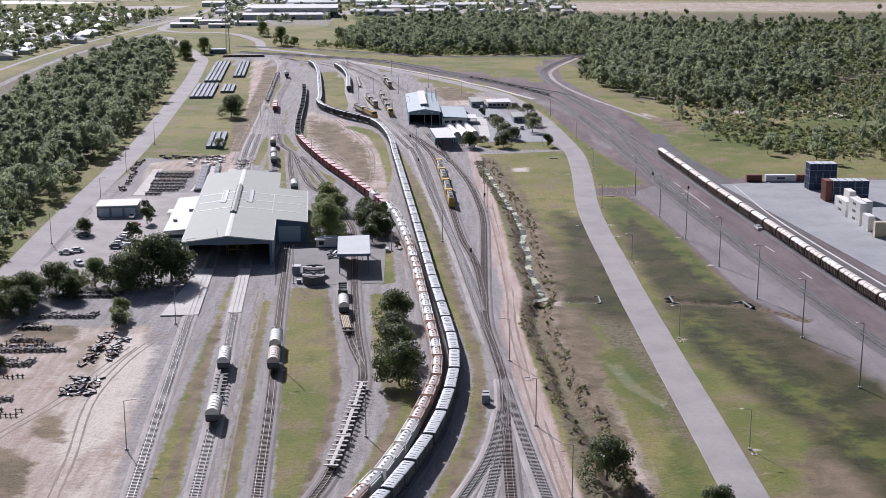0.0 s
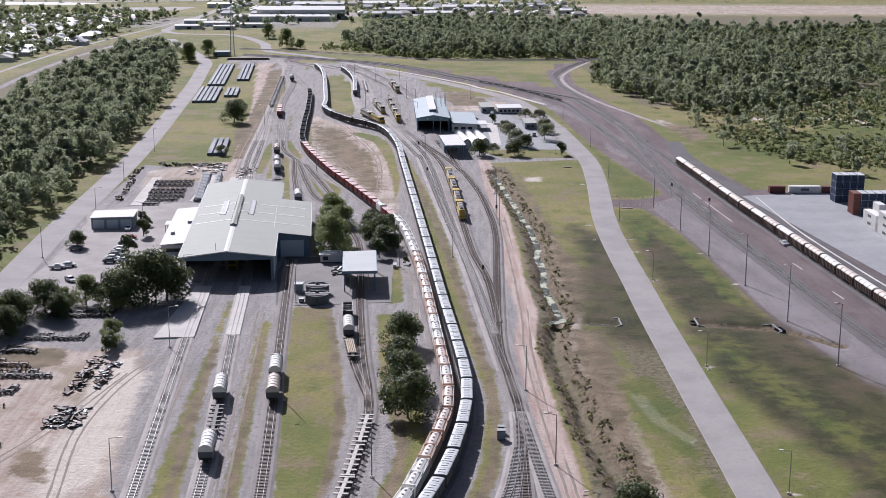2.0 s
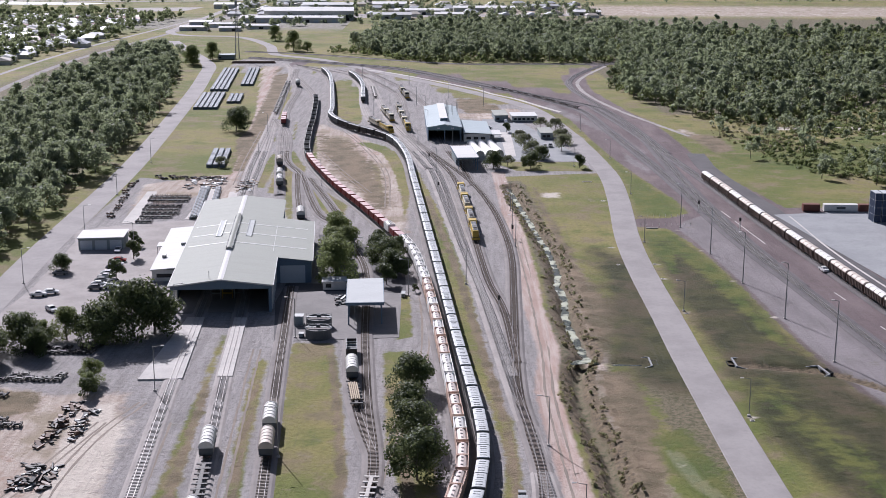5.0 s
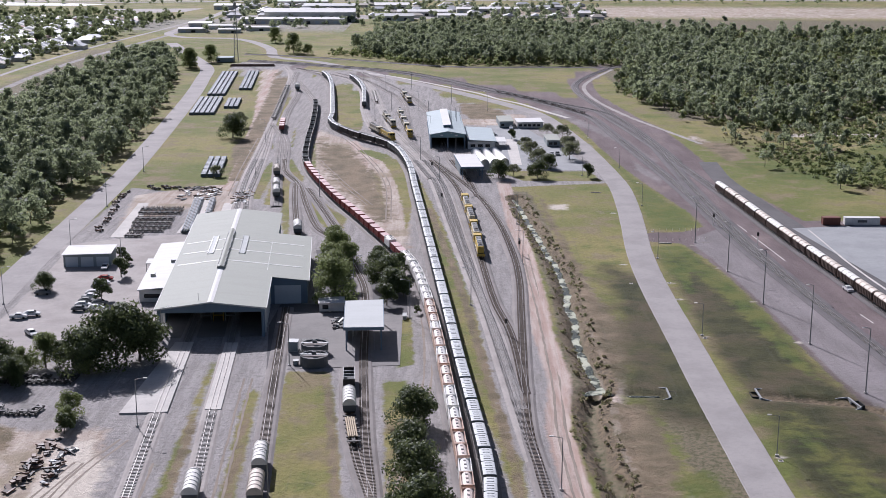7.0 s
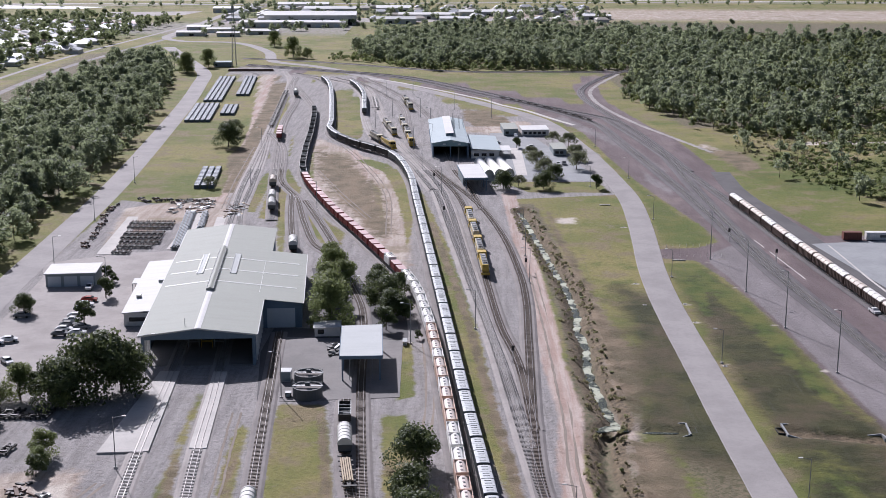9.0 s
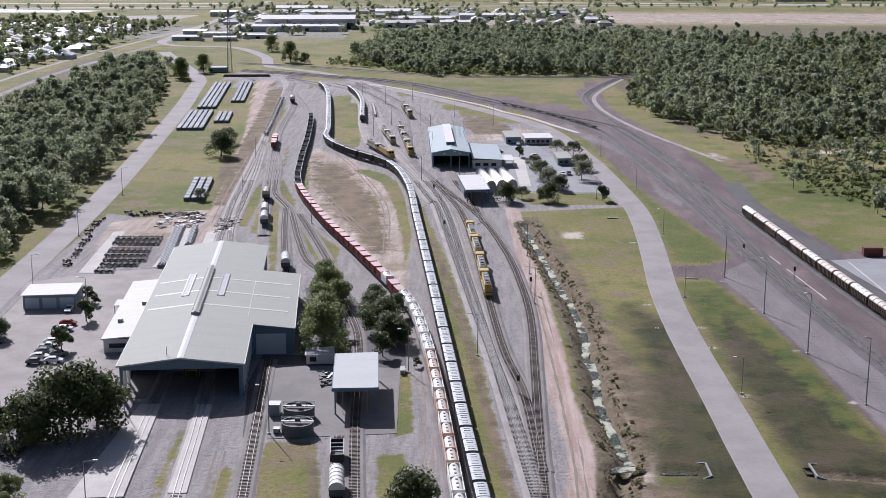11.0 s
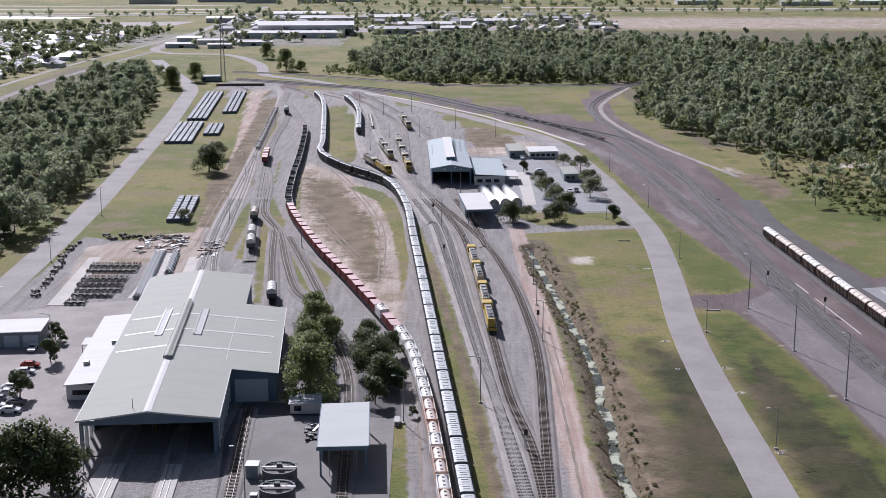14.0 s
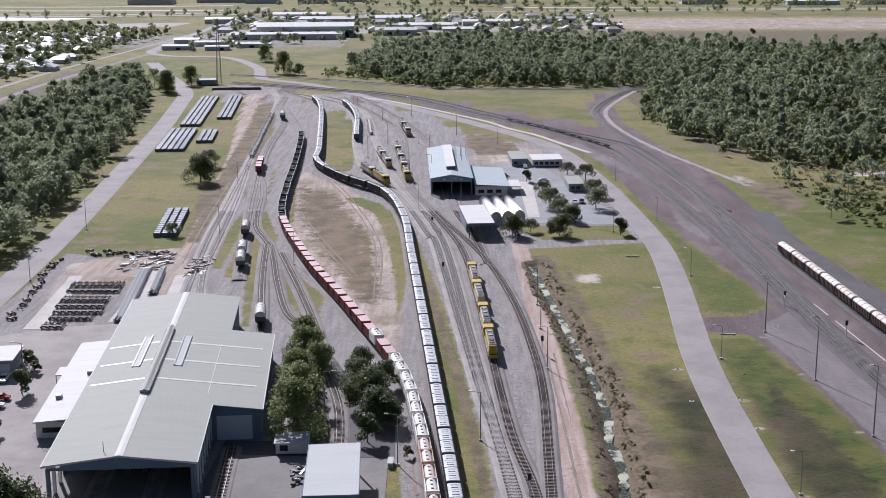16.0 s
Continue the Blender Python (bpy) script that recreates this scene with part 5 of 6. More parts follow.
LOCOM = Maker(locomotive, "yellow and cream diesel locomotive", "locomotives", YELLOW, CREAM)


def on_track(line, s):
    at, total = along(line)
    x, y, a = at(s)
    return pose(x, y, RAIL_TOP + LIFT[id(line)], 0, 0, a)


def length_at(line, y):
    d = np.r_[0, np.cumsum(np.linalg.norm(np.diff(line, axis=0), axis=1))]
    return d[int(np.argmin(np.abs(line[:, 1] - y)))]


def loaded(line, s, flat, cargo):
    flat.at(on_track(line, s))
    for off, c in zip((-3.2, 3.2), cargo):
        if c:
            m = on_track(line, s)
            c.at(m @ pose(0, off, DECK))


rng_t = random.Random(3)
# the long grey train
s, end = length_at(T6, 955), length_at(T6, 182)
i = 0
while s < end:
    y = on_track(T6, s).translation.y
    c = DUSTY if 668 < y < 715 else GREY
    loaded(T6, s, FLAT, (c, c))
    s += 13.75
    i += 1
# the mixed train: open wagons far off, red boxes, then tanks
s, end = length_at(T5, 815), length_at(T5, 182)
while s < end:
    y = on_track(T5, s).translation.y
    if y > 622:
        OPEN.at(on_track(T5, s))
    elif y > 452:
        odd = 468 < y < 482
        loaded(T5, s, FLAT2, (REDB, TANKW if odd else REDB))
    else:
        pick = lambda: rng_t.choice((TANKP, TANKP, TANKP, TANKW)) if y < 400 else TANKW
        loaded(T5, s, FLAT2, (pick(), pick()))
    s += 13.75
# train beside the container yard
s, end, i = length_at(T16, 566), length_at(T16, 225), 0
while s < end:
    (OREW if i % 5 in (0, 3) else ORE).at(on_track(T16, s))
    s += 13.4
    i += 1
# short far train and stored wagons
s = length_at(T7, 935)
while s < length_at(T7, 800):
    loaded(T7, s, FLAT, (GREY, GREY))
    s += 13.75
for y in range(872, 784, -16):
    SKELD.at(on_track(T14, length_at(T14, y)))
for y in range(895, 765, -16):
    SKELD.at(on_track(T1, length_at(T1, y)))
for y in (261.5, 245, 228.8):
    SKEL.at(on_track(T4, length_at(T4, y)))
# loose wagons on the shed's tracks
LOAFY = [(T2, 249.5, LOAF), (T2, 284, LOAF), (T3, 284.3, LOAFC), (T3, 295.5, LOAF), (T4B, 328, LOAF), (T13, 558, LOAF), (T13, 570, LOAF), (T13, 601, LOAFC), (TS, 496, LOAF), (T13, 885, LOAF)]
SHORT = Maker(flat_wagon, "short dark wagon under a covered load", "short wagons", 9.6)
for line, y, box_kind in LOAFY:
    m = on_track(line, length_at(line, y))
    SHORT.at(m)
    box_kind.at(m @ pose(0, 0, DECK))
for y in (721, 736):
    loaded(T13, length_at(T13, y), FLAT2, (REDB, REDB))
SKELD.at(on_track(T2, length_at(T2, 267)))
SKELD.at(on_track(T4B, length_at(T4B, 314)))
OPEN2 = Maker(open_wagon, "small black open wagon at the canopy", "open wagons")
OPEN2.at(on_track(T4B, length_at(T4B, 344)) @ Matrix.Diagonal((1, 0.7, 1, 1)))


def timber_load():
    m = on_track(T4B, length_at(T4B, 314)) @ pose(0, 0, DECK)
    first = None
    for i in range(5):
        at = m @ pose(-0.9 + i * 0.42, 0.3 * (i % 2), 0)
        if first is None:
            first = thing("timber_baulk", "long pale timber baulk on a flat wagon", "timber", at, "baulks on the wagon")
            part("beam", boxes((-0.15, 0.15, -5.5, 5.5, 0, 0.3), bevel=0.03), TIMBER, first)
        else:
            copy_thing(first, at)


timber_load()
# locomotives
for y, kind in ((473, LOCOY), (494.5, LOCOM), (516, LOCOM), (538, LOCOM)):
    kind.at(on_track(TL, length_at(TL, y)))
for x, y, a, kind in ((-30.5, 698, 18, LOCOY), (-37, 717, 18, LOCOC), (-30.5, 740, 9.5, LOCOC), (-34, 760, 9.5, LOCOC), (-20.5, 708, 5.5, LOCOY), (-22.8, 730, 5.5, LOCOC), (-25, 752, 5.5, LOCOC), (-27.2, 774, 5.5, LOCOC), (-25, 832, 7, LOCOC), (-28, 854, 7, LOCOC)):
    kind.at(pose(x, y, RAIL_TOP, 0, 0, a))
for y in (835, 851, 867):
    SKEL.at(pose(-43.5 - (y - 835) * 0.09, y, RAIL_TOP, 0, 0, 5))


# ---- container yard ----
REDC = Maker(dry_box, BROWN_BOX, "red-brown shipping container on the slab", "stacked shipping containers", L20)
NAVYC = Maker(dry_box, NAVY, "navy shipping container in a tall stack", "stacked shipping containers", L20, BOX_GREY)
WHITEC = Maker(dry_box, WHITE, "white refrigerated shipping container", "stacked shipping containers", 12.19)
WHITES = Maker(dry_box, WHITE, "white short shipping container", "stacked shipping containers", L20)
YELLOWC = Maker(dry_box, CREAM, "dusty yellow shipping container", "stacked shipping containers", L20)
SLAB = 0.12
REDC.at(pose(132, 516, SLAB, 0, 0, 90))
WHITEC.at(pose(142.6, 516, SLAB, 0, 0, 90))
REDC.at(pose(152.2, 516, SLAB, 0, 0, 90))
for level in range(4):
    for k in range(4):
        NAVYC.at(pose(150.2 + k * 2.75, 500, SLAB + level * 2.59, 0, 0, 1))
for level in range(3):
    for k in range(6):
        (REDC if k == 0 else NAVYC).at(pose(150.4 + k * 2.75, 478, SLAB + level * 2.59, 0, 0, 1))
for level in range(2):
    for k in range(3):
        WHITEC.at(pose(150.0 + k * 2.7, 455 - k * 0.4, SLAB + level * 2.59, 0, 0, 2))
WHITES.at(pose(153, 458, SLAB + 2 * 2.59, 0, 0, 2))
for level in range(3):
    WHITEC.at(pose(150.4, 440, SLAB + level * 2.59, 0, 0, 2))
    WHITES.at(pose(153.3, 440, SLAB + level * 2.59, 0, 0, 2))
for level in range(2):
    WHITES.at(pose(150.6, 428, SLAB + level * 2.59, 0, 0, 2))
    YELLOWC.at(pose(152, 417, SLAB + level * 2.59, 0, 0, 90))
    YELLOWC.at(pose(156, 408, SLAB + level * 2.59, 0, 0, 2))


# ---- lamp posts ----
def lamp_post(label, h, arm=1.6, r=0.11):
    p = thing("lamp_post", label, "lamp post", pose(0, 0, 0), "yard lights")
    part("base", rod(bmesh.new(), (0, 0, -0.1), (0, 0, 0.35), 0.38, n=10), CONCRETE, p)
    part("pole", rod(bmesh.new(), (0, 0, 0.3), (0, 0, h), r, r * 0.6, 8), STEEL, p)
    part("arm", rod(bmesh.new(), (0, 0, h - 0.1), (-arm, 0, h + 0.25), r * 0.5, r * 0.4, 6), STEEL, p)
    part("lamp_head", boxes((-arm - 0.75, -arm + 0.1, -0.18, 0.18, h + 0.16, h + 0.34), bevel=0.05), WHITE, p)
    return p


TALL = Maker(lamp_post, "tall steel lamp mast beside the container yard", 15.2, 1.2, 0.16)
MID = Maker(lamp_post, "steel lamp post beside the tracks", 10.4, 1.8, 0.12)
LOW = Maker(lamp_post, "slim street lamp beside the road", 8.4, 1.6, 0.09)
for x, y in ((83.2, 450), (86, 414.6), (89.6, 378.6), (92.8, 342.5), (95.6, 306), (98.6, 268.4), (102, 232), (80, 488)):
    TALL.at(pose(x, y, 0, 0, 0, 10))
for x, y, a in ((-59, 233, 180), (-65, 319.4, 180), (-32.8, 281.5, 0), (20.6, 288.4, 0), (23.7, 245.5, 0), (27.6, 209, 0), (22, 458, 0), (22.4, 491, 0), (22.8, 514, 0), (-38.1, 359.4, 0), (-70.8, 372, 180), (-10.8, 399, 0), (-4.8, 590, 0), (-18.6, 691, 0), (-13.5, 640, 0), (2, 650, 0), (5.5, 412, 0), (-27.5, 425, 180), (-50, 560, 0), (-88, 690, 0), (-120, 470, 180), (-122, 410, 180), (-128, 610, 180), (-126, 540, 180), (-98, 445, 0), (-80, 600, 0), (-92, 820, 0), (-11.5, 239.5, 0), (-40, 760, 0), (-33, 800, 0), (-18, 800, 0), (-12, 760, 0), (-40, 880, 0), (-25, 900, 0), (-55, 905, 0), (0, 830, 0), (20, 800, 0), (-10, 705, 0)):
    MID.at(pose(x, y, 0, 0, 0, a))
for x, y in ((65.4, 232), (64.4, 305.6), (63.9, 385.2), (64.5, 465.8), (70.5, 546), (71.6, 625), (66, 705), (54, 606)):
    LOW.at(pose(x, y, 0, 0, 0, 0))


def tower():
    t = thing("lattice_mast", "tall slender lattice radio mast", "mast", pose(-158.6, 1057, 0))
    H, b = 44.0, 1.5
    for x in (-1, 1):
        for y in (-1, 1):
            part("leg", rod(bmesh.new(), (x * b, y * b, 0), (x * 0.45, y * 0.45, H), 0.16, 0.1, 5), STEEL, t)
    for k in range(14):
        z0, z1 = k * H / 14, (k + 1) * H / 14
        w0, w1 = b + (0.45 - b) * z0 / H, b + (0.45 - b) * z1 / H
        bm = bmesh.new()
        for sx, sy in ((1, 0), (-1, 0), (0, 1), (0, -1)):
            a = (sx * w0 - sy * w0, sy * w0 + sx * w0, z0)
            c = (sx * w1 + sy * w1, sy * w1 - sx * w1, z1)
            rod(bm, a, c, 0.07, n=4)
        part("brace", bm, STEEL, t)
    part("antenna", boxes((-0.9, 0.9, -0.5, 0.5, H - 4, H - 1)), STEEL, t)


tower()


# ---- stacks, scrap and stores ----
def bundle_stack():
    first = None
    # outlines of the stacks: near corner, step between rows, rows, length, turn
    for x, y, rows, length in ((-144, 858, 4, 126), (-139.5, 777, 5, 74), (-129.5, 886, 3, 100), (-125.2, 803, 3, 40), (-101, 598, 3, 46)):
        turn = 5.2
        for r in range(rows):
            n = int(length / 6.2)
            for k in range(n):
                m = pose(x, y, 0, 0, 0, turn) @ pose(r * 2.75, k * 6.2, 0)
                if first is None:
                    first = thing("sleeper_stack", "grey-blue stack of concrete railway sleepers", "stack", m, "stacks on the grass")
                    for y0 in (1.35, 4.4):
                        part("sleeper_block", corrugated(1.1, 2.5, 0, 1.45, 0.62, 0.2), BUNDLE, first).location.y = y0
                else:
                    copy_thing(first, m)


bundle_stack()


def wheelset(label):
    w = thing("wheelset", label, "wheelset", pose(0, 0, 0), "stored wheelsets")
    part("axle", rod(bmesh.new(), (-1.05, 0, 0.45), (1.05, 0, 0.45), 0.09, n=8), RUST, w)
    for x in (-0.57, 0.57):
        part("wheel", rod(bmesh.new(), (x - 0.07, 0, 0.45), (x + 0.07, 0, 0.45), 0.46, n=14), BLACK, w)
    return w


def bogie_frame(label, mat):
    b = thing("bogie_frame", label, "bogie frame", pose(0, 0, 0), "stored bogie frames")
    for x in (-0.9, 0.78):
        part("side_frame", boxes((x, x + 0.14, -1.3, 1.3, 0.35, 0.75), bevel=0.03), mat, b)
    part("bolster", boxes((-0.78, 0.78, -0.22, 0.22, 0.4, 0.8)), mat, b)
    for y in (-0.9, 0.9):
        o = part("wheelset", turned([(-0.66, 0.43), (-0.52, 0.43), (-0.52, 0.08), (0.52, 0.08), (0.52, 0.43), (0.66, 0.43)]), BLACK, b)
        o.location = (0, y, 0.43)
    return b


WS = Maker(wheelset, "rusty steel wheelset stored on the ground")
BF = Maker(bogie_frame, "dark bogie frame stored in a row", BLACK)
BFR = Maker(bogie_frame, "rusty red bogie frame stored in a row", RUST)
rng_s = random.Random(8)
for x0, x1, y, kind in ((-101.5, -86, 346, BF), (-101.5, -88, 326, BF), (-104, -97, 315.5, BF), (-106, -88, 297, BF), (-105, -93, 286, BF), (-104, -92, 277, WS), (-100, -90, 262, BF), (-98, -87, 252, WS), (-103, -96, 305, BFR), (-106, -95, 300, WS)):
    x = x0
    while x < x1:
        kind.at(pose(x, y + rng_s.uniform(-0.4, 0.4), 0, 0, 0, rng_s.uniform(-8, 8)))
        if rng_s.random() < 0.5:
            kind.at(pose(x + 0.3, y + 2.9 + rng_s.uniform(-0.3, 0.3), 0, 0, 0, rng_s.uniform(-12, 12)))
        x += 2.15
# dark block of wheelsets on the pad behind the shed
for r, (y, n, x0) in enumerate(((491, 3, -107.5), (499, 6, -107.8), (505, 7, -108.5), (511, 7, -109.5), (517, 7, -109.8), (527, 8, -111), (533, 8, -111.5))):
    for k in range(n):
        BF.at(pose(x0 + 0.4 + k * 1.9, y, 0.08, 0, 0, 5 + rng_s.uniform(-3, 3)))
        for dy in (2.2, 3.6):
            WS.at(pose(x0 + 0.4 + k * 1.9, y + dy, 0.08, 0, 0, 5 + rng_s.uniform(-5, 5)))
for k in range(15):      # loose row beside the road
    t = k / 14
    (BFR if k % 3 else WS).at(pose(-124.5 + 5 * t + rng_s.uniform(-1.2, 1.2), 565 - 66 * t, 0, 0, 0, rng_s.uniform(0, 90)))
for k in range(14):      # row along the far edge of the scrap yard
    (BFR if k % 2 else BF).at(pose(-118 + 1.9 * k, 573 + rng_s.uniform(-3, 4), 0, 0, 0, rng_s.uniform(0, 180)))


def scrap_heap(label, x, y, rx, ry, n, seed, mats, long=(0.5, 1.5), base=0.0):
    rng = random.Random(seed)
    h = thing("scrap_heap", label, "scrap heap", pose(x, y, 0))
    for k in range(n):
        u, v = rng.uniform(-1, 1), rng.uniform(-1, 1)
        z = max(0.05, 1.3 * (1 - u * u) * (1 - v * v) * rng.random())
        l, w = rng.uniform(*long), rng.uniform(0.15, 0.5)
        bm = boxes((-l, l, -w, w, -0.12, 0.18), bevel=0.05)
        bmesh.ops.transform(bm, matrix=pose(u * rx, v * ry, z + 0.15 + base, rng.uniform(-14, 14), rng.uniform(-14, 14), rng.uniform(0, 180)), verts=bm.verts)
        part("scrap_piece", bm, rng.choice(mats), h)


scrap_heap("tangled heap of dark rusty steel parts", -77.5, 271, 3.4, 6.0, 60, 1, (BLACK, RUST, STEEL, BLACK))
scrap_heap("long strip of rusty steel parts", -80.5, 299, 1.4, 14, 60, 2, (RUST, BLACK, MAROON, RUST))
scrap_heap("strip of steel frames on bare earth", -75.8, 298, 1.2, 9, 30, 3, (RUST, STEEL, BLACK))
scrap_heap("pale scrap metal heap behind the shed", -96, 563, 7, 12, 80, 4, (STEEL, WHITE, RUST, BOX_DARK))
scrap_heap("scattered pallets and scrap by the track", -79, 557, 3.2, 12, 36, 5, (STEEL, TIMBER, RUST))
scrap_heap("machinery parts beside the canopy", -29, 394, 2.0, 5, 30, 6, (STEEL, BLACK, BOX_DARK))


def steel_pile(x, y, l, n):
    p = thing("steel_pile", "pile of long pale steel sections on bearers", "steel pile", pose(x, y, 0.08, 0, 0, 6), "piles of long steel")
    rng = random.Random(int(x))
    for k in range(4):
        part("bearer", boxes((-0.4, n * 0.42 + 0.2, 2 + k * l / 4, 2.4 + k * l / 4, 0, 0.3)), TIMBER, p)
    for lv in range(3):
        for k in range(n - lv):
            d = rng.uniform(-1.5, 1.5)
            part("steel_section", boxes((k * 0.42 + lv * 0.2, k * 0.42 + 0.26 + lv * 0.2, d, l + d, 0.3 + lv * 0.35, 0.58 + lv * 0.35)), BUNDLE if (k + lv) % 3 else BOX_DARK, p)


steel_pile(-90.5, 497, 54, 9)
steel_pile(-87.4, 524, 27, 6)


def settling_tank(x, y, label):
    t = thing("settling_tank", label, "tank", pose(x, y, 0.1), "round tanks beside the canopy")
    n = 28
    ring = [(r * math.cos(2 * math.pi * j / n), r * math.sin(2 * math.pi * j / n), z) for r, z in ((3.3, 0), (3.3, 2.5), (3.05, 2.5), (3.05, 2.1)) for j in range(n)]
    part("shell", (ring, [(k * n + j, k * n + (j + 1) % n, (k + 1) * n + (j + 1) % n, (k + 1) * n + j) for k in range(3) for j in range(n)]), BOX_DARK, t)
    part("sludge", ([(3.05 * math.cos(2 * math.pi * j / n), 3.05 * math.sin(2 * math.pi * j / n), 2.12) for j in range(n)], [tuple(range(n))]), BALLAST, t, "grey scum surface")
    part("bridge", boxes((-3.4, 3.4, -0.35, 0.35, 2.5, 2.62)), STEEL, t)
    for v in (-0.38, 0.34):
        part("handrail", boxes((-3.4, 3.4, v, v + 0.04, 3.4, 3.45), *[(u, u + 0.04, v, v + 0.04, 2.6, 3.4) for u in (-3.3, -1.6, 0, 1.6, 3.2)]), STEEL, t)
    part("motor", boxes((-0.5, 0.5, -0.5, 0.5, 2.62, 3.3), bevel=0.08), BOX_DARK, t)


settling_tank(-32.3, 360, "round dark settling tank with a bridge")
settling_tank(-33.0, 369, "round dark settling tank with a motor")


def cabinet(label, x, y, w, l, h, mat, z=0.1):
    c = thing("cabinet", label, "cabinet", pose(x, y, z))
    part("housing", boxes((-w / 2, w / 2, -l / 2, l / 2, 0, h), bevel=0.04), mat, c)
    part("lid", boxes((-w / 2 - 0.08, w / 2 + 0.08, -l / 2 - 0.08, l / 2 + 0.08, h, h + 0.08)), STEEL, c)
    part("door", boxes((-w / 2 + 0.12, w / 2 - 0.12, -l / 2 - 0.04, -l / 2, 0.15, h - 0.15)), WALL_GREY, c)


cabinet("pale green equipment cabinet on the slab", -38.4, 371, 2.4, 2.6, 2.4, SKYLIGHT)
cabinet("small dark pump box on the slab", -36.6, 360, 1.2, 1.4, 1.0, BLACK)
cabinet("dark signal relay cabinet beside the track", 13.8, 259, 1.6, 1.2, 2.0, BLACK, 0.0)
cabinet("dark signal relay cabinet beside the track", 13.9, 262.5, 1.3, 1.0, 1.5, BLACK, 0.0)
cabinet("white equipment box under the trees", -12.2, 399, 1.0, 3.2, 0.9, WHITE)


def car(label, paint, pickup=False):
    c = thing("parked_car", label, "car", pose(0, 0, 0), "parked cars")
    prof = [(-2.25, 0.35), (-2.25, 0.85), (-2.1, 0.98), (-1.3, 1.05), (-0.6, 1.55), (0.5, 1.58), (1.0, 1.08), (2.2, 1.02), (2.3, 0.4)] if pickup else \
           [(-2.2, 0.35), (-2.2, 0.8), (-1.3, 0.98), (-0.6, 1.48), (1.0, 1.5), (1.9, 1.02), (2.2, 0.9), (2.2, 0.4)]
    n, v = len(prof), []
    for x in (-0.86, 0.86):
        v += [(x * (0.84 if z > 1.2 else 1), y, z) for y, z in prof]
    part("body", (v, [tuple(range(n)), tuple(range(2 * n - 1, n - 1, -1))] + [(j, (j + 1) % n, n + (j + 1) % n, n + j) for j in range(n)]), paint, c)
    part("windscreen", ([(-0.72, -1.18, 1.1), (0.72, -1.18, 1.1), (0.66, -0.66, 1.5), (-0.66, -0.66, 1.5)], [(0, 1, 2, 3)]), GLASS, c)
    for x in (-0.83, 0.78):
        part("side_window", boxes((x, x + 0.05, -0.7, 0.8, 1.08, 1.38)), GLASS, c)
    if pickup:
        part("tray", boxes((-0.75, 0.75, 1.05, 2.15, 0.9, 1.1)), BLACK, c)
    for x in (-0.8, 0.8):
        for y in (-1.35, 1.35):
            part("wheel", rod(bmesh.new(), (x - 0.1, y, 0.33), (x + 0.1, y, 0.33), 0.33, n=12), RUBBER, c)
    return c


CW, CG, CR = Maker(car, "white parked car in the car park", CAR_WHITE), Maker(car, "dark grey parked car", CAR_GREY), Maker(car, "red parked car in the car park", CAR_RED)
CP = Maker(car, "white utility vehicle with a tray", CAR_WHITE, True)
for kind, x, y, a in ((CG, -99.6, 404, 95), (CW, -99.7, 408, 95), (CG, -99.8, 412, 95), (CP, -99.9, 416, 95), (CW, -100, 420, 95), (CG, -100.2, 427, 95), (CW, -100.3, 431, 95), (CR, -100.6, 436, 95), (CG, -114.2, 420, 95), (CP, -113.7, 396.5, 100), (CW, -111, 399, 100), (CW, -104, 449, 5), (CP, 113.3, 428.6, 5), (CW, -95.5, 405, 95), (CG, -95.7, 410, 95),
                      (CW, 45, 655, 0), (CG, 47.6, 656, 0), (CW, 36, 700, 90), (CP, 30, 733, 0), (CW, 20, 690, 90), (CG, 41.6, 640, 0), (CW, -106, 382, 40), (CW, 20, 712, 90)):
    kind.at(pose(x, y, 0.08, 0, 0, a))


def headwall(x, y, a, label):
    """A box culvert mouth: back wall with a dark opening and two splayed wings."""
    h = thing("culvert", label, "culvert", pose(x, y, 0, 0, 0, a))
    part("headwall", boxes((-3.2, -1.5, -0.18, 0.18, -1.2, 0.3), (1.5, 3.2, -0.18, 0.18, -1.2, 0.3), (-1.5, 1.5, -0.18, 0.18, -0.02, 0.3)), YARD_SLAB, h)
    for sx in (-1, 1):
        part("wing_wall", ([(sx * 3.2, -0.18, -1.2), (sx * 3.2, -0.18, 0.3), (sx * 4.0, -2.6, -0.2), (sx * 4.0, -2.6, -1.2), (sx * 3.45, -0.18, -1.2), (sx * 3.45, -0.18, 0.3), (sx * 4.25, -2.6, -0.2), (sx * 4.25, -2.6, -1.2)], [(0, 1, 2, 3), (7, 6, 5, 4), (1, 5, 6, 2), (3, 2, 6, 7)]), YARD_SLAB, h)
    # tunnel walls coloured near-black for the shade inside
    part("tunnel", boxes((-1.5, 1.5, 1.6, 1.7, -1.2, 0.0), (-1.6, -1.5, 0.18, 1.7, -1.2, 0.0), (1.5, 1.6, 0.18, 1.7, -1.2, 0.0)), SHADE_BLACK, h)


headwall(48.6, 341.5, -90, "concrete culvert headwall in the grass")
headwall(68.6, 341.5, 90, "concrete culvert headwall in the grass")
headwall(88.5, 336, -80, "concrete culvert headwall beside the yard")
for x, y, a, words in ((70, 486, 172, "round dark drain pit beside the side road"), (56, 570, 0, "drain mouth under the side road")):
    d = thing("drain_mouth", words, "drain", pose(x, y, 0, 0, 0, a))
    part("rim", boxes((-2.0, 2.0, -0.25, 0.25, -0.3, 0.3), bevel=0.06), CONCRETE, d)
    # solid near-black panel in place of a shaded hole
    part("opening", boxes((-1.3, 1.3, -0.32, -0.2, -0.3, 0.2)), SHADE_BLACK, d)


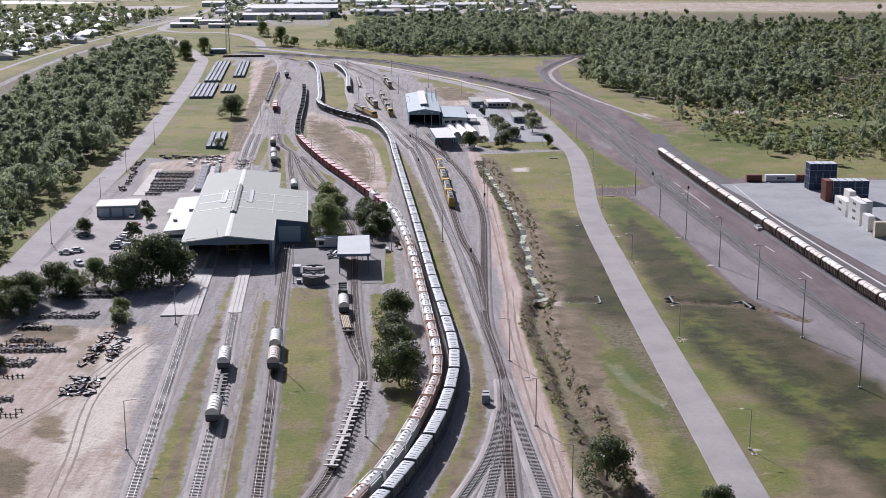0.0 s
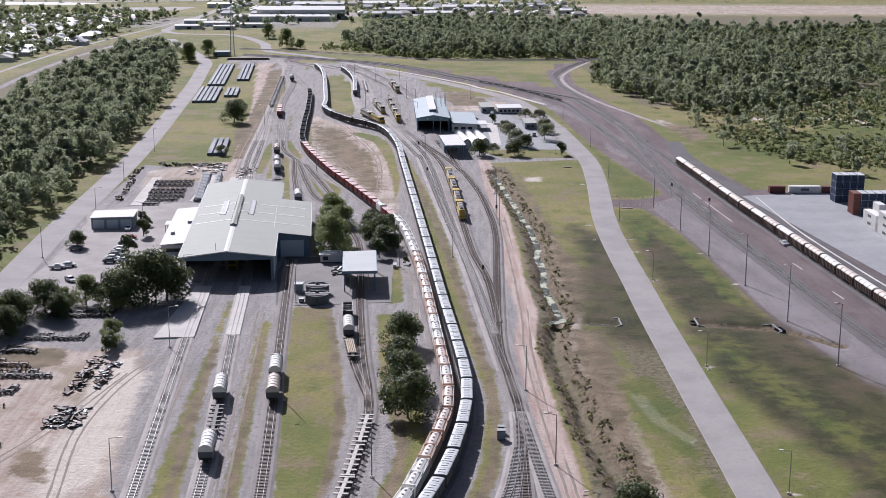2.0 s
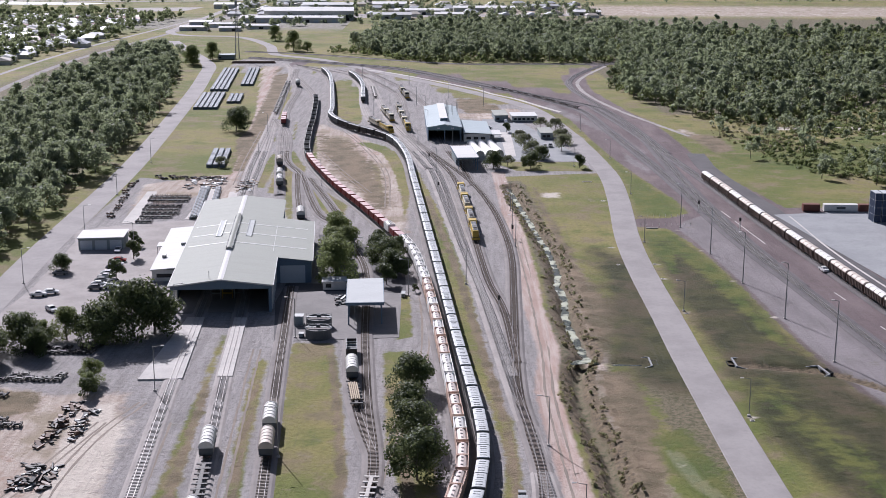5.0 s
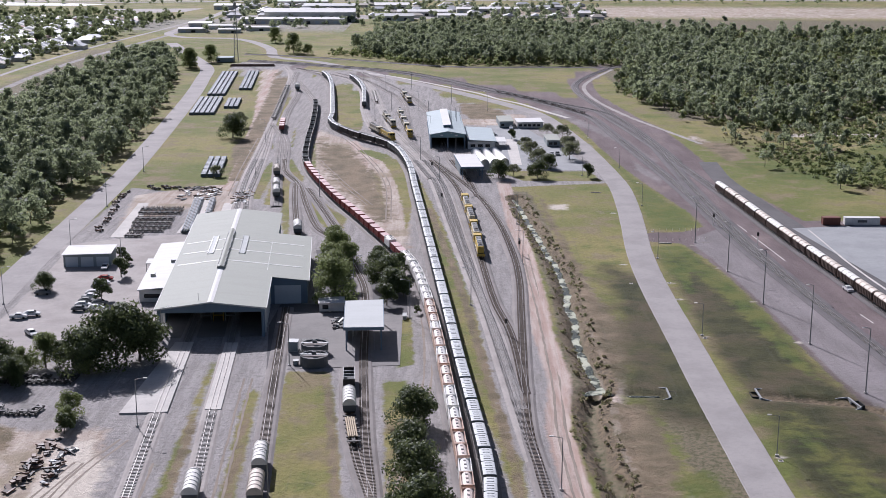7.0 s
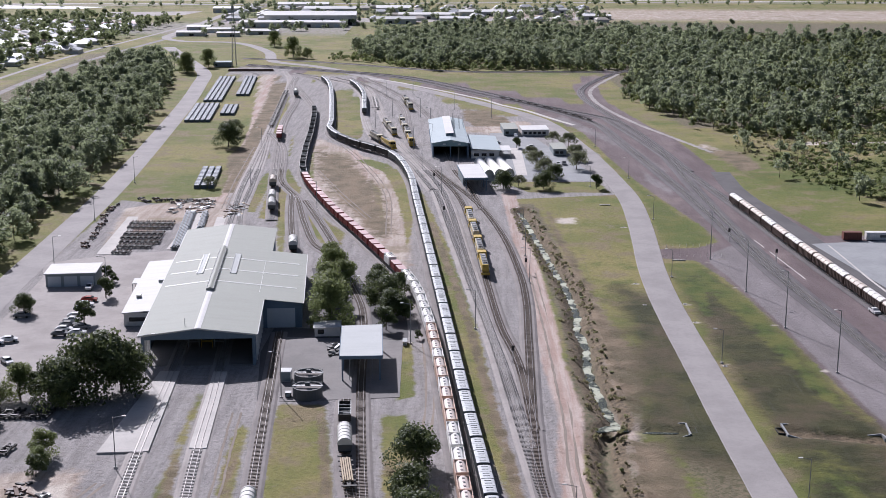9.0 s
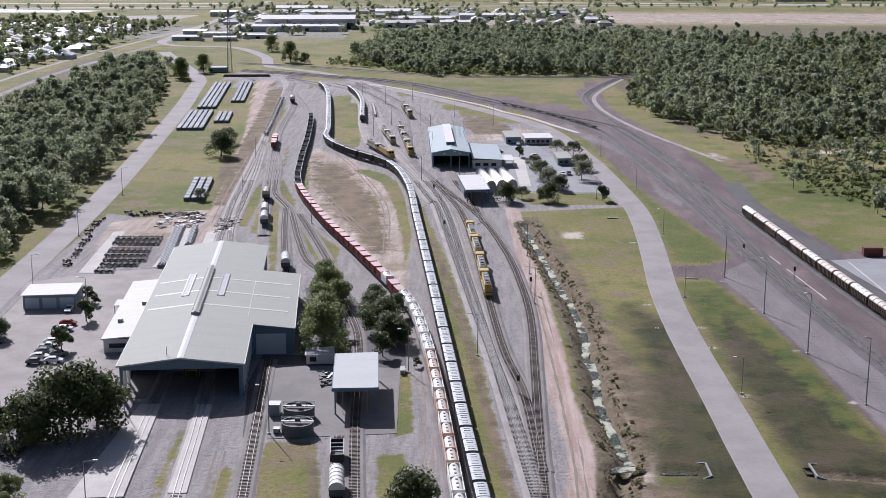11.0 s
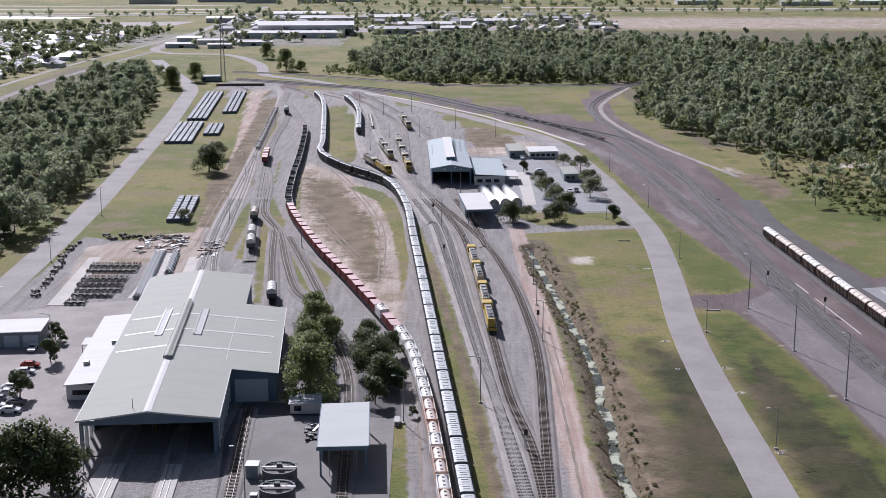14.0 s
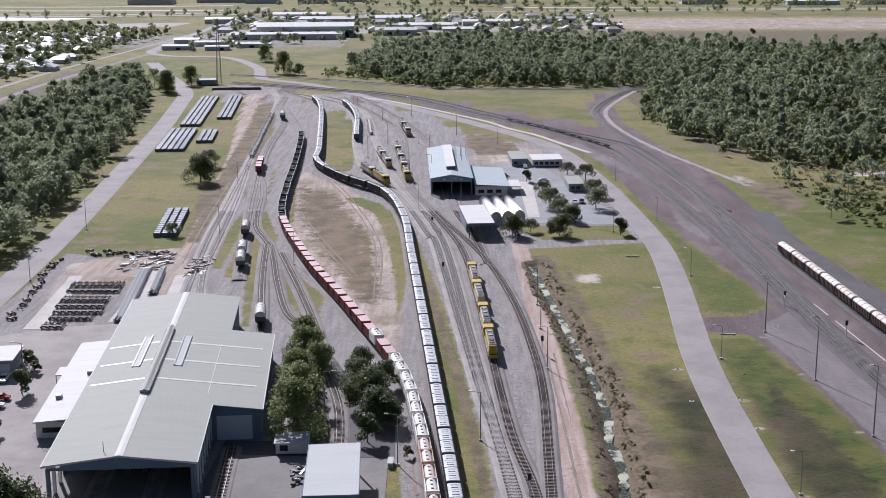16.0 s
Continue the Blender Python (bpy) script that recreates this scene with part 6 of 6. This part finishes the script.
def algae_material():
    n = Nodes("algae_on_water")
    m = n.range(n.noise(0.16, 4, 0.65), 0.46, 0.58)
    c = n.mix(m, (0.030, 0.036, 0.028), (0.44, 0.45, 0.35))
    c = n.mix(n.range(n.noise(2.2, 3, 0.7), 0.45, 0.7, 0, 0.5), c, (0.22, 0.25, 0.14))
    n.bump(n.noise(4, 2), 0.2, 0.03)
    return n.done(c, n.range(m, 0.0, 1.0, 0.12, 0.85))


ALGAE = algae_material()
ribbon("water", [p for p in DITCH if p[1] > 345], 1.7, -1.42, ALGAE, "still ditch water under pale green algae", "water", 2.0, 0.55)
ribbon("water", [(29.5, 342), (34, 343.4), (40, 341.8), (46.5, 342)], 2.6, -0.56, ALGAE, "shallow algae-covered water at the culvert", "water", 1.5, 0.4)


def signal(x, y, a):
    s = thing("rail_signal", "slim rail signal beside the track", "signal", pose(x, y, 0, 0, 0, a), "signals")
    part("post", rod(bmesh.new(), (0, 0, 0), (0, 0, 4.2), 0.09, n=6), WHITE, s)
    part("head", boxes((-0.35, 0.35, -0.2, 0.05, 3.3, 4.6), bevel=0.05), BLACK, s)
    part("ladder", boxes((-0.25, -0.2, 0.15, 0.2, 0, 3.6), (0.2, 0.25, 0.15, 0.2, 0, 3.6)), STEEL, s)


for x, y in ((99.4, 483.3), (90.5, 512), (21.5, 470), (-8, 610), (14, 384), (-3.5, 545)):
    signal(x, y, 0)
for k in range(18):   # rows of marker posts across the side road
    p = thing("marker_post", "short white marker post beside the road", "post", pose(66.5 + 2.2 * (k % 9), (503.5 if k < 9 else 489.5) + 0.25 * (k % 9), 0), "marker posts")
    part("post", rod(bmesh.new(), (0, 0, -0.1), (0, 0, 0.9), 0.06, n=6), WHITE, p)
for x, y in ((52.8, 458), (52.4, 435.6), (63.6, 436.5), (63.4, 419), (58.2, 532.7), (64.6, 303), (65.8, 229.5), (64.3, 383)):
    p = thing("drain_pit", "pale concrete drain pit in the verge", "drain pit", pose(x, y, 0), "drain pits")
    part("rim", boxes((-0.5, 0.5, -0.5, 0.5, -0.1, 0.1), bevel=0.04), CONCRETE, p)
    part("grate", boxes((-0.3, 0.3, -0.3, 0.3, 0.1, 0.13)), BLACK, p)
wallseg = thing("earth_bank", "low dark retaining bank behind the stacks", "bank", pose(-158, 1022, 0))
part("bank", ([(0, 0, 0), (32, 2, 0), (32, 6, 0), (0, 6, 0), (1, 2, 1.6), (31, 3.5, 1.6), (31, 5, 1.6), (1, 5, 1.6)], [(0, 1, 5, 4), (1, 2, 6, 5), (2, 3, 7, 6), (3, 0, 4, 7), (4, 5, 6, 7)]), RUST, wallseg)


# ---- trees ----
def leaf_cloud(rng, clumps, per, size, flat=0.8, corners=4):
    """Small leaves of three or four corners round several centres: (x, y, z, radius) each."""
    c = np.array(clumps)
    k = len(c) * per
    cen = np.repeat(c, per, 0)
    d = rng.normal(size=(k, 3))
    d /= np.linalg.norm(d, axis=1)[:, None]
    r = cen[:, 3] * rng.uniform(0.45, 1.08, k) ** 0.6
    p = cen[:, :3] + d * r[:, None] * np.array([1, 1, flat])
    nrm = d + rng.normal(size=(k, 3)) * 0.55 + np.array([0, 0, 0.25])
    nrm /= np.linalg.norm(nrm, axis=1)[:, None]
    t = np.cross(nrm, rng.normal(size=(k, 3)))
    t /= np.linalg.norm(t, axis=1)[:, None]
    b = np.cross(nrm, t)
    s = size * rng.uniform(0.6, 1.25, k)[:, None]
    w = s * rng.uniform(0.45, 0.85, (k, 1))
    if corners == 3:
        return np.stack([p - t * s, p + b * w * 1.7 - t * s * 0.1, p + t * s], 1)
    return np.stack([p - t * s, p + b * w - t * s * 0.2, p + t * s, p - b * w * 0.9 + t * s * 0.15], 1)


def crown_clumps(rng, height, spread, n, low=0.3):
    out = []
    for i in range(n):
        a, q = rng.uniform(0, 2 * math.pi), math.sqrt(rng.uniform(0, 1))
        h = rng.uniform(low, 1.0)
        wide = spread * (1 - 0.55 * max(0, (h - 0.5) / 0.5) ** 1.5)
        r = spread * rng.uniform(0.28, 0.48)
        out.append((math.cos(a) * q * (wide - r * 0.6), math.sin(a) * q * (wide - r * 0.6), min(h * height, height - r * 0.6), r))
    return out


def quads_mesh(name, leaves, material):
    k, c = leaves.shape[:2]
    me = bpy.data.meshes.new(name)
    me.vertices.add(k * c)
    me.vertices.foreach_set("co", leaves.reshape(-1).astype(np.float32))
    me.loops.add(k * c)
    me.loops.foreach_set("vertex_index", np.arange(k * c))
    me.polygons.add(k)
    me.polygons.foreach_set("loop_start", np.arange(k) * c)
    me.update(calc_edges=True)
    me.materials.append(material)
    return me


def tree(label, m, height, spread, leaf, seed, n=11, per=130, size=0.42, low=0.32):
    rng = np.random.default_rng(seed)
    t = thing("tree", label, "tree", m)
    cl = crown_clumps(rng, height, spread, n, low)
    bm = rod(bmesh.new(), (0, 0, -0.1), (0.15, 0.1, height * 0.42), 0.03 * height, 0.018 * height, 8)
    for x, y, z, r in cl[:7]:
        rod(bm, (0.1, 0.05, height * rng.uniform(0.2, 0.4)), (x * 0.8, y * 0.8, z), 0.012 * height, 0.004 * height, 5)
    part("trunk", bm, BARK, t)
    new("crown", quads_mesh("crown", leaf_cloud(rng, cl, per, size), leaf)).parent = t
    return t


FIG = [tree("broad dark-green shade tree beside the tracks", pose(-7.6, 320, 0), 8.8, 5.6, LEAF, 1, 26, 190, 0.3, 0.14),
       tree("tall dense tree with mid-green crown", pose(-31.8, 412, 0), 12.8, 6.2, LEAF_LIGHT, 2, 36, 170, 0.34, 0.12),
       tree("small rounded green tree", pose(-17.5, 411, 0), 6.2, 2.9, LEAF, 3, 16, 150, 0.26, 0.16),
       tree("open grey-green gum tree", pose(35, 647, 0), 7.5, 5.5, LEAF_DRY, 4, 18, 120, 0.32, 0.4),
       tree("light green bushy tree", pose(-35.5, 463, 0), 9, 4.8, LEAF_LIGHT, 5, 24, 170, 0.3, 0.14)]
MORE = [  # which tree, place, turn, size
    (0, -6.8, 289, 50, 1.02), (0, -5.4, 271, 130, 1.1), (0, -7.5, 302, 200, 0.9), (0, 35, 217, 20, 0.98), (0, 53, 202, 80, 0.6),
    (1, -35.0, 441, 60, 0.78), (4, -33.5, 428, 90, 1.25), (4, -31.5, 454, 10, 0.85), (4, -37.5, 478, 200, 0.8),
    (0, -21.5, 443, 40, 0.85), (0, -18.8, 431, 150, 1.0), (0, -15.8, 422, 250, 0.86), (2, -13.2, 420, 60, 1.0), (2, -15.5, 444, 120, 1.1), (0, -22, 458, 10, 0.62),
    (0, -105, 700, 30, 1.3), (3, -108, 735, 70, 1.0), (3, -96, 600, 20, 0.6),
    (0, 19.3, 600, 10, 0.85), (0, 35.2, 600, 140, 0.82), (2, 56, 602, 40, 0.95), (3, 25.6, 606, 50, 0.6),
    (3, 37.5, 630, 30, 0.9), (0, 41, 622, 90, 0.7), (3, 52, 645, 130, 1.0), (3, 53.5, 668, 10, 0.9), (3, 53.5, 704, 220, 0.85), (3, 47, 716, 70, 0.7), (2, 29, 700, 70, 0.8), (3, 34, 672, 190, 0.7),
    (0, -114.9, 424, 20, 0.62), (2, -96.5, 415, 10, 1.0), (2, -97, 440, 70, 0.95), (0, -79, 360, 100, 1.65), (0, -74, 362, 30, 1.4), (0, -85, 353, 60, 1.25), (4, -84, 352, 10, 0.7),
    (0, -109, 338, 10, 1.05), (0, -104, 349, 70, 1.05), (0, -99, 344, 20, 0.8), (0, -108, 328, 20, 0.9), (4, -113, 334, 20, 1.0), (4, -100, 354, 90, 0.65), (1, -95, 357, 200, 0.65), (2, -91, 358, 30, 1.0), (0, -112, 322, 60, 0.85), (2, -87.5, 356, 160, 1.1), (3, -112, 348, 60, 0.8),
    (4, -80.5, 325, 0, 0.62), (2, -79, 315, 0, 0.72), (4, -79.5, 319, 90, 0.5), (2, -101, 458, 10, 0.75), (2, -98.5, 455, 10, 0.5),
    (1, -124, 1125, 0, 1.2), (1, -176, 1050, 50, 1.0), (1, -184, 1010, 90, 1.1), (1, -186, 1018, 10, 0.9), (4, -112, 1115, 0, 0.9), (1, -150, 1215, 40, 1.0), (0, -100, 284, 80, 0.35), (2, -9, 403, 0, 0.4),
]
for k, x, y, turn, size in MORE:
    copy_thing(FIG[k], pose(x, y, 0, 0, 0, turn) @ Matrix.Scale(size, 4)).scale = (size, size, size)


# ---- woods, scrub, far gardens ----
def in_area(x, y, pts):
    return area_distance(np.array([x]), np.array([y]), pts)[0]


def wood(name, label, outline, spacing, sizes, leaf, seed, per, quad, clumps=6, holes=0.0, trunk=True, kinds=10, thin=None, sink=None):
    """A wood as one mesh: many trees of several builds, each of several leaf clumps, with trunks."""
    rng = np.random.default_rng(seed)
    xs, ys = [p[0] for p in outline], [p[1] for p in outline]
    gx, gy = np.meshgrid(np.arange(min(xs), max(xs), spacing), np.arange(min(ys), max(ys), spacing))
    gx, gy = gx.ravel() + rng.uniform(-0.6, 0.6, gx.size) * spacing, gy.ravel() + rng.uniform(-0.6, 0.6, gy.size) * spacing
    keep = area_distance(gx, gy, outline) < rng.normal(0, spacing * 0.4, gx.size)
    patch = np.array([noise.noise((x * 0.012, y * 0.012, seed)) for x, y in zip(gx, gy)])
    keep &= patch > holes + rng.normal(0, 0.12, gx.size) - 0.5
    if thin is not None:
        keep &= rng.uniform(0, 1, gx.size) < thin(gx, gy)
    gx, gy = gx[keep], gy[keep]
    base, cl = [], []
    for k in range(kinds):
        h, w = rng.uniform(*sizes[0]), rng.uniform(*sizes[1])
        c = crown_clumps(rng, h, w, clumps, 0.35)
        base.append(leaf_cloud(rng, c, per, quad, 0.8, 3))
        cl.append((h, w))
    out, stems = [], []
    for x, y in zip(gx, gy):
        k = int(rng.integers(kinds))
        a, s = rng.uniform(0, 6.28), rng.uniform(0.5, 1.32)
        q = base[k] * s
        c, d = math.cos(a), math.sin(a)
        out.append(np.stack([q[..., 0] * c - q[..., 1] * d + x, q[..., 0] * d + q[..., 1] * c + y, q[..., 2] - (sink(x, y) if sink else 0)], -1))
        if trunk:
            h, r = cl[k][0] * s * 0.7, 0.16 * s
            for u, v in ((r, 0), (0, r)):
                stems.append([(x - u, y - v, 0), (x + u, y + v, 0), (x + u * 0.4, y + v * 0.4, h), (x - u * 0.4, y - v * 0.4, h)])
    ob = tagged(new(name, quads_mesh(name, np.concatenate(out), leaf)), label, "trees", kind="stuff")
    if trunk:
        me = quads_mesh("trunks", np.array(stems), BARK)
        new("trunks", me).parent = ob
    return len(gx)


LEFT_WOOD = [(-132, 375), (-142, 470), (-147, 555), (-150, 640), (-157, 745), (-180, 930), (-203, 1040), (-228, 1110), (-238, 1080), (-242, 960), (-240, 850), (-233, 767), (-228, 688), (-215, 560), (-190, 380)]
RIGHT_WOOD = [(-60, 1100), (-25, 1046), (92, 1042), (130, 1040), (120, 1000), (108, 930), (104, 880), (130, 760), (150, 738), (200, 742), (290, 900), (380, 1000), (540, 1420), (468, 1385), (300, 1320), (190, 1330), (85, 1390), (-34, 1350), (-70, 1250), (-80, 1140)]
wood("trees", "dense green wood of gum trees along the road", LEFT_WOOD, 8.2, ((9, 15.5), (3.6, 5.6)), LEAF_GUM_HAZED, 11, 46, 0.6, 14, -0.2, kinds=16)
wood("trees", "green undergrowth of the roadside wood", LEFT_WOOD, 6.6, ((3, 6), (2.6, 3.8)), LEAF_MID, 12, 18, 0.75, 5, -0.1, False)
wood("trees", "wide open forest of grey-green gum trees", RIGHT_WOOD, 8.4, ((8, 15), (3.0, 5.4)), LEAF_GUM_HAZED, 13, 22, 0.9, 11, 0.2, kinds=16, thin=lambda x, y: np.clip(1.05 - (x - 60) / 300, 0.26, 1))
wood("trees", "dark bushy trees in the open forest", RIGHT_WOOD, 19, ((4, 8), (2.6, 5.0)), LEAF_MID, 33, 26, 0.85, 8, 0.0, False)
wood("trees", "low scrub under the open forest", RIGHT_WOOD, 6.2, ((1.6, 3.8), (2.0, 3.8)), LEAF_LIGHT, 14, 9, 1.0, 4, 0.15, False)
wood("bushes", "dry olive scrub between the forest trees", RIGHT_WOOD, 8.4, ((1.2, 3.0), (1.8, 3.4)), LEAF_OLIVE, 34, 8, 0.9, 4, 0.1, False)
SCRUBLAND = [(128, 700), (140, 640), (150, 600), (168, 570), (260, 545), (330, 700), (420, 950), (300, 900), (200, 742), (150, 740)]
wood("bushes", "low green bushes and weeds on rough ground", SCRUBLAND, 4.6, ((0.8, 2.4), (1.2, 2.8)), LEAF_LIGHT, 15, 16, 0.55, 4, 0.2, False)
wood("bushes", "dry straw tussocks on rough ground", SCRUBLAND, 5.0, ((0.5, 1.2), (1.0, 2.2)), LEAF_STRAW, 25, 10, 0.5, 3, 0.3, False)
wood("trees", "scattered thin gum trees in rough scrub", SCRUBLAND, 17, ((6, 10), (2.6, 4.2)), LEAF_GUM_HAZED, 16, 22, 0.75, 7, 0.05)
wood("bushes", "bright bushes along the forest edge", [(-95, 1100), (-60, 1085), (-25, 1040), (40, 1036), (40, 1046), (-25, 1056), (-60, 1105), (-90, 1130)], 5.5, ((2, 4.5), (2, 3.4)), LEAF_LIGHT, 17, 12, 0.9, 4, -0.3, False)
def ditch_off(x, y):
    return line_distance(np.atleast_1d(x), np.atleast_1d(y), DITCH)


def ditch_depth(x, y):
    return float(1.9 * math.exp(-((ditch_off(x, y)[0] / 1.9) ** 2)))


ditch_side = lambda x, y: np.where((ditch_off(x, y) > 1.3) & (ditch_off(x, y) < 4.6), 0.34, 0.0)
DITCH_LAND = [(18, 562), (32, 562), (40, 470), (40, 345), (38, 300), (46, 190), (30, 190), (24, 300), (24, 420)]
wood("bushes", "brown reeds and dead brush along the drainage ditch", DITCH_LAND, 1.5, ((0.5, 1.3), (0.5, 1.1)), LEAF_STRAW, 18, 12, 0.26, 3, 0.1, False, thin=ditch_side, sink=ditch_depth)
wood("bushes", "dark green weeds along the drainage ditch", DITCH_LAND, 3.2, ((0.4, 1.0), (0.4, 1.0)), LEAF_OLIVE, 28, 12, 0.26, 3, 0.25, False, thin=ditch_side, sink=ditch_depth)


# ---- town beyond the woods ----
def town():
    rng = random.Random(5)
    specs = [(FAR_ROOF, "pale metal roof"), (STEEL, "grey metal roof"), (CREAM_GREY, "cream roof"), (BROWN_BOX, "brown tiled roof")]
    bases = []
    for i, (mat, words) in enumerate(specs):
        w, l, h = 11 + 2 * i, 15 - i, 3.0
        b = thing("house", "low suburban house with " + words, "house", pose(-300 - 20 * i, 1150, 0), "houses of the distant suburb")
        part("wall", boxes((-w / 2, w / 2, -l / 2, l / 2, 0, h)), WALL_WHITE, b)
        part("roof", ([(-w / 2 - 0.6, -l / 2 - 0.6, h), (w / 2 + 0.6, -l / 2 - 0.6, h), (w / 2 + 0.6, l / 2 + 0.6, h), (-w / 2 - 0.6, l / 2 + 0.6, h), (0, -l / 2 + 3, h + 2.2), (0, l / 2 - 3, h + 2.2)], [(0, 1, 4), (1, 2, 5, 4), (2, 3, 5), (3, 0, 4, 5)]), mat, b)
        bases.append(b)
    block = [(-318, 960), (-308, 1060), (-298, 1220), (-280, 1500), (-400, 1560), (-640, 1560), (-600, 1300), (-480, 1000)]
    n = 0
    for row in range(27):
        for col in range(17):
            y = 985 + row * 22 + rng.uniform(-4, 4)
            x = -300 - col * 19 - row * 1.0 + rng.uniform(-4, 4)
            if in_area(x, y, block) < -6 and n < 250 and rng.random() < 0.86:
                b = bases[rng.choice((0, 0, 1, 1, 2, 3))]
                copy_thing(b, pose(x, y, 0, 0, 0, rng.choice((8, 98, 10, 96))))
                n += 1
    for row in range(7):
        for col in range(13):
            x, y = -235 + col * 32 + rng.uniform(-9, 9), 1520 + row * 34 + rng.uniform(-9, 9)
            if rng.random() < 0.85:
                copy_thing(bases[rng.choice((0, 0, 1, 2))], pose(x, y, 0, 0, 0, rng.choice((4, 94))) @ Matrix.Scale(1.0, 4))
    wood("trees", "garden trees between the distant houses", block, 12, ((5, 10), (3, 5)), LEAF_MID, 21, 16, 1.1, 7, -0.1, False)
    # works and stores beyond the loop road
    shed = None
    for x, y, w, l, h, mat in ((-160, 1436, 104, 14, 5, ROOF_WHITE), (-146, 1476, 92, 26, 10, ROOF_WHITE), (-240, 1325, 26, 10, 3.4, ROOF_WHITE), (-205, 1318, 20, 8, 3.4, ROOF_WHITE), (-215, 1362, 34, 9, 3.6, ROOF_WHITE), (-178, 1345, 30, 8, 3.4, ROOF_WHITE), (-245, 1392, 22, 10, 3.6, STEEL), (-60, 1490, 40, 18, 5, STEEL), (-30, 1560, 60, 16, 5, ROOF_WHITE), (-140, 1640, 60, 20, 6, STEEL), (-70, 1660, 40, 20, 6, ROOF_WHITE), (40, 1610, 70, 16, 5, ROOF_WHITE), (110, 1650, 40, 14, 5, STEEL), (-180, 1720, 60, 18, 6, ROOF_WHITE), (150, 1560, 36, 12, 4, ROOF_WHITE), (-190, 1560, 36, 16, 5, ROOF_WHITE), (-260, 1650, 30, 14, 5, STEEL), (0, 1500, 30, 14, 5, ROOF_WHITE)):
        l *= 1.7
        b = thing("industrial_shed", "long low industrial shed beyond the trees", "shed", pose(x, y, 0, 0, 0, 3), "sheds of the distant estate")
        part("wall", boxes((-w / 2, w / 2, -l / 2, l / 2, 0, h)), WALL_WHITE, b)
        part("roof", ([(-w / 2 - 0.5, -l / 2 - 0.5, h), (w / 2 + 0.5, -l / 2 - 0.5, h), (w / 2 + 0.5, 0, h + l * 0.06), (-w / 2 - 0.5, 0, h + l * 0.06), (w / 2 + 0.5, l / 2 + 0.5, h), (-w / 2 - 0.5, l / 2 + 0.5, h)], [(0, 1, 2, 3), (3, 2, 4, 5)]), mat, b)
        for i in range(int(w / 9)):
            part("door", boxes((-w / 2 + 3 + i * 9, -w / 2 + 7 + i * 9, -l / 2 - 0.06, -l / 2, 0, h * 0.6)), SHADE_BLACK if i % 2 else DOOR_PALE, b)
    for x, y, w, l, h in ((-420, 2040, 60, 40, 6), (-330, 2085, 70, 30, 7), (-270, 2060, 46, 40, 6), (-200, 2050, 40, 26, 5), (-150, 2095, 60, 30, 6), (40, 2040, 50, 20, 4), (330, 2010, 60, 22, 5), (470, 1985, 70, 20, 5), (560, 2000, 50, 24, 5)):
        b = thing("industrial_shed", "pale flat-roofed shed on the far plain", "shed", pose(x, y, 0, 0, 0, 3), "sheds of the far plain")
        part("wall", boxes((-w / 2, w / 2, -l / 2, l / 2, 0, h)), WALL_WHITE, b)
        part("roof", boxes((-w / 2 - 0.6, w / 2 + 0.6, -l / 2 - 0.6, l / 2 + 0.6, h, h + 0.5)), ROOF_WHITE, b)
    wood("trees", "dark belt of trees on the far plain", [(-240, 1960), (700, 1930), (760, 1990), (-100, 2010)], 17, ((5, 9), (3, 6)), LEAF_MID, 24, 10, 1.4, 5, 0.0, False)
    wood("trees", "trees among the distant sheds", [(-240, 1290), (-90, 1400), (160, 1540), (170, 1720), (-250, 1750)], 19, ((5, 10), (3, 5)), LEAF_GUM_HAZED, 22, 12, 1.2, 6, 0.05, False)
    wood("trees", "line of trees on the far plain", [(-700, 1690), (-100, 1760), (160, 1790), (700, 1800), (700, 1830), (100, 1830), (-700, 1730)], 17, ((5, 10), (3, 5)), LEAF_GUM_HAZED, 23, 10, 1.3, 5, 0.1, False)


town()
